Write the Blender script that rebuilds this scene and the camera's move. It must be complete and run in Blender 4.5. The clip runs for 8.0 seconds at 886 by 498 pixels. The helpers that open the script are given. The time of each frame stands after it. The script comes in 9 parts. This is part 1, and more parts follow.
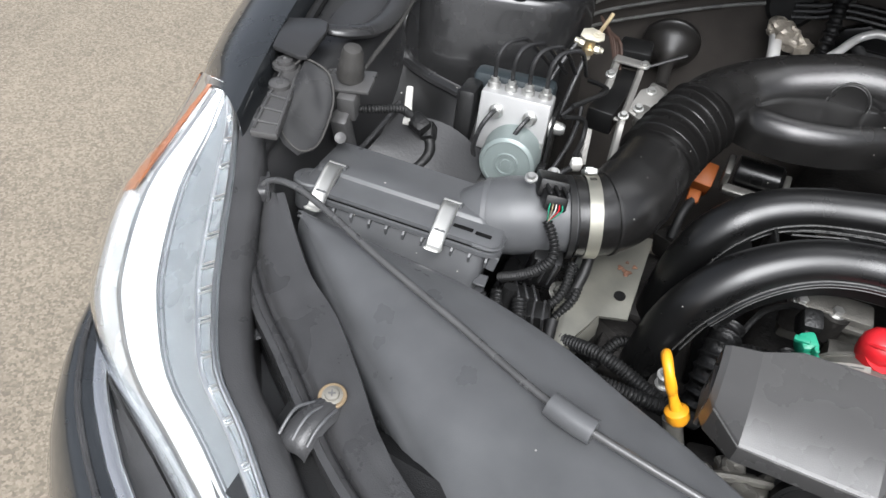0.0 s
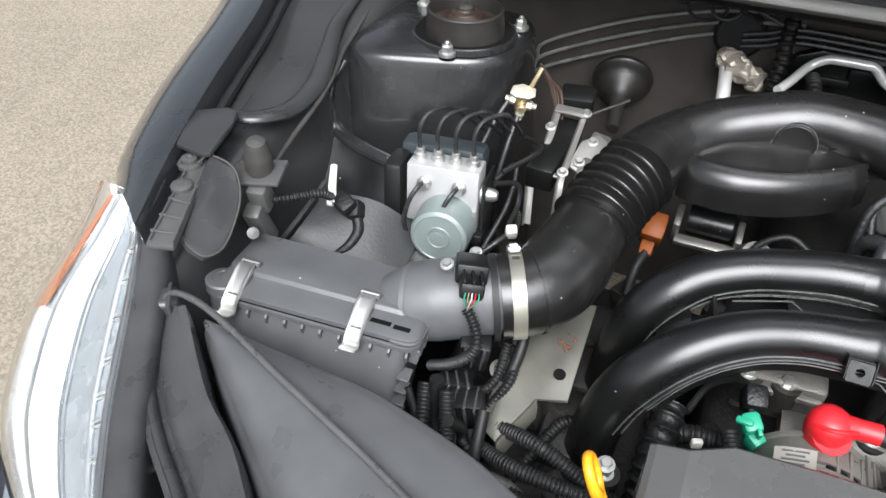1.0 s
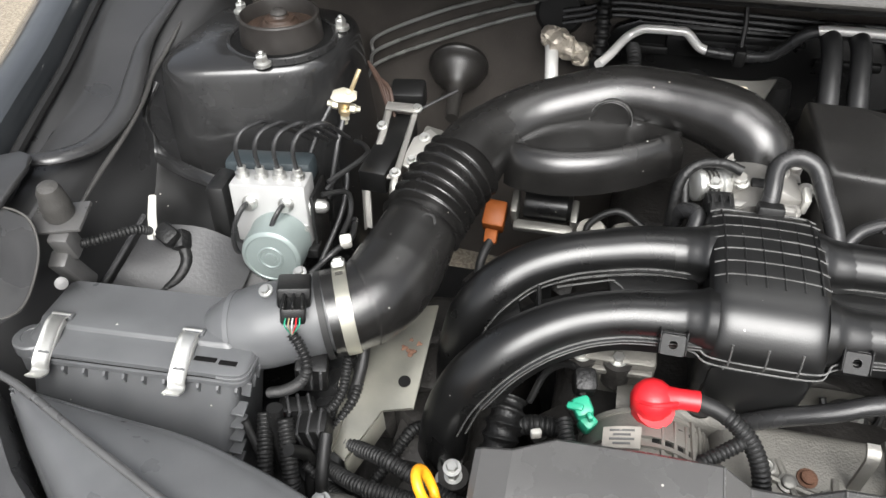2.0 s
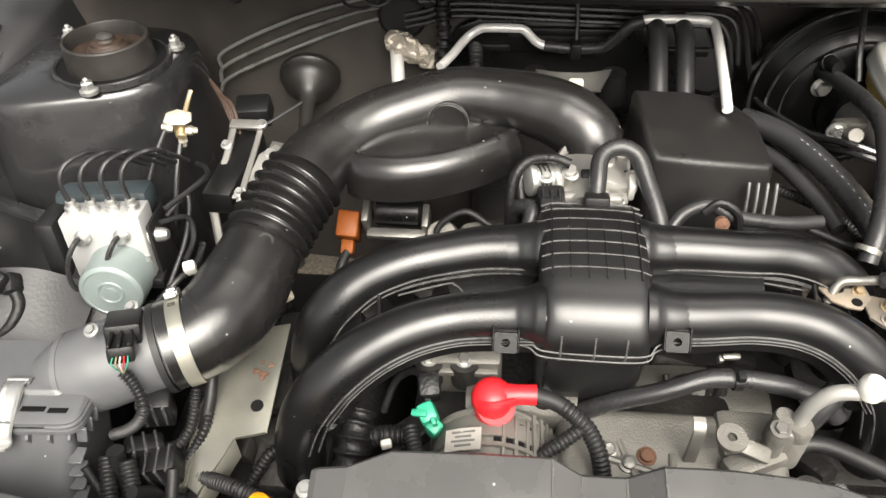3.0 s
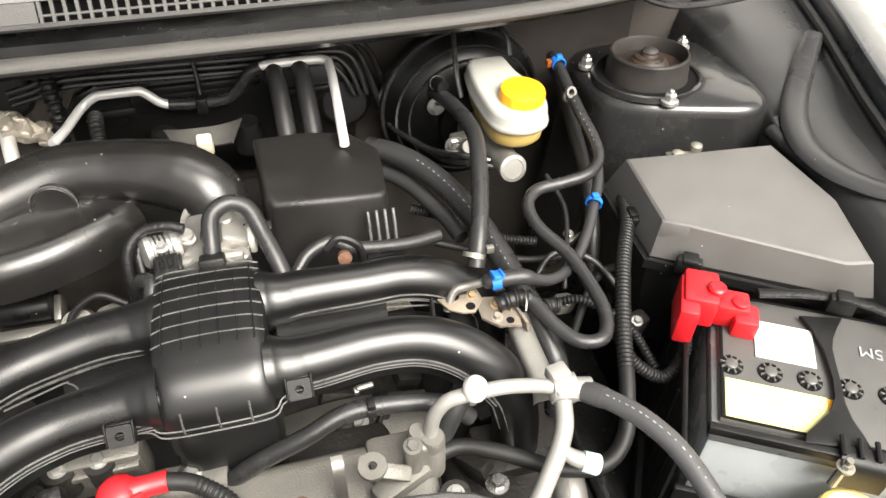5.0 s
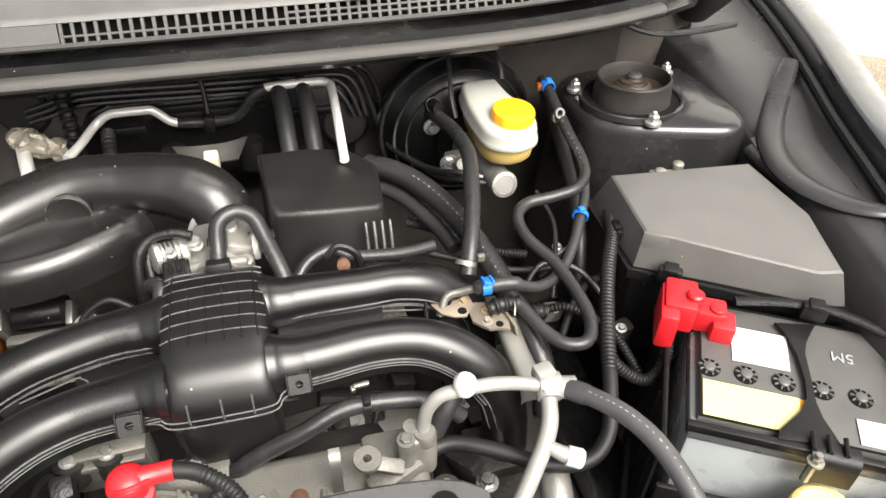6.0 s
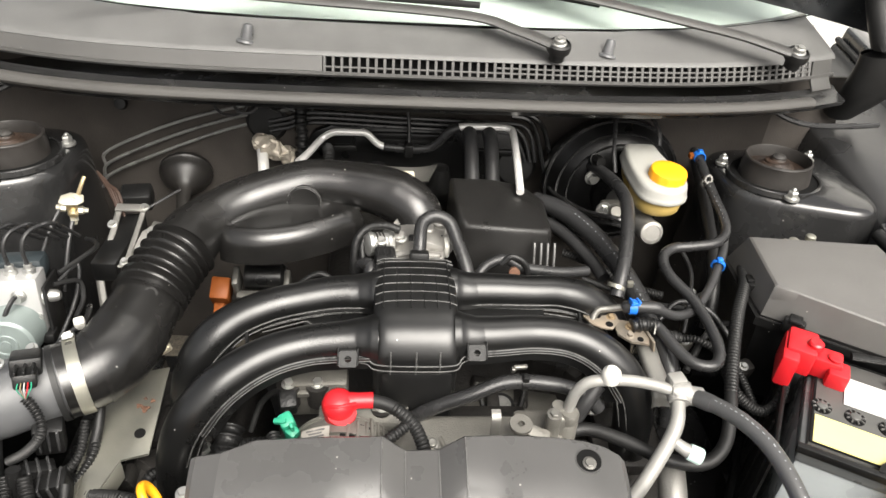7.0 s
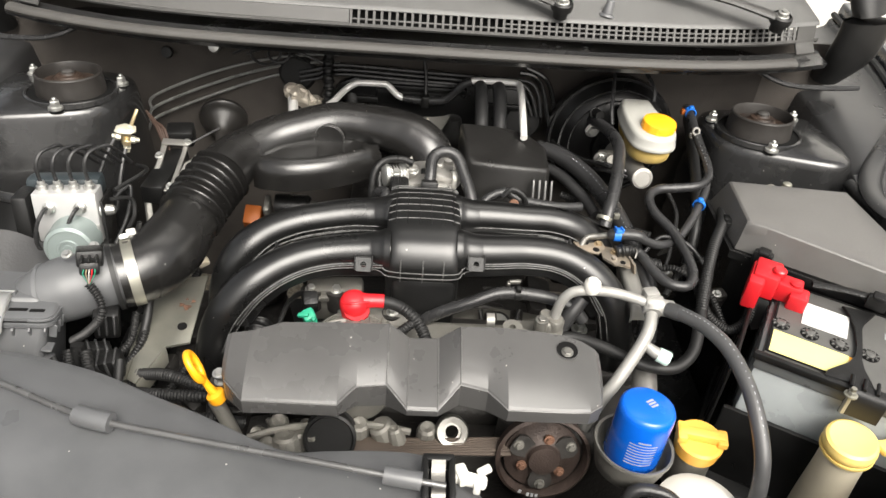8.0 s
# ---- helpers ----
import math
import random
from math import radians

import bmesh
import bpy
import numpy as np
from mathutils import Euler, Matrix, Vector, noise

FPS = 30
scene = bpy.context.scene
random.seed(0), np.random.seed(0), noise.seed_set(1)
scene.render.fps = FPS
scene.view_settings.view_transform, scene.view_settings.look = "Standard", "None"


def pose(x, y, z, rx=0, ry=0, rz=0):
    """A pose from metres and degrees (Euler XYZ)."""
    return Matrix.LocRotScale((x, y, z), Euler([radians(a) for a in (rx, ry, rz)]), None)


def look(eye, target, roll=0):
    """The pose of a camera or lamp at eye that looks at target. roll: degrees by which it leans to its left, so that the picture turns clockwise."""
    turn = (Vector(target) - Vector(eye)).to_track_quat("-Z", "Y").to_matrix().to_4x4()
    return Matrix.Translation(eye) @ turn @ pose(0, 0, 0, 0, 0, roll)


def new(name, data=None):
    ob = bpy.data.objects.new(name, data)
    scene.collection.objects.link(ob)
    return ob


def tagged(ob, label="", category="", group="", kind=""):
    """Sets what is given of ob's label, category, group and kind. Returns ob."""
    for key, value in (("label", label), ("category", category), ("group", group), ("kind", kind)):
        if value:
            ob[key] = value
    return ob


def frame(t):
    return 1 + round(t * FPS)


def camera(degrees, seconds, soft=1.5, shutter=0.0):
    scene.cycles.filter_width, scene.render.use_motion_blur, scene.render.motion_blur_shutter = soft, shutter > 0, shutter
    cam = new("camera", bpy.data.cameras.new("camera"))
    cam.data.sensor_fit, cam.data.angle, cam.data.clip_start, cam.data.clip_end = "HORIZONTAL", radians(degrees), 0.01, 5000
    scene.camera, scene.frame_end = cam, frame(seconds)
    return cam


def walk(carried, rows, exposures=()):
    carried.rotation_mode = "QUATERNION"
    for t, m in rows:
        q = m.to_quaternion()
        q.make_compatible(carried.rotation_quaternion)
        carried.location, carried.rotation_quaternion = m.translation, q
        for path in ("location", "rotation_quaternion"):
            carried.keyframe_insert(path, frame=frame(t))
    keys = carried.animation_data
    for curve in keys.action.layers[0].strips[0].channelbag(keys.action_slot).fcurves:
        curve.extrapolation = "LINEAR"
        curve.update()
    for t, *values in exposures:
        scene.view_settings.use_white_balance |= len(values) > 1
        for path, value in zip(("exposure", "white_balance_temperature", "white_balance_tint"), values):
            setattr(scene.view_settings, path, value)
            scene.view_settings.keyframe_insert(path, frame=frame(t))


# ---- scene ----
cam = camera(62.4, 8.0)
PATH = [
    (0, (-0.293, -0.976, 1.324), (-0.798, 0.372, -0.065), 5.9),
    (0.5, (-0.255, -0.915, 1.345), (-0.854, 0.414, -0.024), 1.8),
    (1, (-0.229, -0.862, 1.358), (-0.814, 0.471, -0.013), -0.9),
    (1.5, (-0.191, -0.825, 1.364), (-0.683, 0.516, -0.035), -2.5),
    (1.7, (-0.173, -0.815, 1.366), (-0.616, 0.535, -0.041), -2.6),
    (2.8, (-0.091, -0.782, 1.369), (-0.304, 0.605, -0.056), -2.6),
    (3, (-0.071, -0.779, 1.372), (-0.244, 0.614, -0.053), -2.3),
    (3.5, (-0.032, -0.77, 1.375), (-0.081, 0.626, -0.057), -1.0),
    (4, (0.005, -0.764, 1.381), (0.096, 0.629, -0.052), 0.8),
    (4.5, (0.049, -0.763, 1.387), (0.29, 0.633, -0.025), 1.3),
    (5, (0.087, -0.77, 1.389), (0.482, 0.622, 0.008), 1.6),
    (5.2, (0.098, -0.773, 1.39), (0.539, 0.614, 0.018), 1.9),
    (6.3, (0.0525, -0.8417, 1.4139), (0.3799, 0.5367, 0.2243), 2.58),
    (6.5, (0.0203, -0.8632, 1.4297), (0.2769, 0.5490, 0.2624), 3.33),
    (7, (-0.0313, -0.9724, 1.4474), (0.1168, 0.5145, 0.3566), 4.48),
    (7.5, (-0.0316, -1.0689, 1.4414), (0.0739, 0.4433, 0.3810), 5.18),
    (8, (-0.0172, -1.1183, 1.4484), (0.0781, 0.3583, 0.3381), 5.10),
]
walk(cam, [(t, look(eye, target, roll)) for t, eye, target, roll in PATH],
     exposures=[(0, 0.85, 6150, 10), (1.0, 1.1, 6150, 9), (1.7, 1.2, 6250, 9), (3.0, 1.5, 6950, 9), (5.2, 1.7, 6950, 9), (6.3, 1.45, 6850, 9), (8.0, 1.22, 6850, 9)])

# ---- light: bright overcast sky ----
world = bpy.data.worlds.new("sky")
scene.world = world
world.use_nodes = True
wn = world.node_tree
sky = wn.nodes.new("ShaderNodeTexSky")
sky.sky_type, sky.sun_disc = "NISHITA", False
sky.sun_elevation, sky.sun_rotation = radians(52), radians(158)
sky.air_density, sky.dust_density, sky.ozone_density = 0.7, 7.0, 0.6
cloud = wn.nodes.new("ShaderNodeHueSaturation")
cloud.inputs["Saturation"].default_value = 0.3
wn.links.new(sky.outputs[0], cloud.inputs["Color"])
wn.links.new(cloud.outputs[0], wn.nodes["Background"].inputs[0])
wn.nodes["Background"].inputs[1].default_value = 0.115
sun = new("sun", bpy.data.lights.new("sun", "SUN"))
sun.data.energy, sun.data.angle, sun.data.color = 2.3, radians(44), (1.0, 0.99, 0.97)
sun.matrix_world = look((1.2, -3.3, 4.9), (0, -0.3, 0.8))

# ---- materials ----


def mat(name, colour, rough=0.5, metal=0.0, vary=0.15, scale=30.0, bump=0.1, bump_scale=400.0, speck=0.0, coat=0.0, spec=0.5, rough_vary=0.12, second=None, emit=None):
    """A surface with colour drift at two scales, uneven gloss, fine relief and, where asked, pale dust specks."""
    m = bpy.data.materials.new(name)
    m.use_nodes = True
    nt = m.node_tree
    b = nt.nodes["Principled BSDF"]
    link = nt.links.new
    geo = nt.nodes.new("ShaderNodeTexCoord")
    n1 = nt.nodes.new("ShaderNodeTexNoise")
    n1.inputs["Scale"].default_value, n1.inputs["Detail"].default_value = scale, 6
    link(geo.outputs["Object"], n1.inputs["Vector"])
    n2 = nt.nodes.new("ShaderNodeTexNoise")
    n2.inputs["Scale"].default_value, n2.inputs["Detail"].default_value = scale * 0.22, 3
    link(geo.outputs["Object"], n2.inputs["Vector"])
    info = nt.nodes.new("ShaderNodeObjectInfo")
    add = nt.nodes.new("ShaderNodeMath")
    link(n1.outputs[0], add.inputs[0])
    link(n2.outputs[0], add.inputs[1])
    half = nt.nodes.new("ShaderNodeMath")
    half.operation = "MULTIPLY_ADD"
    link(add.outputs[0], half.inputs[0])
    half.inputs[1].default_value = 0.5
    rnd = nt.nodes.new("ShaderNodeMath")
    rnd.operation = "MULTIPLY_ADD"
    link(info.outputs["Random"], rnd.inputs[0])
    rnd.inputs[1].default_value, rnd.inputs[2].default_value = 0.1, -0.05
    link(rnd.outputs[0], half.inputs[2])
    ramp = nt.nodes.new("ShaderNodeValToRGB")
    ramp.color_ramp.elements[0].position, ramp.color_ramp.elements[1].position = 0.3, 0.7
    lo = [c * (1 - vary) for c in colour]
    hi = [min(1, c * (1 + vary)) for c in (second or colour)]
    ramp.color_ramp.elements[0].color, ramp.color_ramp.elements[1].color = (*lo, 1), (*hi, 1)
    link(half.outputs[0], ramp.inputs[0])
    colour_out = ramp.outputs[0]
    if speck:
        v = nt.nodes.new("ShaderNodeTexVoronoi")
        v.inputs["Scale"].default_value = 70
        link(geo.outputs["Object"], v.inputs["Vector"])
        less = nt.nodes.new("ShaderNodeMath")
        less.operation = "LESS_THAN"
        link(v.outputs["Distance"], less.inputs[0])
        keep = nt.nodes.new("ShaderNodeMath")
        keep.operation = "MULTIPLY"
        keep.inputs[1].default_value = speck
        sepc = nt.nodes.new("ShaderNodeSeparateColor")
        link(v.outputs["Color"], sepc.inputs[0])
        pw = nt.nodes.new("ShaderNodeMath")
        pw.operation = "POWER"
        link(sepc.outputs[0], pw.inputs[0])
        pw.inputs[1].default_value = 5.0
        link(pw.outputs[0], keep.inputs[0])
        link(keep.outputs[0], less.inputs[1])
        mix = nt.nodes.new("ShaderNodeMix")
        mix.data_type = "RGBA"
        link(less.outputs[0], mix.inputs[0])
        link(colour_out, mix.inputs[6])
        mix.inputs[7].default_value = (0.42, 0.4, 0.37, 1)
        colour_out = mix.outputs[2]
    link(colour_out, b.inputs["Base Color"])
    rr = nt.nodes.new("ShaderNodeMapRange")
    rr.inputs[3].default_value, rr.inputs[4].default_value = max(0.02, rough - rough_vary), min(1, rough + rough_vary)
    rr.inputs[1].default_value, rr.inputs[2].default_value = 0.3, 0.7
    link(half.outputs[0], rr.inputs[0])
    link(rr.outputs[0], b.inputs["Roughness"])
    b.inputs["Metallic"].default_value = metal
    b.inputs["Specular IOR Level"].default_value = spec
    b.inputs["Coat Weight"].default_value = coat
    b.inputs["Coat Roughness"].default_value = 0.05
    if bump:
        n3 = nt.nodes.new("ShaderNodeTexNoise")
        n3.inputs["Scale"].default_value, n3.inputs["Detail"].default_value = bump_scale, 3
        link(geo.outputs["Object"], n3.inputs["Vector"])
        bp = nt.nodes.new("ShaderNodeBump")
        bp.inputs["Strength"].default_value, bp.inputs["Distance"].default_value = bump, 0.002
        link(n3.outputs[0], bp.inputs["Height"])
        link(bp.outputs[0], b.inputs["Normal"])
    return m


def glassy(name, colour, rough=0.02, weight=1.0, ior=1.45):
    m = bpy.data.materials.new(name)
    m.use_nodes = True
    b = m.node_tree.nodes["Principled BSDF"]
    b.inputs["Base Color"].default_value = (*colour, 1)
    b.inputs["Roughness"].default_value = rough
    b.inputs["Transmission Weight"].default_value = weight
    b.inputs["IOR"].default_value = ior
    return m


M_GLOSS = mat("moulded black plastic", (0.006, 0.006, 0.006), 0.31, spec=0.55, vary=0.25, bump=0.06, bump_scale=900, speck=0.085, rough_vary=0.06)
# paler than the moulding: edge highlights are put into this colour
M_SEAM = mat("highlight line on black moulding", (0.075, 0.075, 0.073), 0.3, vary=0.5, scale=60, bump=0.2, bump_scale=300, spec=0.6)
M_DUCT = mat("satin black duct plastic", (0.011, 0.0106, 0.0102), 0.225, spec=0.55, vary=0.3, bump=0.12, bump_scale=1000, speck=0.085)
M_RBOX = mat("matt black moulded plastic", (0.012, 0.0115, 0.011), 0.34, vary=0.2, bump=0.3, bump_scale=1200, speck=0.085, spec=0.45)
M_PIPE = mat("bright aluminium pipe", (0.72, 0.71, 0.69), 0.38, metal=0.35, vary=0.06, bump=0.05)
M_PLASTIC = mat("satin black plastic", (0.007, 0.007, 0.007), 0.38, vary=0.3, bump=0.25, bump_scale=1100, speck=0.085, spec=0.38)
M_GREYPLASTIC = mat("dusty dark grey plastic", (0.08, 0.082, 0.085), 0.38, vary=0.2, bump=0.12, bump_scale=1300, speck=0.085)
M_COVER = mat("grained charcoal plastic cover", (0.06, 0.059, 0.058), 0.32, vary=0.12, bump=0.12, bump_scale=1500, speck=0.085)
# lighter copy of the cover colour, for light caught on its edges
M_COVEDGE = mat("lit edge of charcoal cover", (0.085, 0.084, 0.082), 0.28, vary=0.2, bump=0.1)
M_SEALER = mat("dusty grey seam sealer", (0.04, 0.039, 0.037), 0.5, vary=0.4, scale=60, bump=0.5, bump_scale=200)
M_LINER = mat("smooth grey black liner", (0.035, 0.035, 0.036), 0.42, vary=0.3, scale=14, bump=0.15, bump_scale=300, spec=0.35)
M_LIDTOP = mat("dusty charcoal fuse box plastic", (0.1, 0.097, 0.093), 0.42, vary=0.15, bump=0.3, bump_scale=1500, speck=0.085)
M_RUBBER = mat("black rubber", (0.010, 0.010, 0.010), 0.5, vary=0.3, bump=0.15, bump_scale=700, speck=0.03, spec=0.35)
M_GROMMET = mat("dusty matt grommet rubber", (0.022, 0.0205, 0.019), 0.38, vary=0.3, scale=25, bump=0.15, bump_scale=500, spec=0.5)
M_HOSE = mat("grey black hose rubber", (0.021, 0.021, 0.0215), 0.29, vary=0.3, bump=0.2, bump_scale=900, spec=0.4)
M_ACHOSE = mat("grey rubber refrigerant hose", (0.05, 0.05, 0.051), 0.36, vary=0.25, bump=0.2, bump_scale=900)
M_OLDLABEL = mat("faded dusty label", (0.3, 0.28, 0.25), 0.55, vary=0.2, scale=60)
M_RIDGE = mat("pale grey lit ridge edge", (0.17, 0.17, 0.163), 0.3, vary=0.3, bump=0.1)
M_STRIP = mat("weathered rubber seal", (0.045, 0.043, 0.04), 0.65, vary=0.25, bump=0.3, bump_scale=500)
M_LOOM = mat("black loom tape", (0.007, 0.007, 0.007), 0.45, vary=0.3, bump=0.5, bump_scale=300, spec=0.35)
M_BODY = mat("black painted body steel", (0.017, 0.017, 0.0172), 0.24, vary=0.3, bump=0.1, bump_scale=45, speck=0.07, coat=0.2)
M_WING = mat("dull black inner wing paint", (0.026, 0.026, 0.0265), 0.3, vary=0.35, scale=12, bump=0.05, bump_scale=60, speck=0.05)
M_PAINT = mat("dark metallic car paint", (0.026, 0.029, 0.032), 0.3, metal=0.3, vary=0.15, bump=0.02, coat=1.0)
M_PAD = mat("dark brown grey fibre pad", (0.055, 0.049, 0.044), 0.8, spec=0.2, vary=0.35, scale=18, bump=0.4, bump_scale=500)
M_ALU = mat("bare aluminium", (0.33, 0.32, 0.3), 0.48, metal=0.75, vary=0.12, bump=0.25, bump_scale=500)
M_MILLED = mat("milled aluminium block", (0.4, 0.4, 0.395), 0.42, metal=0.4, vary=0.06, bump=0.12, bump_scale=700)
M_CAST = mat("cast aluminium", (0.185, 0.178, 0.16), 0.52, metal=0.55, vary=0.4, scale=24, bump=0.35, bump_scale=520)
M_DARKCAST = mat("oily dark casting", (0.03, 0.028, 0.026), 0.55, metal=0.35, vary=0.5, scale=16, bump=0.6, bump_scale=180)
M_ZINC = mat("zinc plated steel", (0.185, 0.185, 0.168), 0.42, metal=0.7, vary=0.3, scale=14, bump=0.06, second=(0.31, 0.3, 0.25))
M_DULLCREAM = mat("pale weathered zinc", (0.2, 0.19, 0.165), 0.55, metal=0.3, vary=0.3, scale=60, bump=0.2)
M_OLDRUST = mat("rust-stained zinc", (0.23, 0.17, 0.1), 0.6, metal=0.2, vary=0.5, scale=50, bump=0.3)
M_FOILPLATE = mat("cream zinc plate", (0.5, 0.47, 0.38), 0.4, metal=0.5, vary=0.2, scale=40, bump=0.1)
M_GALV = mat("dull galvanised steel", (0.2, 0.195, 0.18), 0.45, metal=0.7, vary=0.4, scale=18, bump=0.2)
M_OLDBRACKET = mat("dull beige zinc bracket", (0.3, 0.285, 0.25), 0.45, metal=0.5, vary=0.4, scale=45, bump=0.2, second=(0.24, 0.19, 0.14))
M_SERVO = mat("satin black servo shell", (0.003, 0.003, 0.003), 0.34, vary=0.3, bump=0.1, spec=0.3)
M_STEEL = mat("bright steel", (0.5, 0.5, 0.48), 0.36, metal=0.85, vary=0.12, bump=0.08)
M_ACPIPE = mat("matt aluminium pipe", (0.27, 0.265, 0.25), 0.5, metal=0.35, vary=0.12, bump=0.12)
M_PALE = mat("pale yellow plastic cap", (0.85, 0.62, 0.2), 0.4, vary=0.06, bump=0.08)
M_CREAM = mat("milky cream plastic", (0.72, 0.65, 0.5), 0.38, vary=0.08, bump=0.05)
M_PULLEY = mat("brown black rusted pulley", (0.045, 0.032, 0.027), 0.55, metal=0.4, vary=0.5, scale=40, bump=0.4)
M_MOTOR = mat("grey green motor can", (0.2, 0.235, 0.228), 0.38, metal=0.25, vary=0.1, bump=0.08)
M_WHITE = mat("white plastic", (0.55, 0.54, 0.5), 0.42, vary=0.06, bump=0.05)
M_RED = mat("red rubber cap", (0.5, 0.012, 0.018), 0.38, vary=0.12, bump=0.08)
M_YELLOW = mat("amber yellow plastic cap", (0.84, 0.36, 0.015), 0.4, vary=0.08, bump=0.08)
M_OILCAP = mat("pale amber filler cap plastic", (0.8, 0.42, 0.07), 0.42, vary=0.08, bump=0.08)
M_ORANGE = mat("orange connector plastic", (0.2, 0.055, 0.011), 0.5, spec=0.2, vary=0.2, bump=0.1)
M_GREEN = mat("green connector plastic", (0.02, 0.27, 0.16), 0.42, vary=0.12, bump=0.08)
M_BLUE = mat("blue painted oil filter", (0.001, 0.1, 0.52), 0.26, vary=0.08, bump=0.04)
M_CLIPBLUE = mat("blue clip plastic", (0.01, 0.14, 0.55), 0.4, vary=0.1)
M_BRASS = mat("brass fitting", (0.62, 0.5, 0.3), 0.35, metal=0.8, vary=0.2)
M_RUST = mat("rusted steel", (0.13, 0.065, 0.04), 0.75, metal=0.3, vary=0.45, bump=0.5)
M_DUSTY = mat("rust dusted strut mount", (0.022, 0.02, 0.0185), 0.45, vary=0.45, scale=40, bump=0.15, spec=0.3)
M_RUSTDUST = mat("rust-browned steel plate", (0.014, 0.0112, 0.0095), 0.5, vary=0.6, scale=60, bump=0.5, second=(0.03, 0.018, 0.012))
M_CHROME = mat("chrome reflector", (0.9, 0.91, 0.92), 0.28, metal=1.0, vary=0.04, bump=0.0, rough_vary=0.03)
M_SILVERP = mat("silver grey reflector plastic", (0.55, 0.57, 0.58), 0.25, metal=0.3, vary=0.08, bump=0.0)
M_LAMPG = mat("blue grey lamp lining", (0.25, 0.27, 0.285), 0.3, metal=0.3, vary=0.12, bump=0.12, bump_scale=900)
M_LAMPD = mat("grey lamp groove", (0.15, 0.157, 0.163), 0.35, metal=0.3, vary=0.1)
M_LAMPW = mat("white lamp band, sky reflection", (0.68, 0.7, 0.71), 0.22, vary=0.04, bump=0.0, coat=0.5)
M_AMBER = mat("amber marker plastic", (0.28, 0.1, 0.04), 0.25, vary=0.1, coat=0.6)
M_FOIL = mat("crumpled foil wrap", (0.5, 0.45, 0.38), 0.45, metal=0.4, vary=0.25, scale=60, bump=0.9, bump_scale=130)
M_BATTERY = mat("grey translucent battery case", (0.33, 0.355, 0.36), 0.3, vary=0.12, bump=0.05)
M_BATRIM = mat("smoky grey battery rim", (0.12, 0.125, 0.125), 0.3, vary=0.2, bump=0.05)
M_BATTOP = mat("dark grey battery lid", (0.085, 0.084, 0.08), 0.36, vary=0.2, bump=0.15, bump_scale=700, speck=0.04)
M_PAPER = mat("white paper label", (0.58, 0.58, 0.56), 0.5, vary=0.04, bump=0.03)
M_YLABEL = mat("yellow warning label", (0.72, 0.64, 0.24), 0.45, vary=0.05, bump=0.03)
M_RES = mat("cloudy reservoir plastic", (0.3, 0.297, 0.275), 0.34, vary=0.05, bump=0.05)
M_FLUID = mat("amber brake fluid behind plastic", (0.5, 0.36, 0.12), 0.32, vary=0.1, bump=0.03)
M_BELT = mat("ribbed belt rubber", (0.06, 0.045, 0.035), 0.7, vary=0.3, bump=0.2)
M_INK = mat("dark grey print", (0.1, 0.1, 0.1), 0.6, vary=0.1, bump=0.0)
M_WPRINT = mat("white print", (0.28, 0.29, 0.3), 0.5, vary=0.05, bump=0.0)
# top and face share one plastic; the top's sky sheen is coloured in
M_COWL = mat("cowl top plastic with sky sheen", (0.1, 0.1, 0.098), 0.45, vary=0.2, bump=0.4, bump_scale=900, speck=0.04)
M_COWLF = mat("dark cowl face plastic", (0.05, 0.049, 0.047), 0.5, vary=0.2, bump=0.3, bump_scale=900, speck=0.04)
M_BEAM = mat("scuffed black plastic trim", (0.042, 0.042, 0.043), 0.32, vary=0.3, bump=0.2, bump_scale=900, speck=0.04)
M_ROD = mat("dull dark grey steel rod", (0.11, 0.11, 0.11), 0.3, metal=0.5, vary=0.2, bump=0.1)
M_SCREENWHITE = mat("pale panel for a white windscreen", (0.5, 0.52, 0.5), 0.7, vary=0.05, bump=0.05)
M_RENDER = mat("white painted wall", (0.85, 0.85, 0.83), 0.85, vary=0.04, scale=3, bump=0.2, bump_scale=60)
M_OLDWIRE = mat("brown grimy cable", (0.04, 0.021, 0.014), 0.7, vary=0.4)
M_GLASS = glassy("windscreen glass", (0.86, 0.93, 0.9), 0.01)
M_LENS = glassy("clear headlamp lens", (0.97, 0.98, 0.98), 0.03)
M_DASH = mat("dark dashboard", (0.03, 0.03, 0.03), 0.8, vary=0.2)
M_BLUEGREY = mat("blue grey rubber cover", (0.022, 0.03, 0.034), 0.5, vary=0.2)
# besides the undershield, stands in for shade in gaps, slots and holes
M_VOID = mat("grimy black, also for shaded hollows", (0.004, 0.004, 0.004), 0.8, vary=0.4, bump=0.3, bump_scale=200, spec=0.15)


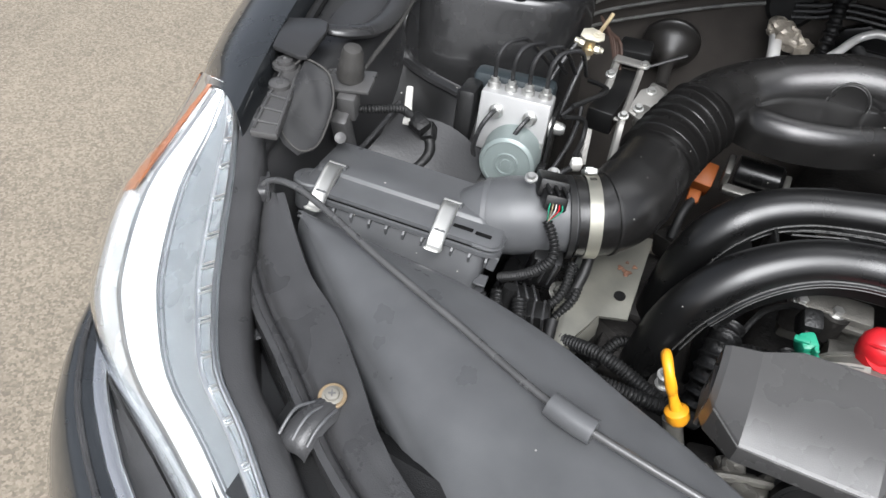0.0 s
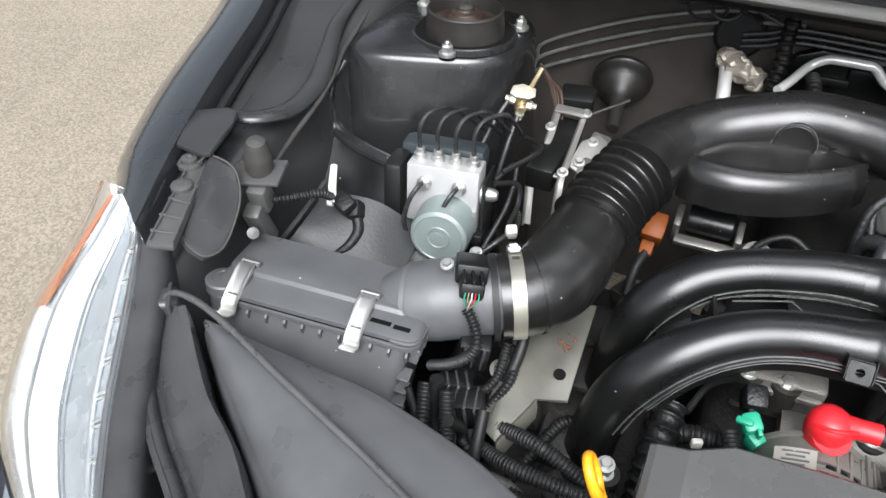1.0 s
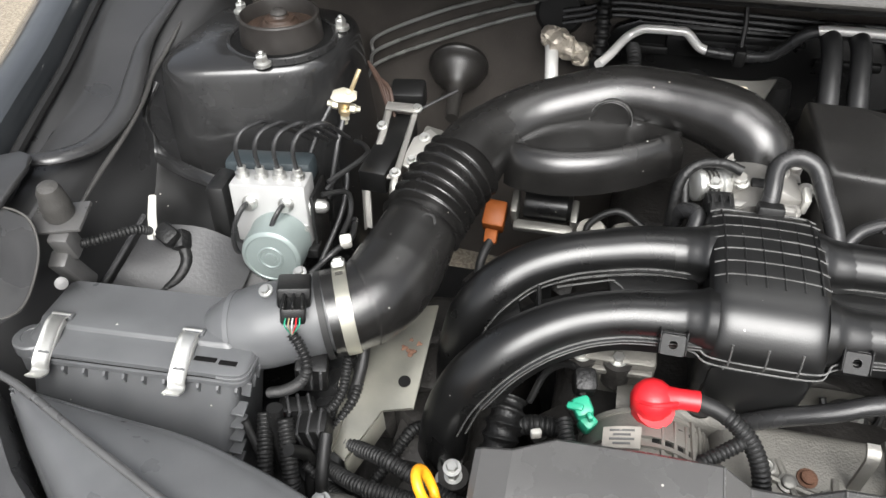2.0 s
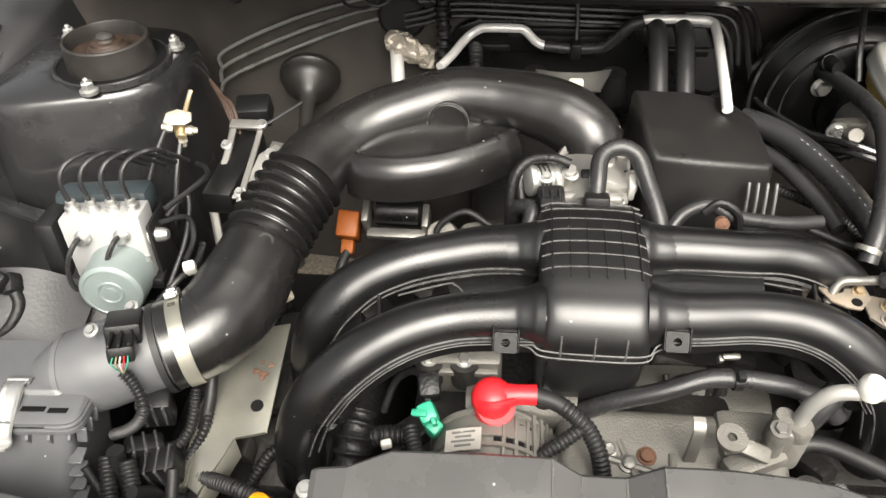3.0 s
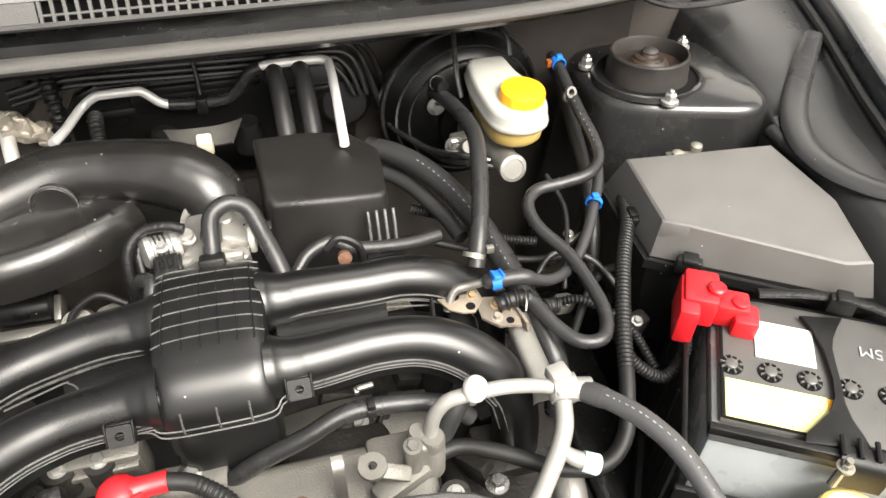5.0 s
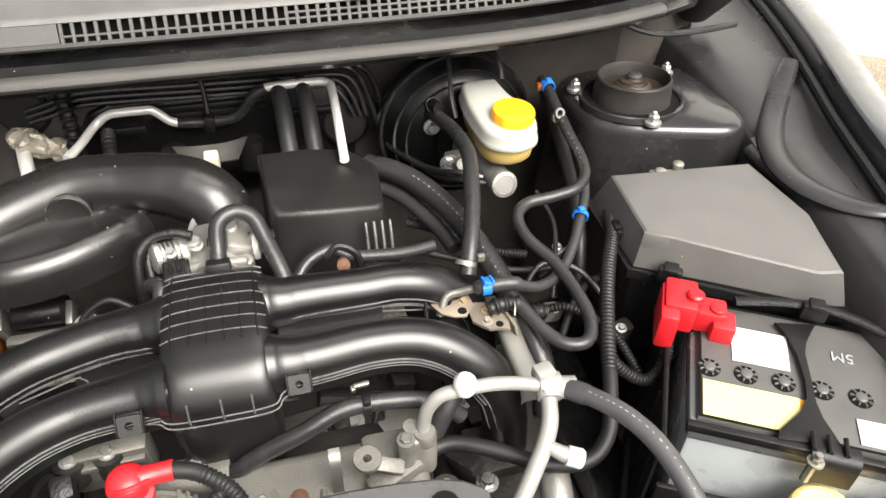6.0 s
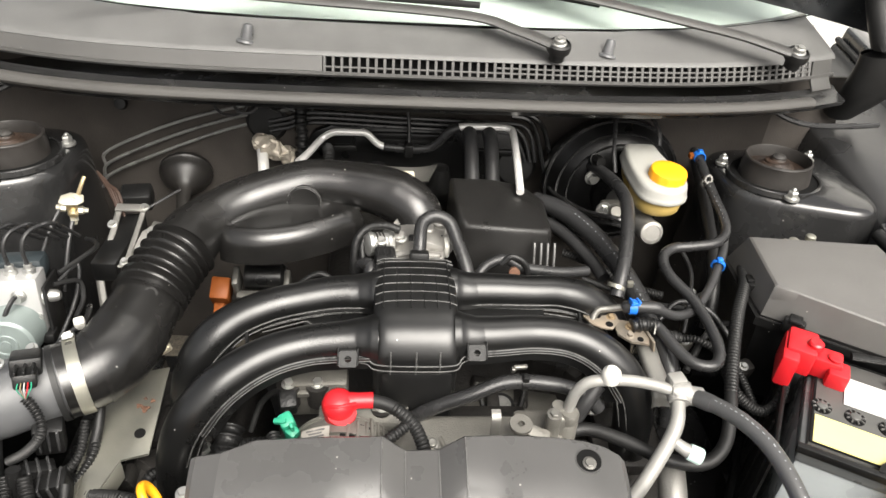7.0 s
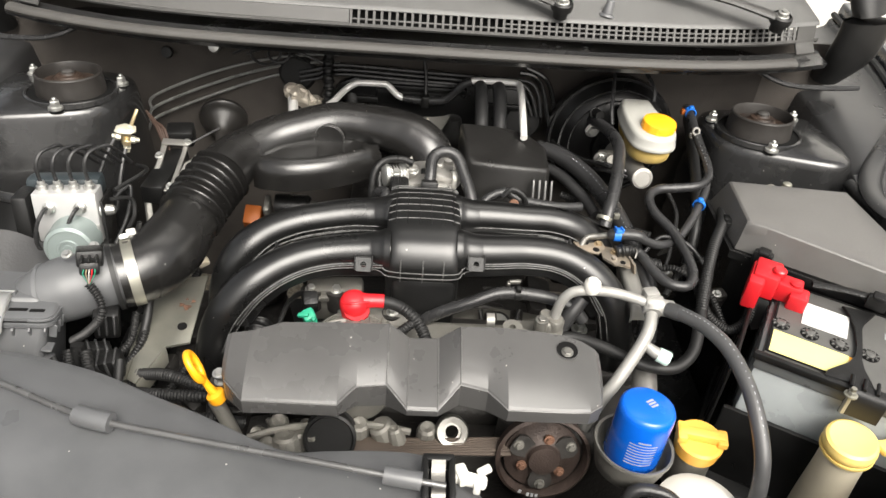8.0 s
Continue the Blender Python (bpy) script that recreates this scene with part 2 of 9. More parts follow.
def asphalt():
    m = mat("old weathered asphalt", (0.19, 0.163, 0.126), 0.9, vary=0.22, scale=7, bump=0.9, bump_scale=110)
    nt = m.node_tree
    b = nt.nodes["Principled BSDF"]
    geo = nt.nodes.new("ShaderNodeTexCoord")
    v = nt.nodes.new("ShaderNodeTexVoronoi")
    v.inputs["Scale"].default_value = 210
    nt.links.new(geo.outputs["Object"], v.inputs["Vector"])
    ramp = nt.nodes.new("ShaderNodeValToRGB")
    e = ramp.color_ramp.elements
    e[0].color, e[1].color = (0.085, 0.072, 0.055, 1), (0.36, 0.315, 0.245, 1)
    e[0].position, e[1].position = 0.1, 0.95
    sepc = nt.nodes.new("ShaderNodeSeparateColor")
    nt.links.new(v.outputs["Color"], sepc.inputs[0])
    nt.links.new(sepc.outputs[0], ramp.inputs[0])
    mix = nt.nodes.new("ShaderNodeMix")
    mix.data_type = "RGBA"
    mix.inputs[0].default_value = 0.4
    old = b.inputs["Base Color"].links[0].from_socket
    nt.links.new(old, mix.inputs[6])
    nt.links.new(ramp.outputs[0], mix.inputs[7])
    nt.links.new(mix.outputs[2], b.inputs["Base Color"])
    return m


M_ASPHALT = asphalt()

# ---- mesh helpers ----
ORIGIN = {}


def finish(bm, angle=38):
    bmesh.ops.remove_doubles(bm, verts=bm.verts, dist=1e-6)
    bmesh.ops.recalc_face_normals(bm, faces=bm.faces)
    lim = radians(angle)
    for e in bm.edges:
        e.smooth = len(e.link_faces) == 2 and e.calc_face_angle(0) < lim
    for f in bm.faces:
        f.smooth = True


def thing(name, loc, label, category, group="", kind=""):
    """An Empty at the thing's base, to parent its parts."""
    ob = new(name)
    ob.location = loc
    ob.empty_display_size = 0.02
    ORIGIN[ob.name] = Vector(loc)
    return tagged(ob, label, category, group, kind)


def part(name, bm, material, parent=None, label="", angle=38, loc=None, category="", group="", kind=""):
    """Links a bmesh, made in world coordinates, as one mesh object under a thing or a part; without a parent it is a thing itself."""
    finish(bm, angle)
    o = ORIGIN[parent.name] if parent else Vector(loc or (0, 0, 0))
    bmesh.ops.translate(bm, verts=bm.verts, vec=-o)
    me = bpy.data.meshes.new(name)
    bm.to_mesh(me)
    bm.free()
    me.materials.append(material)
    ob = new(name, me)
    if parent:
        ob.parent = parent
    else:
        ob.location = o
    ORIGIN[ob.name] = o
    return tagged(ob, label, category, group, kind)


def spline(pts, sub=6):
    """Catmull-Rom points and, for each, its place along the control points."""
    p = [Vector(q) for q in pts]
    if len(p) == 2:
        return [p[0].lerp(p[1], i / sub) for i in range(sub + 1)], [i / sub for i in range(sub + 1)]
    p = [p[0] * 2 - p[1]] + p + [p[-1] * 2 - p[-2]]
    out, at = [], []
    for i in range(1, len(p) - 2):
        for k in range(sub):
            t = k / sub
            a, b, c, d = p[i - 1], p[i], p[i + 1], p[i + 2]
            out.append(0.5 * ((2 * b) + (c - a) * t + (2 * a - 5 * b + 4 * c - d) * t * t + (3 * b - a - 3 * c + d) * t ** 3))
            at.append(i - 1 + t)
    return out + [p[-2]], at + [len(pts) - 1.0]


def value(r, at):
    if not isinstance(r, (list, tuple)):
        return r
    i = min(int(at), len(r) - 2)
    return r[i] + (r[i + 1] - r[i]) * (at - i)


def tube(bm, pts, r, seg=14, sub=6, flat=1.0, ridge=None, caps=True, hollow=False):
    """A swept tube. r: a radius, or one per control point; flat: height over width; ridge: (pitch, depth, from, to) of corrugations."""
    path, at = spline(pts, sub)
    if ridge:
        fine, fat, run = [], [], 0.0
        for i in range(len(path) - 1):
            n = max(1, int((path[i + 1] - path[i]).length / (ridge[0] / 14)))
            for k in range(n):
                fine.append(path[i].lerp(path[i + 1], k / n))
                fat.append(at[i] + (at[i + 1] - at[i]) * k / n)
        path, at = fine + [path[-1]], fat + [at[-1]]
    run, rings, up = 0.0, [], None
    for i, p in enumerate(path):
        d = (path[min(i + 1, len(path) - 1)] - path[max(i - 1, 0)]).normalized()
        side = d.cross(Vector((0, 0, 1)))
        if side.length < 0.2 or (up is not None and flat == 1.0):
            side = d.cross(up) if up is not None else d.cross(Vector((0, 1, 0)))
        side.normalize()
        up = side.cross(d).normalized()
        if i:
            run += (p - path[i - 1]).length
        rad = value(r, at[i])
        if ridge and ridge[2] <= at[i] <= ridge[3]:
            c = 0.5 + 0.5 * math.cos(2 * math.pi * run / ridge[0])
            rad += ridge[1] * (2.4 * c ** 2.2 - 1.0)
        f = value(flat, at[i])
        rings.append([bm.verts.new(p + side * (math.cos(a) * rad) + up * (math.sin(a) * rad * f)) for a in [2 * math.pi * k / seg for k in range(seg)]])
    skin(bm, rings, caps and not hollow)
    return bm


def skin(bm, rings, caps=True, closed=True):
    for a, b in zip(rings, rings[1:]):
        n = len(a)
        for k in range(n if closed else n - 1):
            bm.faces.new((a[k], a[(k + 1) % n], b[(k + 1) % n], b[k]))
    if caps and closed:
        bm.faces.new(rings[0])
        bm.faces.new(rings[-1])
    return bm


def box(bm, size, at, rot=(0, 0, 0), bevel=0.003, seg=2, taper=1.0):
    """A bevelled box; taper: top over bottom."""
    m = pose(*at, *rot)
    made = bmesh.ops.create_cube(bm, size=1.0)["verts"]
    for v in made:
        k = taper if v.co.z > 0 else 1.0
        v.co = Vector((v.co.x * size[0] * k, v.co.y * size[1] * k, v.co.z * size[2]))
    if bevel:
        edges = list({e for v in made for e in v.link_edges})
        r = bmesh.ops.bevel(bm, geom=edges, offset=min(bevel, min(size) * 0.45), segments=seg, profile=0.5, affect="EDGES")
        made = list({v for f in r["faces"] for v in f.verts} | {v for v in made if v.is_valid})
    for v in made:
        v.co = m @ v.co
    return bm


def lathe(bm, profile, seg=24, m=None, caps=True):
    """Turns (radius, height) round the z axis of m."""
    m = m or Matrix()
    rings = []
    for r, z in profile:
        rings.append([bm.verts.new(m @ Vector((max(r, 1e-5) * math.cos(2 * math.pi * k / seg), max(r, 1e-5) * math.sin(2 * math.pi * k / seg), z))) for k in range(seg)])
    return skin(bm, rings, caps)


def aim(at, way):
    """A pose at a place whose z axis points along way."""
    return Matrix.Translation(at) @ Vector(way).to_track_quat("Z", "Y").to_matrix().to_4x4()


def prism(bm, outline, z0, z1, m=None, bevel=0.003, seg=2, shrink=0.0):
    """A bevelled plate from an outline in x and y, from z0 up to z1."""
    m = m or Matrix()
    tmp = bmesh.new()
    c = Vector((sum(p[0] for p in outline) / len(outline), sum(p[1] for p in outline) / len(outline)))
    lo = [tmp.verts.new((p[0], p[1], z0)) for p in outline]
    hi = [tmp.verts.new((c.x + (p[0] - c.x) * (1 - shrink), c.y + (p[1] - c.y) * (1 - shrink), z1)) for p in outline]
    skin(tmp, [lo, hi])
    if bevel:
        bmesh.ops.bevel(tmp, geom=list(tmp.edges), offset=bevel, segments=seg, profile=0.5, affect="EDGES", clamp_overlap=True)
    merge(bm, tmp, m)
    return bm


def merge(bm, other, m=None):
    if m is not None:
        other.transform(m)
    me = bpy.data.meshes.new("tmp")
    other.to_mesh(me)
    other.free()
    bm.from_mesh(me)
    bpy.data.meshes.remove(me)


def sheet(bm, rows, thick=0.002, sub=1):
    """A panel through rows of points, made solid downwards by thick."""
    rows = [[Vector(p) for p in r] for r in rows]
    if sub > 1:
        rows = [spline(r, sub)[0] for r in rows]
        cols = [spline([r[k] for r in rows], sub)[0] for k in range(len(rows[0]))]
        rows = [[c[i] for c in cols] for i in range(len(cols[0]))]
    n, k = len(rows), len(rows[0])
    nor = [[Vector() for _ in range(k)] for _ in range(n)]
    for i in range(n):
        for j in range(k):
            u = rows[min(i + 1, n - 1)][j] - rows[max(i - 1, 0)][j]
            v = rows[i][min(j + 1, k - 1)] - rows[i][max(j - 1, 0)]
            nor[i][j] = u.cross(v).normalized()
    top = [[bm.verts.new(p) for p in r] for r in rows]
    bot = [[bm.verts.new(rows[i][j] - nor[i][j] * thick) for j in range(k)] for i in range(n)]
    for i in range(n - 1):
        for j in range(k - 1):
            bm.faces.new((top[i][j], top[i + 1][j], top[i + 1][j + 1], top[i][j + 1]))
            bm.faces.new((bot[i][j], bot[i][j + 1], bot[i + 1][j + 1], bot[i + 1][j]))
    rim = [(i, 0) for i in range(n)] + [(n - 1, j) for j in range(1, k)] + [(i, k - 1) for i in range(n - 2, -1, -1)] + [(0, j) for j in range(k - 2, 0, -1)]
    for a, b in zip(rim, rim[1:] + rim[:1]):
        bm.faces.new((top[a[0]][a[1]], top[b[0]][b[1]], bot[b[0]][b[1]], bot[a[0]][a[1]]))
    return bm


def bolt(bm, at, way=(0, 0, 1), r=0.006, h=0.006):
    """A hexagon head with its washer and a shank end."""
    m = aim(at, way)
    lathe(bm, [(0, -0.001), (r * 1.5, -0.001), (r * 1.5, 0.0012), (r * 1.02, 0.0015)], 18, m)
    lathe(bm, [(r, 0.001), (r, h * 0.85), (r * 0.85, h), (0, h)], 6, m)
    return bm


def stud(bm, at, way=(0, 0, 1), r=0.0085):
    """A flanged nut on a stud."""
    m = aim(at, way)
    lathe(bm, [(0, -0.002), (r * 1.45, -0.002), (r * 1.45, 0.002), (r * 1.05, 0.003)], 18, m)
    lathe(bm, [(r, 0.002), (r, 0.010), (r * 0.8, 0.0115), (r * 0.5, 0.0116)], 6, m)
    lathe(bm, [(r * 0.48, 0.009), (r * 0.48, 0.0145), (r * 0.3, 0.016), (0, 0.016)], 10, m)
    return bm


def ring(bm, at, way, r, width, thick, seg=28):
    """A flat band round an axis."""
    return lathe(bm, [(r, -width / 2), (r + thick, -width / 2), (r + thick, width / 2), (r, width / 2), (r, -width / 2)], seg, aim(at, way), caps=False)


B = bmesh.new


def single(name, label, category, bm, material, loc, group="", kind="", angle=38):
    return part(name, bm, material, None, label, angle, loc, category, group, kind)

# ---- ground ----
bm = B()
n = 24
sheet(bm, [[((i / n - 0.5) * 80, (j / n - 0.5) * 80, 0) for j in range(n + 1)] for i in range(n + 1)], -0.3)
single("ground", "old sandy grey asphalt driveway under the car", "ground", bm, M_ASPHALT, (0, 0, 0), kind="structure")

# ---- car body round the engine bay ----
EDGE = [(-0.575, 0.672, 0.905), (-0.52, 0.688, 0.922), (-0.44, 0.706, 0.938), (-0.32, 0.738, 0.95), (-0.19, 0.768, 0.96), (-0.1, 0.795, 0.966), (0.0, 0.822, 0.974), (0.15, 0.85, 0.985), (0.4, 0.87, 1.0)]
body = thing("car_body", (0, 0.1, 0.3), "black painted steel engine bay of a dark car, bonnet open", "car body")


def fender(s):
    """Outer wing: rolled inner lip, crown, and the side falling to the wheel arch."""
    bm = B()
    rows = []
    for y0, x, z in [(-0.515, 0.687, 0.922)] + EDGE[2:]:
        k = max(0.0, min(1.0, (-0.4 - y0) / 0.17))
        yy = [y0 + k * o for o in (0, 0, 0.008, 0.03, 0.058, 0.085, 0.09, 0.09, 0.09)]
        rows.append([(s * (x - 0.004), yy[0], z - 0.03), (s * x, yy[1], z - 0.004), (s * (x + 0.006), yy[2], z), (s * (x + 0.024), yy[3], z), (s * (x + 0.052), yy[4], z - 0.008), (s * (x + 0.085), yy[5], z - 0.035), (s * (x + 0.11), yy[6], z - 0.1), (s * (x + 0.12), yy[7], z - 0.25), (s * (x + 0.105), yy[8], z - 0.5)])
    sheet(bm, rows, 0.0015 * s, 3)
    part("fender", bm, M_PAINT, body, "dark metallic painted wing with a rolled inner lip")
    bm = B()
    tube(bm, [(s * (x - 0.012), y, z - 0.024) for y, x, z in EDGE[2:]], 0.006, 8, 3)
    part("rubber_seal", bm, M_RUBBER, body)


def apron(s):
    """Inner wing: upper rail, stamped recess and the wall down to the chassis leg."""
    bm = B()
    rows = []
    for y, x, z in EDGE:
        k = max(0, min(1, (y + 0.45) / 0.35))
        inner = 0.655 + 0.02 * k
        ledge = min(float(np.interp(y, (-0.6, -0.43, -0.355, -0.28, -0.2, -0.12, 0.0, 0.1), (0.86, 0.9, 0.928, 0.912, 0.905, 0.915, 0.93, 0.935))), z - 0.04)
        top = z - 0.038
        rows.append([(s * (x - 0.002), y, z - 0.03), (s * (x - 0.016), y, z - 0.036), (s * (x - 0.024), y, (top + ledge) / 2), (s * (x * 0.65 + inner * 0.35), y, ledge + 0.002), (s * (x * 0.3 + inner * 0.7), y, ledge), (s * (inner + 0.01), y, ledge - 0.008), (s * inner, y, ledge - 0.03), (s * (inner - 0.02), y, 0.78), (s * (inner - 0.03), y, 0.65), (s * (inner - 0.04), y, 0.4)])
    sheet(bm, rows, -0.002 * s, 3)
    part("inner_wing", bm, M_WING, body, "black inner wing panel with a smooth stamped recess")
    # rolled edge of the stamped pan, and the sealed seam between rail and tower
    bm = B()
    if s > 0:
        tube(bm, [(0.74, -0.35, 0.922), (0.71, -0.335, 0.92), (0.688, -0.31, 0.914), (0.671, -0.27, 0.909), (0.668, -0.225, 0.907), (0.682, -0.178, 0.909), (0.71, -0.132, 0.915), (0.745, -0.09, 0.927), (0.785, -0.045, 0.945)], [0.004, 0.012, 0.016, 0.018, 0.018, 0.017, 0.016, 0.015, 0.012], 14, 6, flat=0.45)
        part("pan_edge", bm, M_WING, body)
        return
    tube(bm, [(s * x, y, z) for x, y, z in ((0.735, -0.345, 0.925), (0.7, -0.34, 0.928), (0.674, -0.325, 0.925), (0.662, -0.285, 0.916), (0.667, -0.225, 0.914), (0.684, -0.165, 0.922), (0.705, -0.1, 0.928), (0.715, 0.0, 0.935))], [0.005, 0.008, 0.011, 0.013, 0.013, 0.012, 0.01, 0.006], 14, 6, flat=0.6)
    part("pan_edge", bm, M_WING, body)
    bm = B()
    tube(bm, [(s * x, y, z) for x, y, z in ((0.641, -0.362, 0.897), (0.645, -0.319, 0.902), (0.651, -0.25, 0.907), (0.662, -0.192, 0.911), (0.674, -0.15, 0.914), (0.682, -0.1, 0.917), (0.692, -0.04, 0.922))], [0.002, 0.003, 0.0033, 0.0035, 0.003, 0.003, 0.002], 10, 5, flat=0.8)
    part("seam", bm, M_SEALER, body, "dusty grey sealed seam")


def tower(s):
    """Strut tower: domed top, rounded shoulder, dished front face."""
    bm = B()
    cx, cy = s * 0.582, -0.03
    rings = []
    for z, rx, ry in ((0.4, 0.112, 0.17), (0.62, 0.112, 0.16), (0.78, 0.11, 0.124), (0.86, 0.109, 0.11), (0.892, 0.108, 0.104), (0.9, 0.1065, 0.1025), (0.905, 0.104, 0.1), (0.908, 0.1, 0.096), (0.91, 0.093, 0.091), (0.9125, 0.078, 0.078), (0.9145, 0.074, 0.074)):
        r = []
        for k in range(64):
            a = 2 * math.pi * k / 64
            c, q = math.cos(a), math.sin(a)
            e = 2 / 3.6 if z < 0.911 else 1
            x = math.copysign(abs(c) ** e, c) * rx
            y = math.copysign(abs(q) ** e, q) * ry
            if y < 0 and z < 0.911:
                y -= 0.3 * s * x * min(1.0, -y / ry)
                if s < 0:
                    y *= 1 + 0.14 * min(1.0, max(0.0, (0.9 - z) / 0.1))
            r.append(bm.verts.new((cx + x, cy + y, z - (y * 0.085 if z > 0.7 else 0))))
        rings.append(r)
    skin(bm, rings)
    t = part("strut_tower", bm, M_BODY, body, "glossy black painted strut tower top", 50)
    m = pose(s * 0.552, -0.045, 0.917, -4.8, 0, 0)
    bm = B()
    lathe(bm, [(0.069, -0.006), (0.068, 0.0012), (0.066, 0.0024), (0.0635, 0.0012), (0.063, -0.004)], 48, m, caps=False)
    part("opening_lip", bm, M_BODY, t)
    # black annulus laid in as the shade between lip and mount
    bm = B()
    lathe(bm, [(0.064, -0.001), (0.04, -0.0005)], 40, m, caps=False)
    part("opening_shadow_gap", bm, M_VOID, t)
    bm = B()
    lathe(bm, [(0.0515, -0.003), (0.0505, 0.012), (0.0485, 0.0255), (0.0492, 0.0285), (0.0482, 0.0305), (0.0462, 0.031), (0.045, 0.0285), (0.0443, 0.012)], 48, m, caps=False)
    part("strut_mount", bm, M_DUSTY, t, "dusty black strut top mount with a raised rim")
    bm = B()
    lathe(bm, [(0.0448, 0.013), (0.036, 0.01), (0.026, 0.0105), (0.0255, 0.016), (0.0235, 0.0175), (0.022, 0.0205), (0.019, 0.022), (0.018, 0.025), (0.012, 0.0265), (0.011, 0.029), (0, 0.029)], 40, m)
    part("bearing_plate", bm, M_RUSTDUST, t, "rust-browned bearing plate inside the rim")
    bm = B()
    lathe(bm, [(0.0105, 0.026), (0.0105, 0.031), (0.0085, 0.033), (0.006, 0.0345), (0, 0.035)], 10, m)
    part("strut_nut", bm, M_DARKCAST, t)
    for x, y, z in ((0.491, 0.0, 0.911), (0.546, -0.118, 0.922), (0.637, 0.018, 0.911)):
        bm = B()
        stud(bm, (s * x, y, z), (0, 0.08, 1), 0.0072)
        part("stud_nut", bm, M_STEEL, t, "bright flanged nut")


def arch_flange(s):
    """Folded flange that runs round the foot of the tower's front face."""
    bm = B()
    tube(bm, [(s * 0.671, -0.155, 0.905), (s * 0.673, -0.188, 0.89), (s * 0.671, -0.2, 0.862), (s * 0.655, -0.21, 0.84), (s * 0.615, -0.225, 0.835), (s * 0.575, -0.238, 0.836), (s * 0.535, -0.25, 0.834), (s * 0.49, -0.255, 0.825)], [0.006, 0.008, 0.009, 0.0095, 0.0095, 0.0095, 0.009, 0.008], 10, 6, flat=0.7)
    part("flange", bm, M_BODY, body)
    bm = B()
    rows = []
    for k, (x, y, z) in enumerate(((0.671, -0.205, 0.858), (0.655, -0.216, 0.838), (0.615, -0.232, 0.832), (0.575, -0.245, 0.832), (0.535, -0.256, 0.83), (0.49, -0.26, 0.822))):
        wob = 0.004 * (-1) ** k
        rows.append([(s * x, y, z), (s * (x - 0.004), y - 0.025 + wob, z - 0.02), (s * (x - 0.008), y - 0.06 - wob, z - 0.035), (s * (x - 0.01), y - 0.1, z - 0.06)])
    sheet(bm, rows, 0.002 * s, 4)
    part("wheel_arch", bm, M_PLASTIC, body, "black wheel arch liner with folds")


for s in (-1, 1):
    arch_flange(s)
    fender(s)
    apron(s)
    tower(s)

# firewall with its fibre pad and stamped ridges
bm = B()
sheet(bm, [[(x, 0.135 + 0.01 * math.sin(x * 9) - (0.03 if abs(x) > 0.58 else 0), z) for x in [i * 0.04 - 0.72 for i in range(37)]] for z in (0.4, 0.55, 0.7, 0.8, 0.88, 0.94, 0.99, 1.015)], -0.004)
fw = part("firewall", bm, M_PAD, body, "dark brown grey fibre-covered firewall")
# ridges coloured pale grey for the light their edges catch
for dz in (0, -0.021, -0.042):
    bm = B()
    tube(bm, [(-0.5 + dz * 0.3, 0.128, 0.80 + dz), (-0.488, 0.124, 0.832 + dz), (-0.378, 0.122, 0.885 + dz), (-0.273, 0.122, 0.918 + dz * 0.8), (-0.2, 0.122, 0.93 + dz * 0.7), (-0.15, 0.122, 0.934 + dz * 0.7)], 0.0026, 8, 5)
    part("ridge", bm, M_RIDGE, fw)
for dz in (0.0, -0.0085, -0.017):
    bm = B()
    tube(bm, [(-0.22, 0.112, 0.9 + dz), (-0.19, 0.11, 0.908 + dz), (-0.147, 0.108, 0.92 + dz), (-0.015, 0.107, 0.917 + dz), (0.1, 0.107, 0.914 + dz), (0.17, 0.107, 0.913 + dz), (0.195 + dz, 0.105, 0.908 + dz), (0.208 + dz, 0.1, 0.89 + dz), (0.218 + dz, 0.095, 0.85)], 0.0034, 8, 5)
    part("pipe", bm, M_HOSE, fw)
bm = B()
prism(bm, [(-0.165, 0.74), (0.2, 0.74), (0.205, 0.86), (0.19, 0.895), (0.15, 0.9), (-0.12, 0.898), (-0.15, 0.885), (-0.165, 0.86)], -0.125, -0.11, Matrix(((1, 0, 0, 0), (0, 0, -1, 0), (0, 1, 0, 0), (0, 0, 0, 1))), 0.004)
part("access_panel", bm, M_GLOSS, fw, "glossy black access panel")
for x0, x1, z in ((-0.06, 0.08, 0.885), (-0.14, -0.08, 0.86), (0.1, 0.18, 0.86)):
    bm = B()
    box(bm, (x1 - x0, 0.01, 0.012), ((x0 + x1) / 2, 0.106, z), bevel=0.003)
    part("panel_rib", bm, M_PLASTIC, fw)
bm = B()
lathe(bm, [(0, 0), (0.03, 0.0), (0.034, 0.004), (0.028, 0.01), (0, 0.012)], 24, aim((-0.225, 0.125, 0.895), (0, -1, 0.1)))
part("grommet", bm, M_RUBBER, fw)
for x, z in ((-0.371, 0.93), (-0.455, 0.914), (0.28, 0.985)):
    bm = B()
    lathe(bm, [(0.0, 0.0), (0.011, 0.0), (0.009, 0.006), (0, 0.007)], 16, aim((x, 0.131 if x < 0 else 0.112, z), (0, -1, 0.3)))
    part("plug", bm, M_STEEL if -0.4 < x < 0 else M_RUBBER, fw)

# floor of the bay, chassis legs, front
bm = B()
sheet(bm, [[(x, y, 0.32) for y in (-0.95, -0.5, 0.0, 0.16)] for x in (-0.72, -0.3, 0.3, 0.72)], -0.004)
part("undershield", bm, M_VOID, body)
for s in (-1, 1):
    bm = B()
    box(bm, (0.09, 0.75, 0.12), (s * 0.43, -0.45, 0.52), bevel=0.015)
    part("chassis_leg", bm, M_BODY, body)

# ---- cowl ----


def strip_y(x):
    return -0.064 + 0.062 * (abs(x) / 0.627) ** 4 + 0.02 * max(0, -x - 0.4)


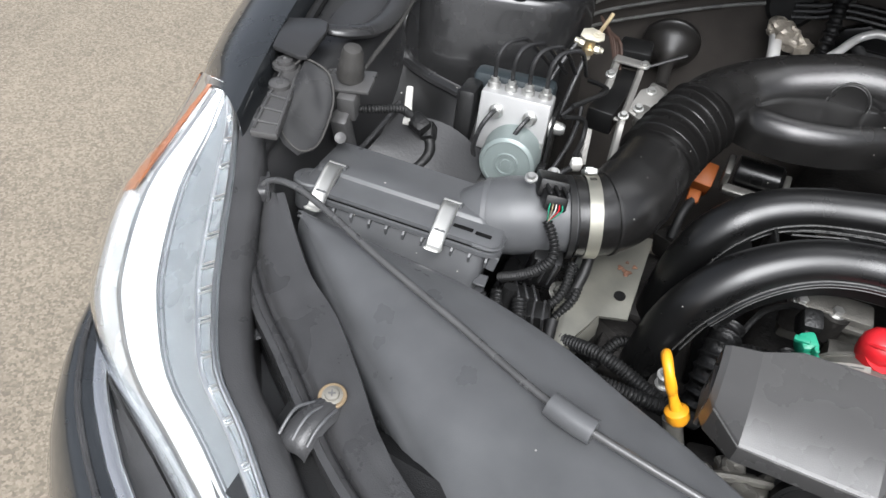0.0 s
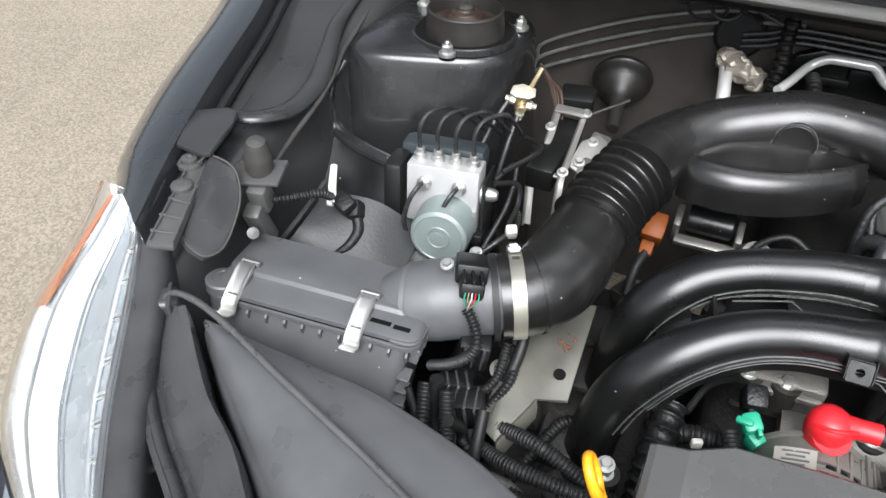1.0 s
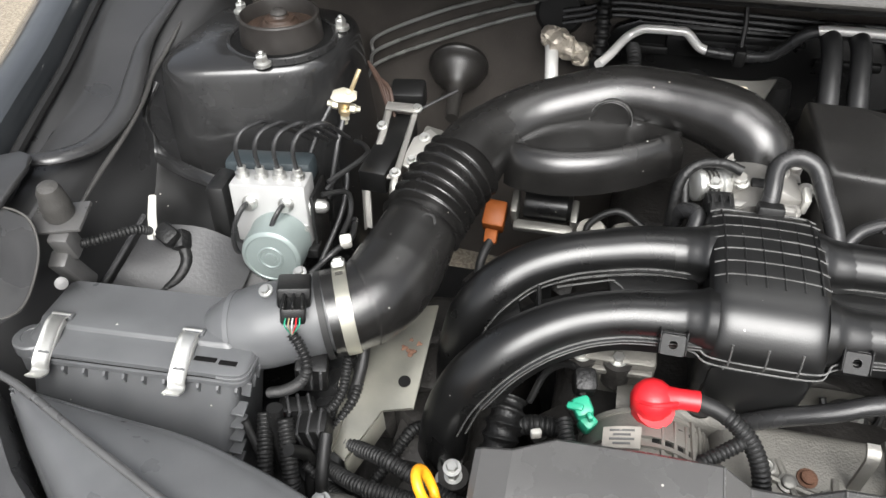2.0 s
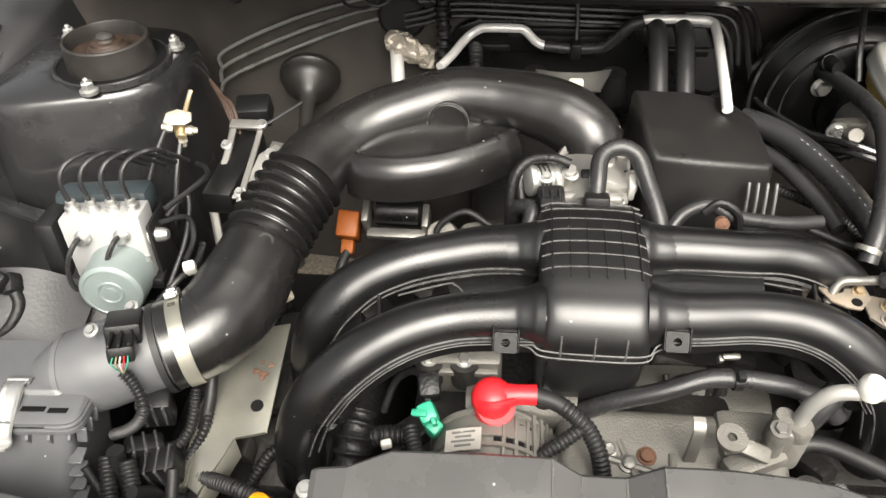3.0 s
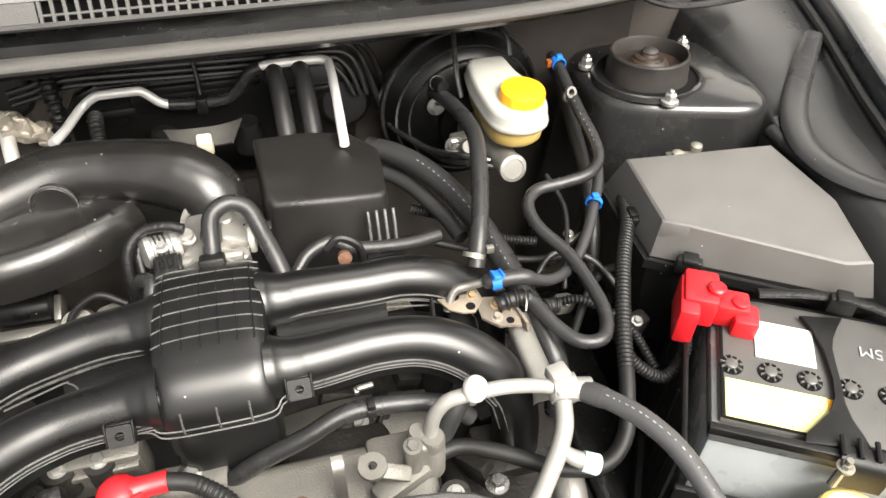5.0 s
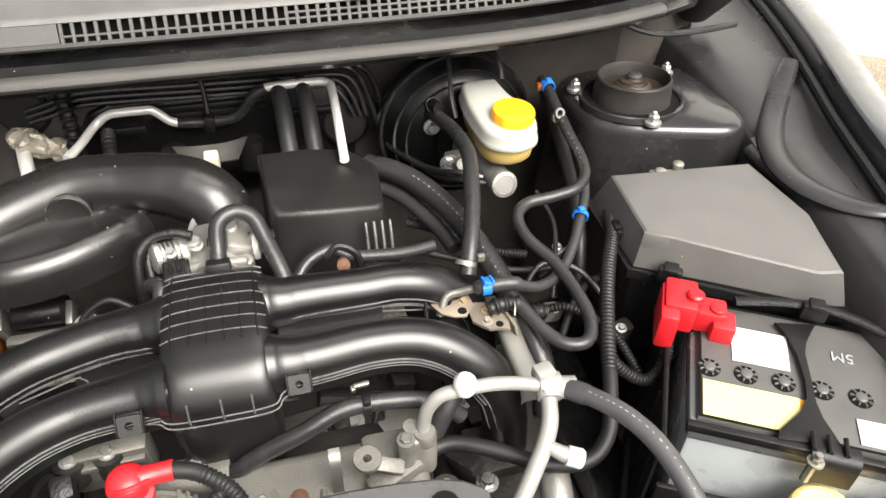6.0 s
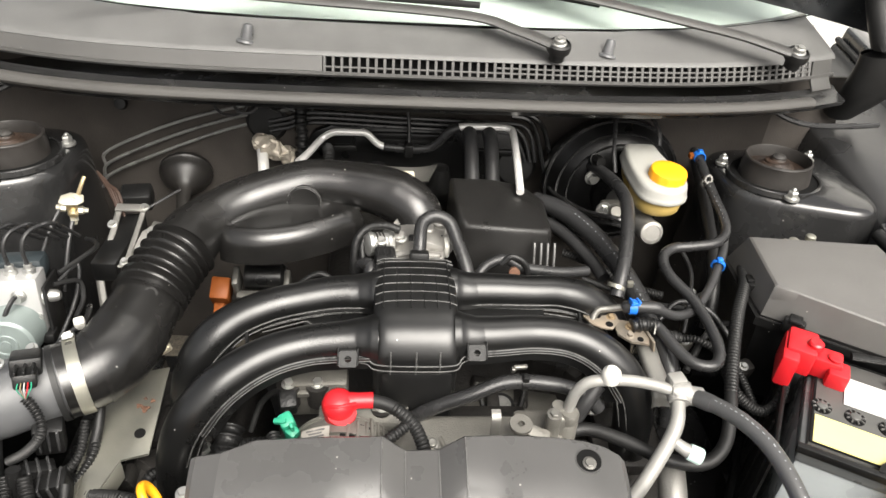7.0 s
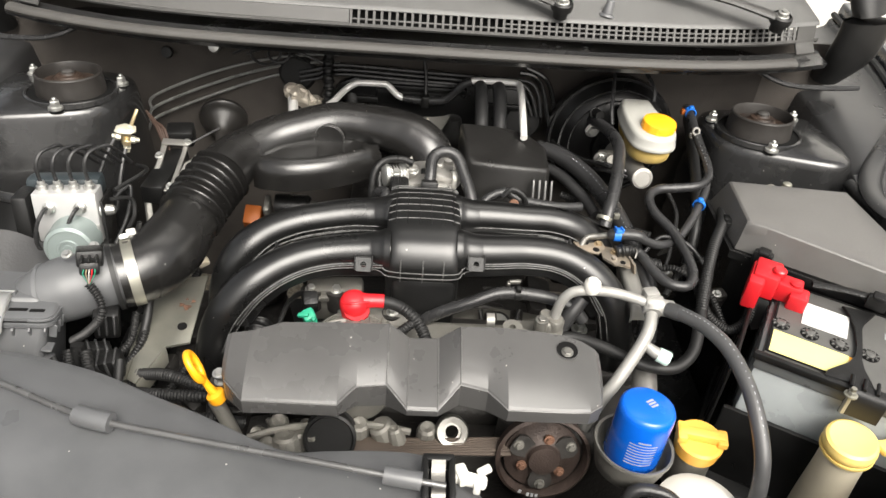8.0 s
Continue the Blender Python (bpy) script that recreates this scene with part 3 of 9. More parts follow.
XS = [-0.66 + i * 0.055 for i in range(25)]
cowl = thing("cowl", (0, 0.05, 1.0), "weathered grey black plastic cowl panel below the windscreen", "cowl panel")
bm = B()
sheet(bm, [[(x, 0.13, 0.985), (x, strip_y(x) + 0.045, 0.992), (x, strip_y(x) + 0.012, 1.004), (x, strip_y(x) + 0.006, 1.014), (x, strip_y(x) + 0.04, 1.016), (x, strip_y(x) + 0.05, 1.02)] for x in XS], 0.002)
part("cowl_gutter", bm, M_BODY, cowl)
bm = B()
tube(bm, [(x, strip_y(x), 1.024) for x in (-0.64, -0.59, -0.5, -0.4, -0.3, -0.2, -0.1, 0, 0.1, 0.2, 0.3, 0.4, 0.5, 0.585)], 0.0105, 12, 4, flat=0.75)
part("seal_strip", bm, M_STRIP, cowl, "long weathered grey rubber bonnet seal")


def lip(x):
    return strip_y(x) + 0.052


XS2 = [-0.7 + i * 0.0482 for i in range(29)]
bm = B()
rows = []
for x in XS2:
    y = lip(x)
    rows.append([(x, y + 0.002, 1.036), (x, y, 1.0385), (x, y + 0.001, 1.041)])
sheet(bm, rows, -0.003)
part("front_lip", bm, M_COWLF, cowl)
bm = B()
rows = []
for x in XS2:
    y = lip(x)
    bow = 0.07 * (abs(x) / 0.65) ** 3
    rows.append([(x, y + 0.011, 1.0585), (x, y + 0.014, 1.062), (x, y + 0.02, 1.064), (x, y + 0.035 + bow * 0.2, 1.069), (x, y + 0.055 + bow * 0.5, 1.076), (x, y + 0.075 + bow, 1.085)])
sheet(bm, rows, -0.003, 2)
part("top_panel", bm, M_COWL, cowl)
# solid face on one half, open lattice on the other
bm = B()
sheet(bm, [[(x, lip(x) + 0.001, 1.041), (x, lip(x) + 0.0105, 1.0585)] for x in [-0.7 + i * 0.0386 for i in range(16)]], -0.003)
part("face", bm, M_COWLF, cowl)
x = -0.118
while x < 0.603:
    bm = B()
    y = lip(x)
    box(bm, (0.0042, 0.004, 0.0215), (x, y + 0.0055, 1.0495), (-28, 0, 0), bevel=0.0006, seg=1)
    part("grille_bar", bm, M_COWLF, cowl)
    x += 0.0118
for f in (0.34, 0.68):
    bm = B()
    tube(bm, [(q, lip(q) + 0.0095 * f, 1.041 + 0.0175 * f) for q in [-0.12 + i * 0.0725 for i in range(11)]] if f < 0.5 else [(q, lip(q) + 0.0095 * f, 1.041 + 0.0175 * f) for q in [0.12 + i * 0.06 for i in range(9)]], 0.0016, 6, 2)
    part("grille_rail", bm, M_COWLF, cowl)
# added black sheet, for the darkness behind the open lattice
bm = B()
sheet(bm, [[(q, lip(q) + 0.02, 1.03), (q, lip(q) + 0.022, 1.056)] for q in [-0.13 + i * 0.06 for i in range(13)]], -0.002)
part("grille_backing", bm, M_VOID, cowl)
for x in (-0.226, 0.281):
    bm = B()
    m = pose(x, lip(x) + 0.03, 1.066)
    lathe(bm, [(0.014, 0), (0.013, 0.003), (0.008, 0.005), (0.0075, 0.018), (0.006, 0.024), (0.003, 0.026), (0, 0.026)], 16, m @ pose(0, 0, 0, -15, 10, 0))
    part("bump_stop", bm, M_GREYPLASTIC, cowl)
for s in (-1, 1):
    bm = B()
    sheet(bm, [[(s * x, strip_y(x) + dy, z) for x in (0.606, 0.618, 0.63, 0.642)] for dy, z in ((0.035, 1.022), (0.05, 1.032), (0.056, 1.045), (0.062, 1.06))], 0.003 * s, 2)
    part("end_cap", bm, M_COWLF, cowl)

# windscreen, pale panel added behind it, and roof pillar
ws = thing("windscreen", (0, 0.1, 1.08), "pale reflecting windscreen glass above the cowl", "windscreen", kind="structure")
rows = []
for v in (0, 0.25, 0.5, 0.75, 1.0):
    rows.append([(x, 0.055 + 0.13 * (abs(x) / 0.65) ** 3 + 0.8 * v, 1.083 + 0.42 * v + 0.004 * (1 - (x / 0.7) ** 2)) for x in [-0.7 + i * 0.1 for i in range(15)]])
bm = B()
sheet(bm, rows, 0.005)
g = part("glass", bm, M_GLASS, ws)
g.visible_shadow = False
# unseen pale panel added so that the glass looks bright white
bm = B()
sheet(bm, [[(p[0], p[1] + 0.02, p[2] - 0.03) for p in r] for r in rows], 0.004)
part("sunshade", bm, M_SCREENWHITE, ws, "pale panel added behind the glass to whiten it")

# ---- wipers ----


def wiper(pts, blade, name, label):
    w = thing(name, pts[0], label, "wiper", "wipers")
    bm = B()
    tube(bm, pts, [0.015] + [0.0135] * (len(pts) - 2) + [0.009], 12, 5, flat=0.4)
    part("arm", bm, M_COWLF, w)
    bm = B()
    lathe(bm, [(0.011, -0.02), (0.012, -0.008), (0.0165, -0.006), (0.0175, -0.002), (0.0165, 0.005), (0.0135, 0.007), (0.0125, 0.005), (0.006, 0.005)], 20, pose(*pts[0], 14, 0, 0))
    part("pivot_cap", bm, M_PLASTIC, w)
    bm = B()
    lathe(bm, [(0.0105, 0.005), (0.0105, 0.0065), (0.0085, 0.007), (0.0082, 0.012), (0.0045, 0.0125), (0.0045, 0.015), (0, 0.015)], 12, pose(*pts[0], 14, 0, 0))
    part("nut", bm, M_STEEL, w, "bright wiper nut")
    bm = B()
    tube(bm, blade, [0.004] + [0.006] * (len(blade) - 2) + [0.004], 8, 4, flat=1.3)
    part("blade", bm, M_RUBBER, w)


wiper([(0.548, 0.0, 1.088), (0.48, 0.03, 1.1), (0.417, 0.055, 1.106), (0.3, 0.085, 1.12), (0.2, 0.11, 1.13), (0.05, 0.14, 1.145)], [(0.28, 0.1, 1.115), (0.05, 0.135, 1.135), (-0.2, 0.16, 1.145)], "windscreen_wiper", "dark wiper arm with a bright pivot nut on the cowl")
wiper([(0.203, -0.006, 1.088), (0.15, 0.02, 1.098), (0.076, 0.046, 1.108), (-0.14, 0.066, 1.112), (-0.3, 0.07, 1.115)], [(0.1, 0.085, 1.11), (-0.15, 0.09, 1.118), (-0.3, 0.075, 1.112), (-0.46, 0.035, 1.125)], "windscreen_wiper", "grey wiper arm lying along the windscreen base")

# ---- open bonnet above the bay ----
bonnet = thing("bonnet", (0, 0.15, 1.16), "open dark painted bonnet standing over the engine bay", "bonnet")
bm = B()
rows = []
for v in (0, 0.1, 0.3, 0.5, 0.7, 0.9, 1.0):
    rows.append([(x, 0.16 - 0.22 * v - 0.04 * (x / 0.7) ** 2 * (1 - v), 1.165 + 1.03 * v - 0.074 * (x / 0.7) ** 2) for x in [q * (0.74 - 0.1 * v) for q in (-1, -0.8, -0.5, 0, 0.5, 0.8, 1)]])
sheet(bm, rows, 0.003, 2)
part("skin", bm, M_PAINT, bonnet)
for a, b in (((-0.62, 0.12, 1.165), (0.62, 0.12, 1.165)), ((-0.55, -0.03, 2.14), (0.55, -0.03, 2.14)), ((-0.64, 0.12, 1.15), (-0.55, -0.03, 2.14)), ((0.64, 0.12, 1.15), (0.55, -0.03, 2.14)), ((-0.3, 0.1, 1.17), (0.3, -0.01, 2.14)), ((0.3, 0.1, 1.17), (-0.3, -0.01, 2.14))):
    bm = B()
    tube(bm, [a, b], 0.03, 8, 4, flat=0.6)
    part("frame_rib", bm, M_BODY, bonnet)
for s in (-1, 1):
    bm = B()
    tube(bm, [(s * 0.715, 0.1, 0.96), (s * 0.718, 0.06, 1.02), (s * 0.715, 0.05, 1.09), (s * 0.695, 0.08, 1.15), (s * 0.67, 0.1, 1.2)], [0.03, 0.04, 0.04, 0.036, 0.03], 16, 6, flat=0.6)
    part("hinge_arm", bm, M_RUBBER, bonnet)
    bm = B()
    tube(bm, [(s * 0.55, 0.02, 0.995), (s * 0.575, 0.01, 0.985), (s * 0.61, 0.005, 0.978), (s * 0.67, 0.01, 0.975), (s * 0.73, 0.02, 0.975)], 0.0045, 8, 5)
    single("drain_tube", "thin grey tube below the cowl end", "tube", bm, M_HOSE, (s * 0.6, 0.0, 0.97), "drain tubes")

# ---- white wall beyond the car ----
bm = B()
box(bm, (0.15, 5.0, 2.4), (1.75, 1.35, 1.2), (0, 0, 55), bevel=0.01)
single("wall_east", "plain white painted wall beside the driveway", "wall", bm, M_RENDER, (1.75, 1.35, 0), kind="structure")

# ---- headlamps and bumper ----


def headlamp(s):
    """Swept-back lamp: clear lens over chrome bowls, amber rear corner, black back case."""
    h = thing("headlamp", (s * 0.65, -0.66, 0.8), "swept clear headlamp with bright chrome reflectors and black back case", "headlamp", "headlamps")
    outer = [(-0.752, -0.478, 0.914), (-0.775, -0.515, 0.875), (-0.793, -0.58, 0.832), (-0.765, -0.658, 0.8), (-0.732, -0.697, 0.788), (-0.68, -0.735, 0.782), (-0.6, -0.776, 0.778), (-0.5, -0.83, 0.775)]
    inner = [(-0.722, -0.478, 0.917), (-0.697, -0.508, 0.9), (-0.66, -0.567, 0.893), (-0.62, -0.64, 0.88), (-0.594, -0.682, 0.874), (-0.552, -0.736, 0.871), (-0.505, -0.77, 0.868), (-0.44, -0.822, 0.863)]
    rows, back = [], []
    for o, i in zip(outer, inner):
        o, i = Vector(o), Vector(i)
        o.x, i.x = o.x * -s, i.x * -s
        lift = Vector((s * 0.01, -0.006, 0.016))
        rows.append([o + Vector((-s * 0.006, 0.006, -0.02)), o, o.lerp(i, 0.33) + lift * 0.9, o.lerp(i, 0.66) + lift, i])
        d = Vector((-s * 0.012, 0.012, -0.022))
        back.append([o + d * 0.3, o.lerp(i, 0.25) + d, o.lerp(i, 0.5) + d * 2.2, o.lerp(i, 0.7) + d * 0.8, o.lerp(i, 0.85) + d, i + d * 0.6])
    bm = B()
    sheet(bm, [r[:4] + [r[4] + Vector((0, 0, 0.006)), r[4] + Vector((-s * 0.002, 0.002, -0.004))] for r in rows], -0.003 * s, 4)
    lens = part("lens", bm, M_LENS, h, "clear glossy lens")
    lens.visible_shadow = False
    def across(r, f):
        """A place on the lamp's lining, from the outer edge (0) to the inner (1)."""
        k = f * 5
        n = min(int(k), 4)
        return r[n].lerp(r[n + 1], k - n)

    def band(name, f0, f1, material, label, rise=0.0, n=5):
        bm = B()
        up = Vector((s * 0.3, -0.3, 0.9)) * rise
        sheet(bm, [[across(r, f0 + (f1 - f0) * q / (n - 1)) + up for q in range(n)] for r in back], -0.002 * s, 4)
        return part(name, bm, material, h, label)

    def bead(name, f, r, material, rise=0.0, parent=None):
        bm = B()
        tube(bm, [across(q, f) + Vector((s * 0.3, -0.3, 0.9)) * rise for q in back], r, 8, 4)
        part(name, bm, material, parent or h)

    back = [[r[1].lerp(r[-1], f) + Vector((-s * 0.012, 0.012, -0.022)) * d for f, d in ((0, 0.35), (0.2, 0.35), (0.4, 0.4), (0.6, 0.45), (0.8, 0.3), (1.0, 0.12))] for r in rows]
    band("bezel", 0.0, 0.2, M_SILVERP, "silver grey outer lamp bezel")
    # this band's white holds the sky reflected in the lens
    band("bezel", 0.235, 0.5, M_LAMPW, "lamp bezel with sky reflection put into its white", 0.004)
    band("lining", 0.555, 0.86, M_LAMPG, "blue grey lamp lining", 0.002)
    band("reflector", 0.26, 0.6, M_CHROME, "chrome reflector", -0.003)
    for f, r, mt in ((0.215, 0.0032, M_LAMPD), (0.515, 0.0024, M_LAMPD), (0.535, 0.0016, M_CHROME), (0.55, 0.0012, M_LAMPD), (0.42, 0.0009, M_LAMPG), (0.24, 0.0012, M_CHROME), (0.015, 0.003, M_CHROME)):
        bead("trim_bead", f, r, mt, 0.002)
    bm = B()
    sheet(bm, [[across(r, -0.03) + Vector((s * 0.002, -0.002, 0.007)), across(r, 0.04) + Vector((s * 0.002, -0.002, 0.007)), across(r, 0.11) + Vector((s * 0.002, -0.002, 0.007))] for r in back[:3]], -0.002 * s, 3)
    part("side_marker", bm, M_AMBER, h, "amber corner marker")
    bm = B()
    sheet(bm, [[r[0] + Vector((s * 0.004, -0.004, -0.012)), r[0] + Vector((s * 0.006, -0.008, -0.03)), r[0] + Vector((s * 0.006, -0.012, -0.05)), r[0] + Vector((s * 0.0, -0.01, -0.16))] for r in back], 0.002 * s, 4)
    part("lower_trim", bm, M_BEAM, h, "dark trim below the lens")
    bm = B()
    sheet(bm, [[r[0] + Vector((-s * 0.004, -0.006, -0.046)), r[0] + Vector((-s * 0.006, -0.016, -0.056)), r[0] + Vector((-s * 0.004, -0.02, -0.072)), r[0] + Vector((s * 0.0, -0.014, -0.1))] for r in back[2:]], 0.002 * s, 4)
    part("trim_strip", bm, M_CHROME, h, "chrome strip below the lens")
    # ladder-like rim along the inner edge
    rim = band("rim", 0.87, 1.02, M_LAMPG, "pale grey ladder-shaped lens rim", 0.003, 3)
    for f in (0.87, 1.01):
        bead("rim_rail", f, 0.0021, M_CHROME, 0.005, rim)
    for k in range(13):
        i, f = divmod(0.8 + k * 0.5, 1)
        i = int(i)
        if i + 1 < len(back):
            a, b = (across(back[i], g).lerp(across(back[i + 1], g), f) + Vector((s * 0.3, -0.3, 0.9)) * 0.005 for g in (0.87, 1.01))
            d = (back[i + 1][5] - back[i][5]).normalized() * 0.0024
            for sg in (-1, 1):
                bm = B()
                tube(bm, [a + d * sg, b + d * sg], 0.0012, 6, 1)
                part("rim_rung", bm, M_CHROME, rim)
    bm = B()
    sheet(bm, [[Vector(r[4]) + Vector((-s * 0.003, 0.003, 0.0)), Vector(r[4]) + Vector((-s * 0.02, 0.014, -0.004)), Vector(r[4]) + Vector((-s * 0.024, 0.017, -0.03)), Vector(r[4]) + Vector((-s * 0.024, 0.017, -0.14))] for r in rows], -0.003 * s, 3)
    part("back_case", bm, M_BEAM, h)
    return h


headlamp(-1)
headlamp(1)

bumper = thing("front_bumper", (0, -0.85, 0.4), "dark metallic painted front bumper below the headlamps", "bumper")
ring_pts = [(-0.80, -0.55), (-0.795, -0.62), (-0.765, -0.70), (-0.73, -0.755), (-0.68, -0.805), (-0.58, -0.87), (-0.4, -0.93), (-0.2, -0.955), (0, -0.96)]
ring_pts += [(-x, y) for x, y in ring_pts[-2::-1]]
rows = []
for dz, grow in ((0.765, -0.045), (0.772, -0.03), (0.772, -0.02), (0.76, -0.005), (0.7, 0.018), (0.6, 0.035), (0.45, 0.03), (0.3, 0.0)):
    rows.append([(x * (1 + grow * 0.8), y - grow, dz) for x, y in ring_pts])
bm = B()
sheet(bm, rows, 0.003, 2)
part("skin", bm, M_PAINT, bumper)
bm = B()
tube(bm, [(x * 0.982, y + 0.022, 0.7735) for x, y in ring_pts], 0.003, 8, 3)
part("edge_trim", bm, M_BEAM, bumper)
# bright strip and dark filler between the bumper's edge and each lamp
for s in (-1, 1):
    lamp_edge = spline([Vector((s * -x, y, z)) for x, y, z in ((-0.793, -0.58, 0.832), (-0.765, -0.658, 0.8), (-0.732, -0.697, 0.788), (-0.68, -0.735, 0.782), (-0.6, -0.776, 0.778), (-0.5, -0.83, 0.775))], 3)[0]
    brim = spline([Vector((x * 0.966, y + 0.043, 0.768)) for x, y in ring_pts], 6)[0]
    rows, strip = [], []
    for p in lamp_edge:
        q = min(brim, key=lambda b: (b - p).length)
        rows.append([p + Vector((0, 0, -0.012)), p.lerp(q, 0.35) + Vector((0, 0, -0.014)), p.lerp(q, 0.75) + Vector((0, 0, -0.01)), q + Vector((0, 0, -0.003))])
        strip.append(q + Vector((s * 0.004, -0.003, 0.003)))
    bm = B()
    sheet(bm, rows, -0.002 * s, 1)
    part("lamp_filler", bm, M_BEAM, bumper, "dark grey filler below the headlamp")
    bm = B()
    tube(bm, strip, 0.0065, 10, 1, flat=0.7)
    part("bright_strip", bm, M_CHROME, bumper, "chrome strip beside the headlamp")

# ---- radiator support and its plastic trim ----
support = thing("radiator_support", (0, -0.75, 0.6), "black plastic topped radiator support beam across the car's nose", "radiator support")
bm = B()
left_edge = [(-0.645, -0.548, 0.874), (-0.62, -0.61, 0.864), (-0.572, -0.661, 0.858), (-0.53, -0.693, 0.858), (-0.48, -0.732, 0.858), (-0.428, -0.77, 0.858), (-0.31, -0.835, 0.858)]
right_edge = [(-0.61, -0.558, 0.878), (-0.578, -0.588, 0.868), (-0.542, -0.621, 0.863), (-0.5, -0.649, 0.861), (-0.455, -0.692, 0.86), (-0.402, -0.743, 0.86), (-0.29, -0.812, 0.86)]
rows = []
for a, b in zip(left_edge, right_edge):
    a, b = Vector(a), Vector(b)
    rows.append([a + Vector((0.004, 0.004, -0.1)), a + Vector((0, 0, -0.006)), a + Vector((0.002, 0.001, 0.003)), a.lerp(b, 0.12) + Vector((0, 0, 0.002)), a.lerp(b, 0.17) + Vector((0, 0, -0.006)), a.lerp(b, 0.32) + Vector((0, 0, -0.005)), a.lerp(b, 0.45) + Vector((0, 0, 0.002)), a.lerp(b, 0.8) + Vector((0, 0, 0.005)), b, b + Vector((0, 0, -0.1))])
sheet(bm, rows, -0.003, 3)
part("side_beam", bm, M_BEAM, support)
bm = B()
sheet(bm, [[(x, -0.8 - 0.06 * (1 - (x / 0.5) ** 2), 0.84), (x, -0.74 - 0.04 * (1 - (x / 0.5) ** 2), 0.845), (x, -0.7 - 0.02 * (1 - (x / 0.5) ** 2), 0.835), (x, -0.69, 0.7), (x, -0.69, 0.45)] for x in [-0.5 + 0.1 * i for i in range(11)]], 0.004, 2)
part("top_beam", bm, M_PLASTIC, support)
bm = B()
rows = []
for a, b in zip(left_edge, right_edge):
    a, b = Vector(a), Vector(b)
    rows.append([a + Vector((-0.06, -0.045, -0.05)), a + Vector((-0.03, -0.022, -0.052)), a + Vector((-0.01, -0.008, -0.06)), a + Vector((0.0, 0.0, -0.07))])
sheet(bm, rows, -0.003, 2)
part("filler_panel", bm, M_GREYPLASTIC, support)
for a, b in (((-0.60, -0.70, 0.825), (-0.555, -0.665, 0.84)), ((-0.58, -0.725, 0.825), (-0.53, -0.735, 0.84))):
    bm = B()
    tube(bm, [a, b], 0.006, 8, 2, flat=0.5)
    part("stay", bm, M_GREYPLASTIC, support)
# bracket with its screw
bm = B()
at = Vector((-0.465, -0.7165, 0.866))
arm = [at + Vector((0.0005, 0.003, 0)), at + Vector((-0.001, -0.008, 0.002)), at + Vector((-0.004, -0.019, 0.003)), at + Vector((-0.006, -0.03, 0.001)), at + Vector((-0.007, -0.039, -0.003)), at + Vector((-0.007, -0.043, -0.009))]
sheet(bm, [[p + Vector((o, 0, -0.006 * (abs(o) > 0.9 * w))) for o in (-w, -w * 0.96, -w * 0.5, 0.0, w * 0.5, w * 0.96, w)] for p, w in zip(arm, (0.009, 0.0115, 0.0125, 0.0125, 0.012, 0.011))], -0.003, 2)
br = part("bracket", bm, M_BEAM, support, "dark grey plastic clip bracket")
for o in (0.0115, -0.0005, -0.0115):
    bm = B()
    tube(bm, [arm[0] + Vector((o * 0.7, -0.01, 0.003)), arm[2] + Vector((o, 0, 0.0042)), arm[3] + Vector((o, 0, 0.004)), arm[4] + Vector((o, -0.001, 0.002))], 0.0013, 8, 4)
    part("rib", bm, M_GREYPLASTIC, br)
SCM = pose(at.x, at.y + 0.002, at.z + 0.002, 6, 0, 0)
bm = B()
lathe(bm, [(0.0105, 0.0), (0.0107, 0.0018), (0.0098, 0.0026), (0.0075, 0.0024)], 30, SCM)
part("washer_edge", bm, M_OLDRUST, br, "rust-stained washer edge")
bm = B()
lathe(bm, [(0.008, 0.002), (0.0078, 0.003), (0.0056, 0.0034), (0.005, 0.0054), (0.0032, 0.006), (0, 0.0058)], 24, SCM)
scw = part("screw", bm, M_DULLCREAM, br, "pale dull cross head screw")
# dark bars laid on the head for the shaded cross recess
bm = B()
for a in (25, 115):
    box(bm, (0.0055, 0.001, 0.0008), SCM @ Vector((0, 0, 0.006)), (6, 0, a), bevel=0)
part("cross_slot", bm, M_INK, scw)
# bonnet latch
latch = thing("bonnet_latch", (0.02, -0.735, 0.82), "black bonnet latch with a white plastic clip", "latch")
bm = B()
box(bm, (0.03, 0.045, 0.05), (0.024, -0.712, 0.84), bevel=0.004)
for dx in (-0.0125, 0.0125):
    box(bm, (0.006, 0.046, 0.02), (0.024 + dx, -0.71, 0.872), bevel=0.002)
box(bm, (0.03, 0.008, 0.016), (0.024, -0.688, 0.874), bevel=0.002)
box(bm, (0.03, 0.008, 0.012), (0.024, -0.733, 0.87), bevel=0.002)
part("housing", bm, M_PLASTIC, latch)
bm = B()
sheet(bm, [[(0.024 + dx, y, z) for dx in (-0.0065, 0.0, 0.0065)] for y, z in ((-0.692, 0.882), (-0.7, 0.874), (-0.712, 0.872), (-0.722, 0.874), (-0.729, 0.868))], 0.0015, 3)
part("spring", bm, M_GALV, latch, "dull steel spring strip")
bm = B()
box(bm, (0.032, 0.012, 0.01), (0.054, -0.704, 0.87), (0, 10, -8), bevel=0.003)
box(bm, (0.012, 0.02, 0.012), (0.046, -0.702, 0.874), (0, 0, 20), bevel=0.003)
box(bm, (0.014, 0.008, 0.006), (0.067, -0.698, 0.876), (0, -20, 20), bevel=0.002)
box(bm, (0.007, 0.014, 0.014), (0.061, -0.708, 0.868), (0, 0, -12), bevel=0.002)
part("clip", bm, M_WHITE, latch, "white plastic clip")

# ---- wide intake snorkel over the radiator ----
bm = B()
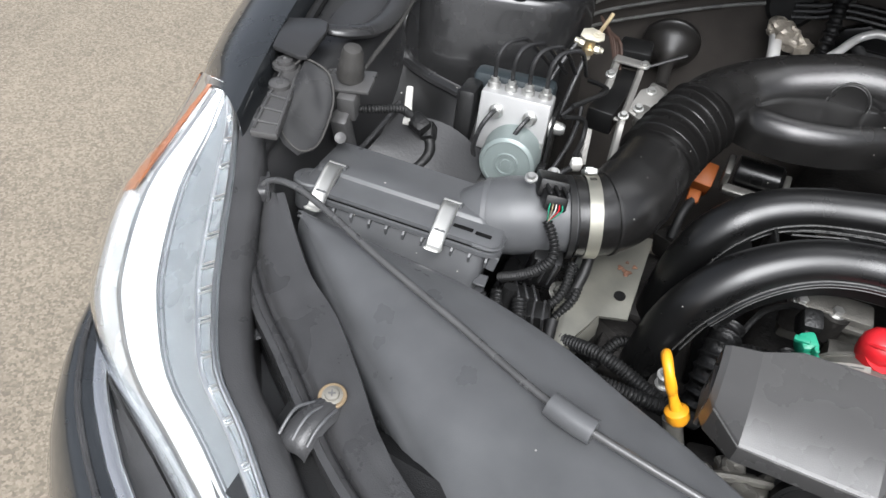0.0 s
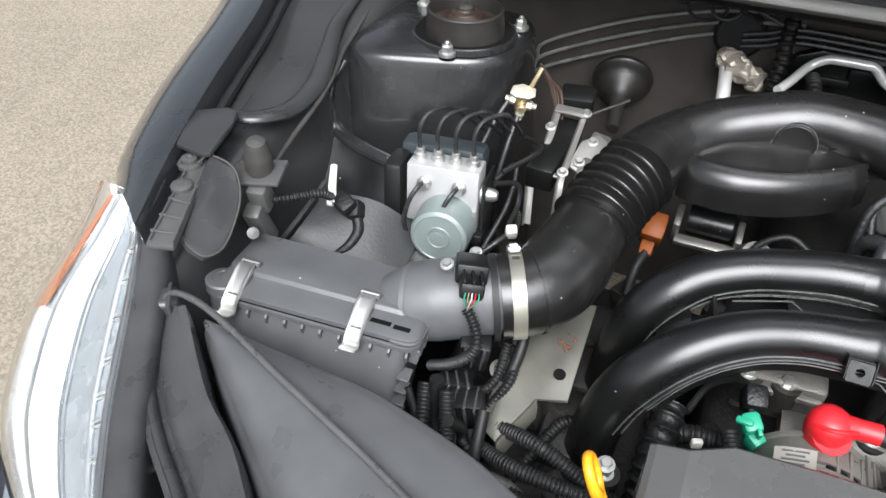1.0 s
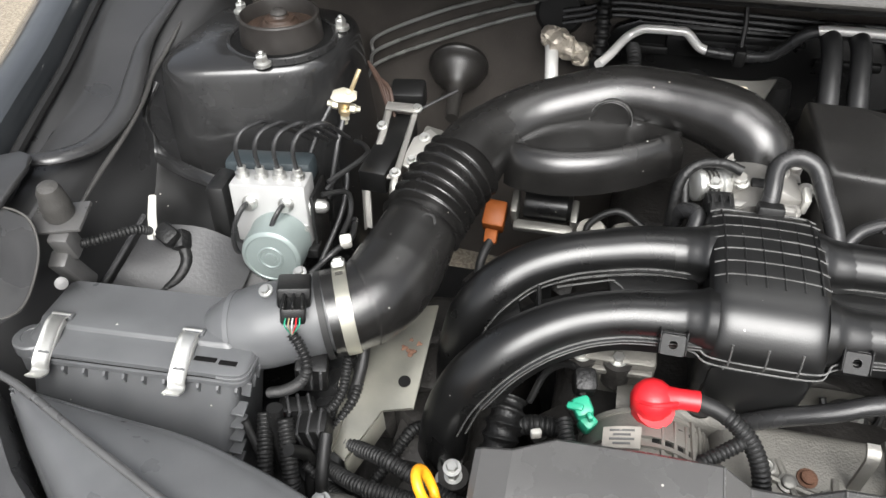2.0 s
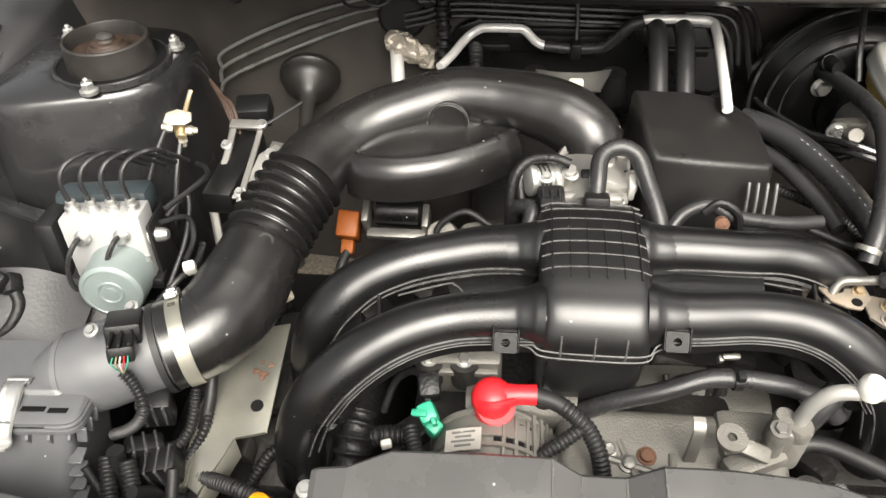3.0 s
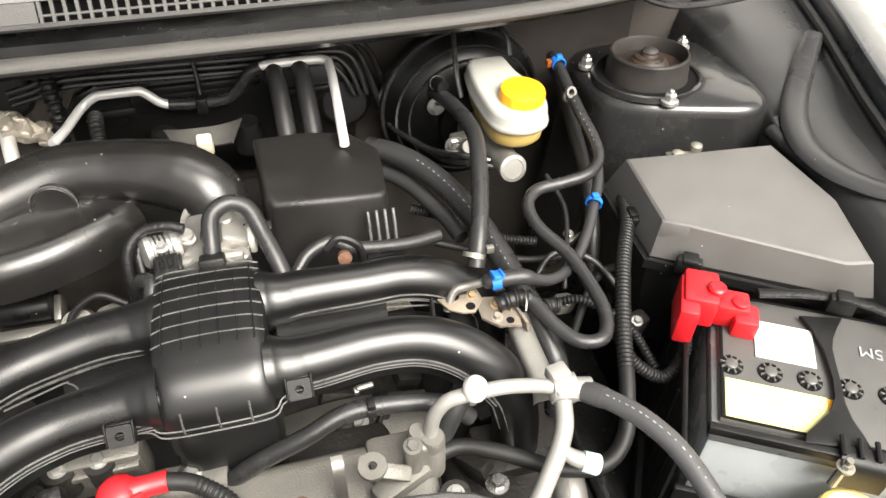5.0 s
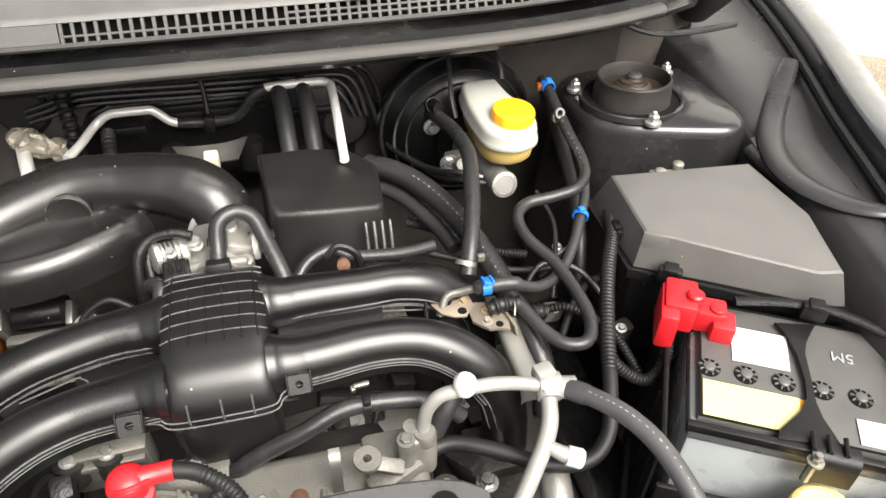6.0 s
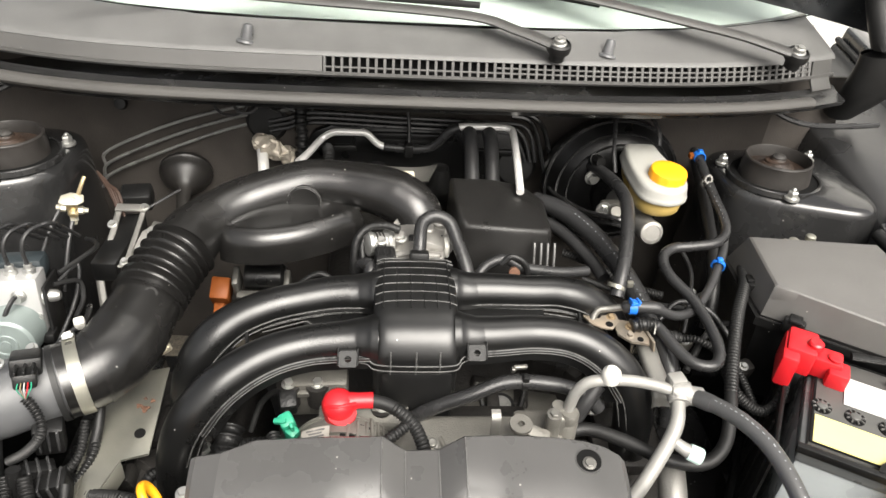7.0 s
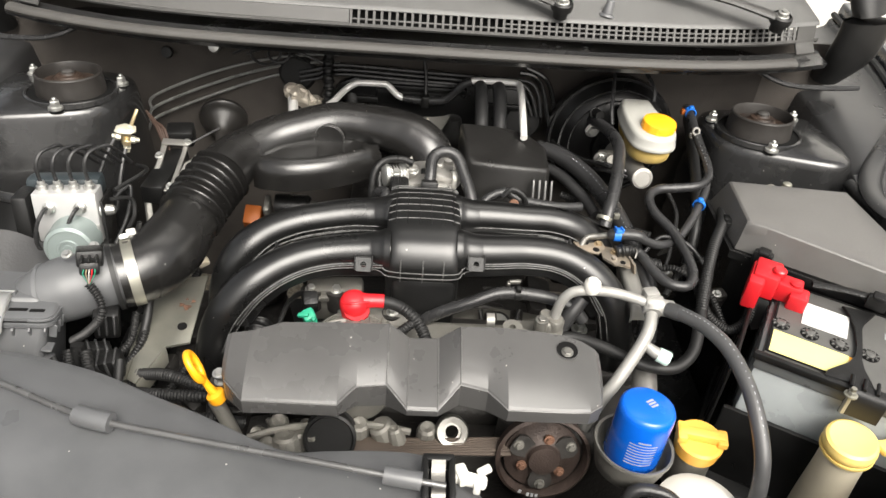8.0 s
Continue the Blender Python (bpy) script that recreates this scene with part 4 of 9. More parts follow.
back = [(-0.6, -0.552, 0.864), (-0.54, -0.557, 0.864), (-0.485, -0.561, 0.864), (-0.43, -0.565, 0.864), (-0.377, -0.576, 0.864), (-0.323, -0.592, 0.864), (-0.27, -0.615, 0.863), (-0.215, -0.638, 0.863), (-0.13, -0.674, 0.858), (-0.086, -0.672, 0.855), (-0.043, -0.668, 0.853), (0.006, -0.668, 0.85), (0.045, -0.68, 0.845), (0.066, -0.702, 0.835)]
front = [(-0.59, -0.556, 0.868), (-0.553, -0.59, 0.862), (-0.515, -0.622, 0.858), (-0.475, -0.655, 0.855), (-0.43, -0.69, 0.852), (-0.385, -0.725, 0.85), (-0.325, -0.77, 0.848), (-0.26, -0.81, 0.846), (-0.19, -0.84, 0.846), (-0.12, -0.846, 0.846), (-0.06, -0.846, 0.846), (0.0, -0.838, 0.844), (0.045, -0.81, 0.84), (0.07, -0.77, 0.832)]
rows = []
for b, f in zip(back, front):
    b, f = Vector(b), Vector(f)
    w = (b - f).length
    up = Vector((0, 0, min(0.014, w * 0.22)))
    rows.append([b + Vector((0, 0.004, -0.11)), b + Vector((0, 0.003, -0.012)), b, b.lerp(f, 0.12) + up * 0.5, b.lerp(f, 0.35) + up, b.lerp(f, 0.6) + up * 1.05, b.lerp(f, 0.76) + up * 0.75, b.lerp(f, 0.9) + up * 0.1, b.lerp(f, 0.98) - up * 0.55, f + Vector((-0.003, -0.003, -0.02)), f + Vector((-0.004, -0.004, -0.1))])
sheet(bm, rows, 0.003, 3)
snork = thing("air_intake_snorkel", (-0.3, -0.68, 0.78), "wide dusty grey plastic air intake snorkel over the radiator", "air duct")
part("shell", bm, M_GREYPLASTIC, snork, angle=55)
bm = B()
tube(bm, [Vector(p) + Vector((0, 0.002, -0.004)) for p in back], 0.0022, 8, 4)
part("back_bead", bm, M_GREYPLASTIC, snork)

# ---- stowed bonnet prop rod ----
rod = thing("prop_rod", (-0.63, -0.55, 0.86), "thin black steel bonnet prop rod stowed over the snorkel", "prop rod")
bm = B()
tube(bm, [(-0.636, -0.557, 0.85), (-0.637, -0.556, 0.878), (-0.625, -0.552, 0.893), (-0.597, -0.556, 0.9), (-0.56, -0.565, 0.895), (-0.49, -0.592, 0.89), (-0.4, -0.626, 0.888), (-0.31, -0.661, 0.887), (-0.2, -0.683, 0.886), (-0.1, -0.7, 0.886), (-0.01, -0.715, 0.884), (0.03, -0.719, 0.88)], 0.0032, 10, 5)
part("rod", bm, M_ROD, rod)
bm = B()
tube(bm, [(-0.318, -0.6585, 0.887), (-0.3, -0.664, 0.887), (-0.283, -0.6675, 0.887)], 0.0098, 14, 3)
part("sleeve", bm, M_GREYPLASTIC, rod, "grey foam grip sleeve")
bm = B()
tube(bm, [(-0.026, -0.7125, 0.885), (-0.01, -0.715, 0.8845), (0.008, -0.717, 0.883)], 0.0088, 14, 3)
part("clip", bm, M_GREYPLASTIC, rod, "grey foam end sleeve")
bm = B()
box(bm, (0.034, 0.026, 0.05), (-0.641, -0.556, 0.862), (0, 0, 32), bevel=0.006, seg=3)
box(bm, (0.05, 0.03, 0.006), (-0.622, -0.585, 0.858), (-8, 0, 32), bevel=0.002)
piv = part("pivot_bracket", bm, M_BEAM, rod, "dark plastic pivot bracket")
for o in (-0.014, 0.014):
    bm = B()
    box(bm, (0.004, 0.03, 0.058), (-0.641 + o * 0.85, -0.56 + o * 0.53, 0.862), (0, 0, 32), bevel=0.0015)
    part("side_rib", bm, M_BEAM, piv)

# ---- air filter box ----
air = thing("air_filter_box", (-0.51, -0.47, 0.7), "dusty dark grey plastic air filter box with two steel clips", "air filter box")
A = pose(-0.53, -0.465, 0.857, -10, 3.5, 6)
A_ROT = (-10, 3.5, 6)


def ring_of(bm, pts, m):
    return [bm.verts.new(m @ Vector(p)) for p in pts]


def rounded(w, d, r, z, cx=0.0, cy=0.0, n=5):
    """A rounded rectangle at height z."""
    out = []
    for sx, sy, a0 in ((1, 1, 0), (-1, 1, 90), (-1, -1, 180), (1, -1, 270)):
        for k in range(n):
            a = radians(a0 + 90 * k / (n - 1))
            out.append((cx + sx * (w / 2 - r) + r * math.cos(a), cy + sy * (d / 2 - r) + r * math.sin(a), z))
    return out


def lid_ring(x0, x1, y0, y1, r, z, n=6):
    return rounded(x1 - x0, y1 - y0, r, z, (x0 + x1) / 2, (y0 + y1) / 2, n)


def lower_ring(x0, x1, y0, y1, r, z, slant=0.0):
    """A ring of the lower housing, whose far end leans with the ribs."""
    return [(x + slant * (x > 0.05), y, z) for x, y, z in lid_ring(x0, x1, y0, y1, r, z)]


bm = B()
skin(bm, [ring_of(bm, q, A) for q in (lower_ring(-0.085, 0.085, -0.085, 0.03, 0.012, -0.24), lower_ring(-0.09, 0.09, -0.075, 0.04, 0.012, -0.14), lower_ring(-0.093, 0.094, -0.05, 0.052, 0.012, -0.07), lower_ring(-0.096, 0.099, -0.03, 0.058, 0.011, -0.026), lower_ring(-0.096, 0.1, -0.029, 0.059, 0.011, -0.022))])
part("lower_housing", bm, M_GREYPLASTIC, air)
bm = B()
skin(bm, [ring_of(bm, lid_ring(*q), A) for q in ((-0.1, 0.108, -0.034, 0.062, 0.013, -0.0235), (-0.101, 0.109, -0.035, 0.063, 0.013, -0.0225), (-0.101, 0.109, -0.035, 0.063, 0.013, -0.0182), (-0.1, 0.108, -0.034, 0.062, 0.013, -0.0175))])
part("housing_rim", bm, M_GREYPLASTIC, air)
# black filler ring, the gap's shade put between lid and rim
bm = B()
skin(bm, [ring_of(bm, lid_ring(-0.0985, 0.1065, -0.0325, 0.0605, 0.012, z), A) for z in (-0.0185, -0.013)])
part("joint", bm, M_VOID, air)
# lid: a sloped skirt with a drop at its foot, then a plain flat roof with a crisp front edge
bm = B()
skin(bm, [ring_of(bm, lid_ring(*q), A) for q in ((-0.099, 0.107, -0.0335, 0.061, 0.013, -0.015), (-0.1, 0.108, -0.034, 0.062, 0.013, -0.0142), (-0.1, 0.108, -0.0335, 0.062, 0.013, -0.0105), (-0.0985, 0.1065, -0.0305, 0.061, 0.012, -0.0088), (-0.097, 0.105, -0.013, 0.06, 0.011, -0.0062), (-0.0955, 0.09, -0.0075, 0.058, 0.009, -0.0045), (-0.0945, 0.086, -0.0055, 0.0565, 0.008, -0.0008), (-0.093, 0.0845, -0.004, 0.0555, 0.007, 0.0), (-0.06, 0.06, 0.02, 0.03, 0.004, 0.0004))])
lid = part("lid", bm, M_GREYPLASTIC, air, "flat topped lid with a stepped front edge", angle=30)
# black plates for the shade of pockets, raised frames at the rim's outlet end
for x0, x1, y in ((0.058, 0.078, -0.0205), (0.081, 0.097, -0.022)):
    bm = B()
    box(bm, (x1 - x0, 0.006, 0.0012), A @ Vector(((x0 + x1) / 2, y, -0.0068)), (-17, 3.5, 6), bevel=0.0004, seg=1)
    part("pocket", bm, M_VOID, lid)
bm = B()
tube(bm, [A @ Vector(p) for p in ((0.082, -0.0345, -0.0135), (0.098, -0.0342, -0.0135), (0.1065, -0.028, -0.0135), (0.1085, -0.012, -0.0135), (0.1085, 0.02, -0.0135))], 0.0016, 8, 4)
part("rim_bead", bm, M_GREYPLASTIC, lid)
# gussets under the rim
for x in (-0.06, -0.041, -0.022, -0.004, 0.014, 0.033, 0.064, 0.082, 0.099):
    bm = B()
    lo, hi = [], []
    for dx, ring_ in ((-0.0011, lo), (0.0011, hi)):
        for y, z in ((-0.029, -0.0235), (-0.0345, -0.0235), (-0.037, -0.0265), (-0.0345, -0.034), (-0.032, -0.0345)):
            ring_.append(bm.verts.new(A @ Vector((x + dx, y, z))))
    skin(bm, [lo, hi])
    part("gusset", bm, M_GREYPLASTIC, air)
for k in range(7):
    bm = B()
    box(bm, (0.009, 0.003, 0.017), A @ Vector((0.1045, -0.026 + k * 0.012, -0.032)), (-10, 12, 6), bevel=0.0007, seg=1)
    part("gusset", bm, M_GREYPLASTIC, air)
for k in range(9):
    bm = B()
    box(bm, (0.012, 0.016, 0.0028), A @ Vector((0.099 - k * 0.0006, -0.034 - k * 0.0038, -0.05 - 0.0125 * k)), (-4, 6, 6), bevel=0.0007, seg=1)
    part("side_rib", bm, M_GREYPLASTIC, air)
for u in (-0.076, 0.048):
    bm = B()
    path = [(0.004, 0.0012), (-0.004, 0.0042), (-0.013, 0.0018), (-0.024, -0.0045), (-0.034, -0.011), (-0.041, -0.0175), (-0.043, -0.0225), (-0.047, -0.0235), (-0.053, -0.0205)]
    sheet(bm, [[A @ Vector((u + dx, y, z + (0.0012 if abs(dx) > 0.006 else 0))) for dx in (-0.0075, -0.0055, 0.0, 0.0055, 0.0075)] for y, z in path], 0.0014, 2)
    clip = part("clip", bm, M_STEEL, air, "bright spring steel clip")
    for dx in (-0.0072, 0.0072):
        bm = B()
        sheet(bm, [[A @ Vector((u + dx, y, z)), A @ Vector((u + dx, y + 0.001, z - 0.0045))] for y, z in path[1:5]], 0.0009 if dx < 0 else -0.0009, 2)
        part("clip_side", bm, M_STEEL, clip)
    bm = B()
    tube(bm, [A @ Vector((u - 0.009, 0.004, 0.002)), A @ Vector((u + 0.009, 0.004, 0.002))], 0.0019, 8, 2)
    part("clip_pin", bm, M_STEEL, clip)
    bm = B()
    box(bm, (0.02, 0.009, 0.005), A @ Vector((u + 0.001, 0.004, 0.0005)), A_ROT, bevel=0.0015)
    part("clip_seat", bm, M_GREYPLASTIC, air)
bm = B()
lathe(bm, [(0.0, -0.02), (0.017, -0.02), (0.0175, -0.009), (0.016, -0.0075), (0.0105, -0.0072), (0.01, -0.0078), (0, -0.0078)], 24, A @ pose(-0.094, -0.0175, 0))
lathe(bm, [(0.0, -0.04), (0.014, -0.04), (0.0145, -0.023), (0, -0.022)], 24, A @ pose(-0.094, -0.0175, 0))
part("corner_boss", bm, M_GREYPLASTIC, air)
# outlet swelling out of the lid's end
bm = B()
tube(bm, [(-0.5, -0.425, 0.822), (-0.482, -0.428, 0.823), (-0.466, -0.43, 0.826), (-0.45, -0.428, 0.83), (-0.43, -0.421, 0.834), (-0.401, -0.409, 0.838), (-0.369, -0.394, 0.841)], [0.012, 0.026, 0.0335, 0.0385, 0.0405, 0.0395, 0.0385], 36, 6)
part("outlet", bm, M_GREYPLASTIC, air, "round outlet swelling out of the box")
bm = B()
ring(bm, (-0.4525, -0.4285, 0.8295), (0.93, 0.2, 0.15), 0.0372, 0.005, 0.0022, 40)
part("outlet_bead", bm, M_GREYPLASTIC, air)

sensor = thing("air_flow_sensor", (-0.402, -0.447, 0.89), "black air flow sensor with corrugated wiring on the intake outlet", "sensor")
SM = pose(-0.3985, -0.41, 0.8785, -22, 8, 20)
bm = B()
box(bm, (0.03, 0.034, 0.02), SM @ Vector((0, 0, 0)), (-22, 8, 20), bevel=0.003)
box(bm, (0.022, 0.026, 0.016), SM @ Vector((0, -0.028, -0.006)), (-22, 8, 20), bevel=0.003)
for q in (-0.008, 0, 0.008):
    box(bm, (0.003, 0.026, 0.004), SM @ Vector((q, -0.03, 0.004)), (-22, 8, 20), bevel=0.001, seg=1)
part("housing", bm, M_PLASTIC, sensor)
for q in ((-0.024, -0.012), (0.004, 0.026)):
    bm = B()
    bolt(bm, SM @ Vector((q[0], q[1], 0.006)), (0, -0.3, 1), 0.0042, 0.005)
    part("screw", bm, M_STEEL, sensor)
for k, mt in enumerate((M_GREEN, M_BRASS, M_WHITE, M_RED, M_GREEN)):
    bm = B()
    s0 = SM @ Vector((-0.006 + k * 0.003, -0.042, -0.006))
    tube(bm, [s0, s0 + Vector((0.001, -0.006, -0.003)), Vector((-0.3875, -0.4495, 0.866))], 0.0006, 6, 4)
    part("wire", bm, mt, sensor)
bm = B()
tube(bm, [(-0.389, -0.448, 0.866), (-0.382, -0.452, 0.86), (-0.374, -0.46, 0.85), (-0.372, -0.467, 0.84), (-0.38, -0.47, 0.825), (-0.398, -0.468, 0.805), (-0.42, -0.462, 0.785)], 0.0046, 14, 6, ridge=(0.0036, 0.0007, 0, 9))
part("sleeve", bm, M_RUBBER, sensor, "corrugated black wiring sleeve")

# ---- intake duct: elbow, bellows and long sweep to the throttle ----
duct = thing("intake_duct", (-0.3, -0.25, 0.82), "glossy black plastic intake duct with ribbed bellows and side resonator", "air duct")
bm = B()
tube(bm, [(-0.375, -0.4, 0.84), (-0.352, -0.387, 0.841), (-0.335, -0.366, 0.843), (-0.326, -0.338, 0.844), (-0.32, -0.306, 0.847), (-0.316, -0.274, 0.851)], [0.042, 0.0415, 0.043, 0.0445, 0.0425, 0.0395], 32, 7)
elb = part("elbow", bm, M_DUCT, duct)
bm = B()
lathe(bm, [(0.005, 0), (0.0075, 0), (0.0075, 0.0012), (0.005, 0.0012), (0.005, 0)], 24, aim((-0.301, -0.301, 0.8835), (0.42, -0.25, 0.87)), caps=False)
part("moulded_ring", bm, M_DUCT, elb)
bm = B()
ring(bm, (-0.3445, -0.3805, 0.842), (0.78, 0.62, 0.03), 0.0418, 0.003, 0.0016, 36)
part("hose_lip", bm, M_DUCT, elb)
bm = B()
tube(bm, [(-0.3165, -0.277, 0.8505), (-0.309, -0.25, 0.858), (-0.299, -0.224, 0.867), (-0.287, -0.199, 0.875)], 0.0395, 32, 6, ridge=(0.0122, 0.0041, 0, 9))
part("bellows", bm, M_DUCT, duct, "ribbed black rubber bellows")
bm = B()
tube(bm, [(-0.288, -0.207, 0.876), (-0.277, -0.172, 0.88), (-0.256, -0.139, 0.884), (-0.225, -0.113, 0.892), (-0.185, -0.096, 0.9), (-0.135, -0.083, 0.908), (-0.085, -0.086, 0.908), (-0.045, -0.095, 0.905), (-0.014, -0.107, 0.9), (0.01, -0.124, 0.889), (0.018, -0.14, 0.868)], [0.041, 0.039, 0.036, 0.034, 0.033, 0.033, 0.034, 0.036, 0.037, 0.036, 0.034], 32, 7, flat=[1, 0.97, 0.93, 0.9, 0.9, 0.9, 0.9, 0.95, 1, 1, 1])
part("sweep", bm, M_DUCT, duct)
# crescent-shaped resonator: sunken flat roof, bright rounded front edge, upright wall
RB = spline([(-0.236, -0.168, 0.89), (-0.222, -0.152, 0.892), (-0.206, -0.136, 0.893), (-0.187, -0.126, 0.893), (-0.153, -0.12, 0.893), (-0.128, -0.116, 0.893), (-0.105, -0.106, 0.893), (-0.088, -0.1, 0.892), (-0.074, -0.106, 0.89)], 4)[0]
RF = spline([(-0.24, -0.178, 0.889), (-0.23, -0.187, 0.892), (-0.211, -0.192, 0.8935), (-0.187, -0.193, 0.894), (-0.155, -0.186, 0.894), (-0.128, -0.175, 0.894), (-0.102, -0.159, 0.893), (-0.083, -0.142, 0.892), (-0.07, -0.122, 0.889)], 4)[0]
rows = []
for i, (b, f) in enumerate(zip(RB, RF)):
    e = (1 - abs(2 * i / (len(RB) - 1) - 1) ** 6) ** 0.5
    n = Vector((f.x - b.x, f.y - b.y, 0)).normalized()
    if n.length < 0.5:
        n = Vector((0, -1, 0))
    if f.x > -0.085:
        n = Vector((0.8, -0.6, 0))
    up = Vector((0, 0, 1))
    w = max((f - b).length, 0.004)
    rows.append([b - up * 0.03, b - up * 0.002, b + n * w * 0.06 + up * 0.0006, b + n * w * 0.25 - up * 0.0032 * e, b + n * w * 0.55 - up * 0.0042 * e, b + n * w * 0.78 - up * 0.0022 * e, f - n * 0.009 * e + up * 0.001 * e, f - n * 0.003 * e - up * 0.0004, f + n * 0.003 - up * 0.004, f + n * 0.007 - up * 0.0095, f + n * 0.0095 - up * 0.0165, f + n * 0.0105 - up * 0.028, f + n * 0.011 - up * 0.04])
bm = B()
sheet(bm, rows, 0.003, 2)
part("resonator", bm, M_DUCT, duct, "satin black crescent resonator chamber", angle=60)
bm = B()
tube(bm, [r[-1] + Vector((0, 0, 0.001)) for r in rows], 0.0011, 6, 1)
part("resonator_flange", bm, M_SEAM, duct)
bm = B()
lathe(bm, [(0.0225, -0.03), (0.0225, 0.0), (0.0218, 0.0025), (0.02, 0.0035), (0.0185, 0.0022), (0.0, 0.0035)], 40, aim((-0.1415, -0.12, 0.899), (0, -1, 0.12)))
part("neck", bm, M_RBOX, duct, "round blanked neck between duct and resonator", angle=50)
bm = B()
ring(bm, (-0.1415, -0.1225, 0.8993), (0, -1, 0.12), 0.0222, 0.0025, 0.0009, 40)
part("neck_rim", bm, M_SEAM, duct)
for x, y, z in ((-0.181, -0.129, 0.893), (-0.113, -0.113, 0.8935)):
    bm = B()
    lathe(bm, [(0.0085, -0.002), (0.0085, 0.0015), (0.0072, 0.0022), (0.0062, 0.0005), (0.0055, -0.0015), (0, -0.0015)], 20, pose(x, y, z, 4, 0, 0))
    part("notch", bm, M_DUCT, duct)
bm = B()
tube(bm, [(-0.101, -0.12, 0.893), (-0.1055, -0.112, 0.894), (-0.105, -0.102, 0.8945), (-0.096, -0.098, 0.8945), (-0.084, -0.0975, 0.894), (-0.0745, -0.103, 0.892), (-0.07, -0.114, 0.888)], 0.0016, 8, 5)
part("roof_lip", bm, M_DUCT, duct)
clampt = thing("hose_clamp", (-0.362, -0.418, 0.861), "bright steel worm drive hose clamp on the intake duct", "hose clamp")
bm = B()
way = Vector((0.9, 0.42, 0.05))
ring(bm, (-0.359, -0.3915, 0.841), way, 0.0422, 0.013, 0.0012, 40)
part("band", bm, M_ZINC, clampt)
cc, ax = Vector((-0.359, -0.3915, 0.841)), way.normalized()


def on_band(deg, lift):
    """A pose on the clamp band: x along its axis, y round it, z outwards."""
    up0 = (Vector((0, 0, 1)) - ax * ax.z).normalized()
    side = ax.cross(up0)
    nrm = up0 * math.cos(radians(deg)) + side * math.sin(radians(deg))
    return Matrix.Translation(cc + nrm * lift) @ Matrix((ax, nrm.cross(ax), nrm)).transposed().to_4x4()


bm = B()
for size, at in (((0.0125, 0.021, 0.0045), (0, 0, 0.0016)), ((0.0085, 0.013, 0.0035), (0, 0.002, 0.0045)), ((0.0105, 0.005, 0.006), (0, -0.0125, 0.0018))):
    tmp = B()
    box(tmp, size, at, bevel=0.0012)
    merge(bm, tmp, on_band(-38, 0.0436))
part("screw_housing", bm, M_STEEL, clampt)
# dark bars on the band in place of its shaded slots
for k in range(9):
    bm = B()
    box(bm, (0.0075, 0.0011, 0.0005), (0, 0, 0), bevel=0)
    bm.transform(on_band(-62 - k * 3.6, 0.0435))
    part("band_slot", bm, M_DARKCAST, clampt)
for k in range(3):
    bm = B()
    box(bm, (0.007, 0.0009, 0.0004), (0, 0, 0), bevel=0)
    bm.transform(on_band(-12 + k * 2.6, 0.0435))
    part("print_bar", bm, M_DARKCAST, clampt)
bm = B()
ring(bm, (-0.378, -0.4015, 0.8395), way, 0.0385, 0.006, 0.004, 40)
part("lip", bm, M_RUBBER, clampt)

# ---- inlet manifold ----
mani = thing("inlet_manifold", (0, -0.33, 0.8), "black moulded plastic inlet manifold with four curved runners", "inlet manifold")
RUNS = {
    "ul": [(-0.02, -0.297, 0.883), (-0.045, -0.296, 0.883), (-0.09, -0.298, 0.882), (-0.128, -0.306, 0.88), (-0.165, -0.317, 0.877), (-0.2, -0.331, 0.868), (-0.226, -0.347, 0.852), (-0.244, -0.358, 0.825), (-0.255, -0.364, 0.78), (-0.26, -0.367, 0.72)],
    "ll": [(-0.02, -0.373, 0.881), (-0.045, -0.373, 0.881), (-0.075, -0.375, 0.88), (-0.112, -0.38, 0.879), (-0.148, -0.391, 0.876), (-0.181, -0.406, 0.867), (-0.21, -0.423, 0.851), (-0.234, -0.438, 0.823), (-0.25, -0.446, 0.78), (-0.258, -0.45, 0.72)],
    "ur": [(0.035, -0.289, 0.883), (0.06, -0.289, 0.883), (0.1, -0.287, 0.882), (0.147, -0.286, 0.88), (0.183, -0.283, 0.877), (0.217, -0.284, 0.868), (0.247, -0.285, 0.845), (0.264, -0.287, 0.815), (0.272, -0.29, 0.77), (0.276, -0.292, 0.72)],
    "lr": [(0.035, -0.366, 0.881), (0.06, -0.366, 0.881), (0.093, -0.364, 0.88), (0.138, -0.359, 0.879), (0.178, -0.36, 0.876), (0.209, -0.367, 0.868), (0.238, -0.378, 0.85), (0.259, -0.389, 0.823), (0.271, -0.395, 0.78), (0.276, -0.397, 0.72)],
}
RAD = [0.024, 0.0235, 0.0225, 0.0215, 0.0215, 0.022, 0.023, 0.0235, 0.0235, 0.0235]
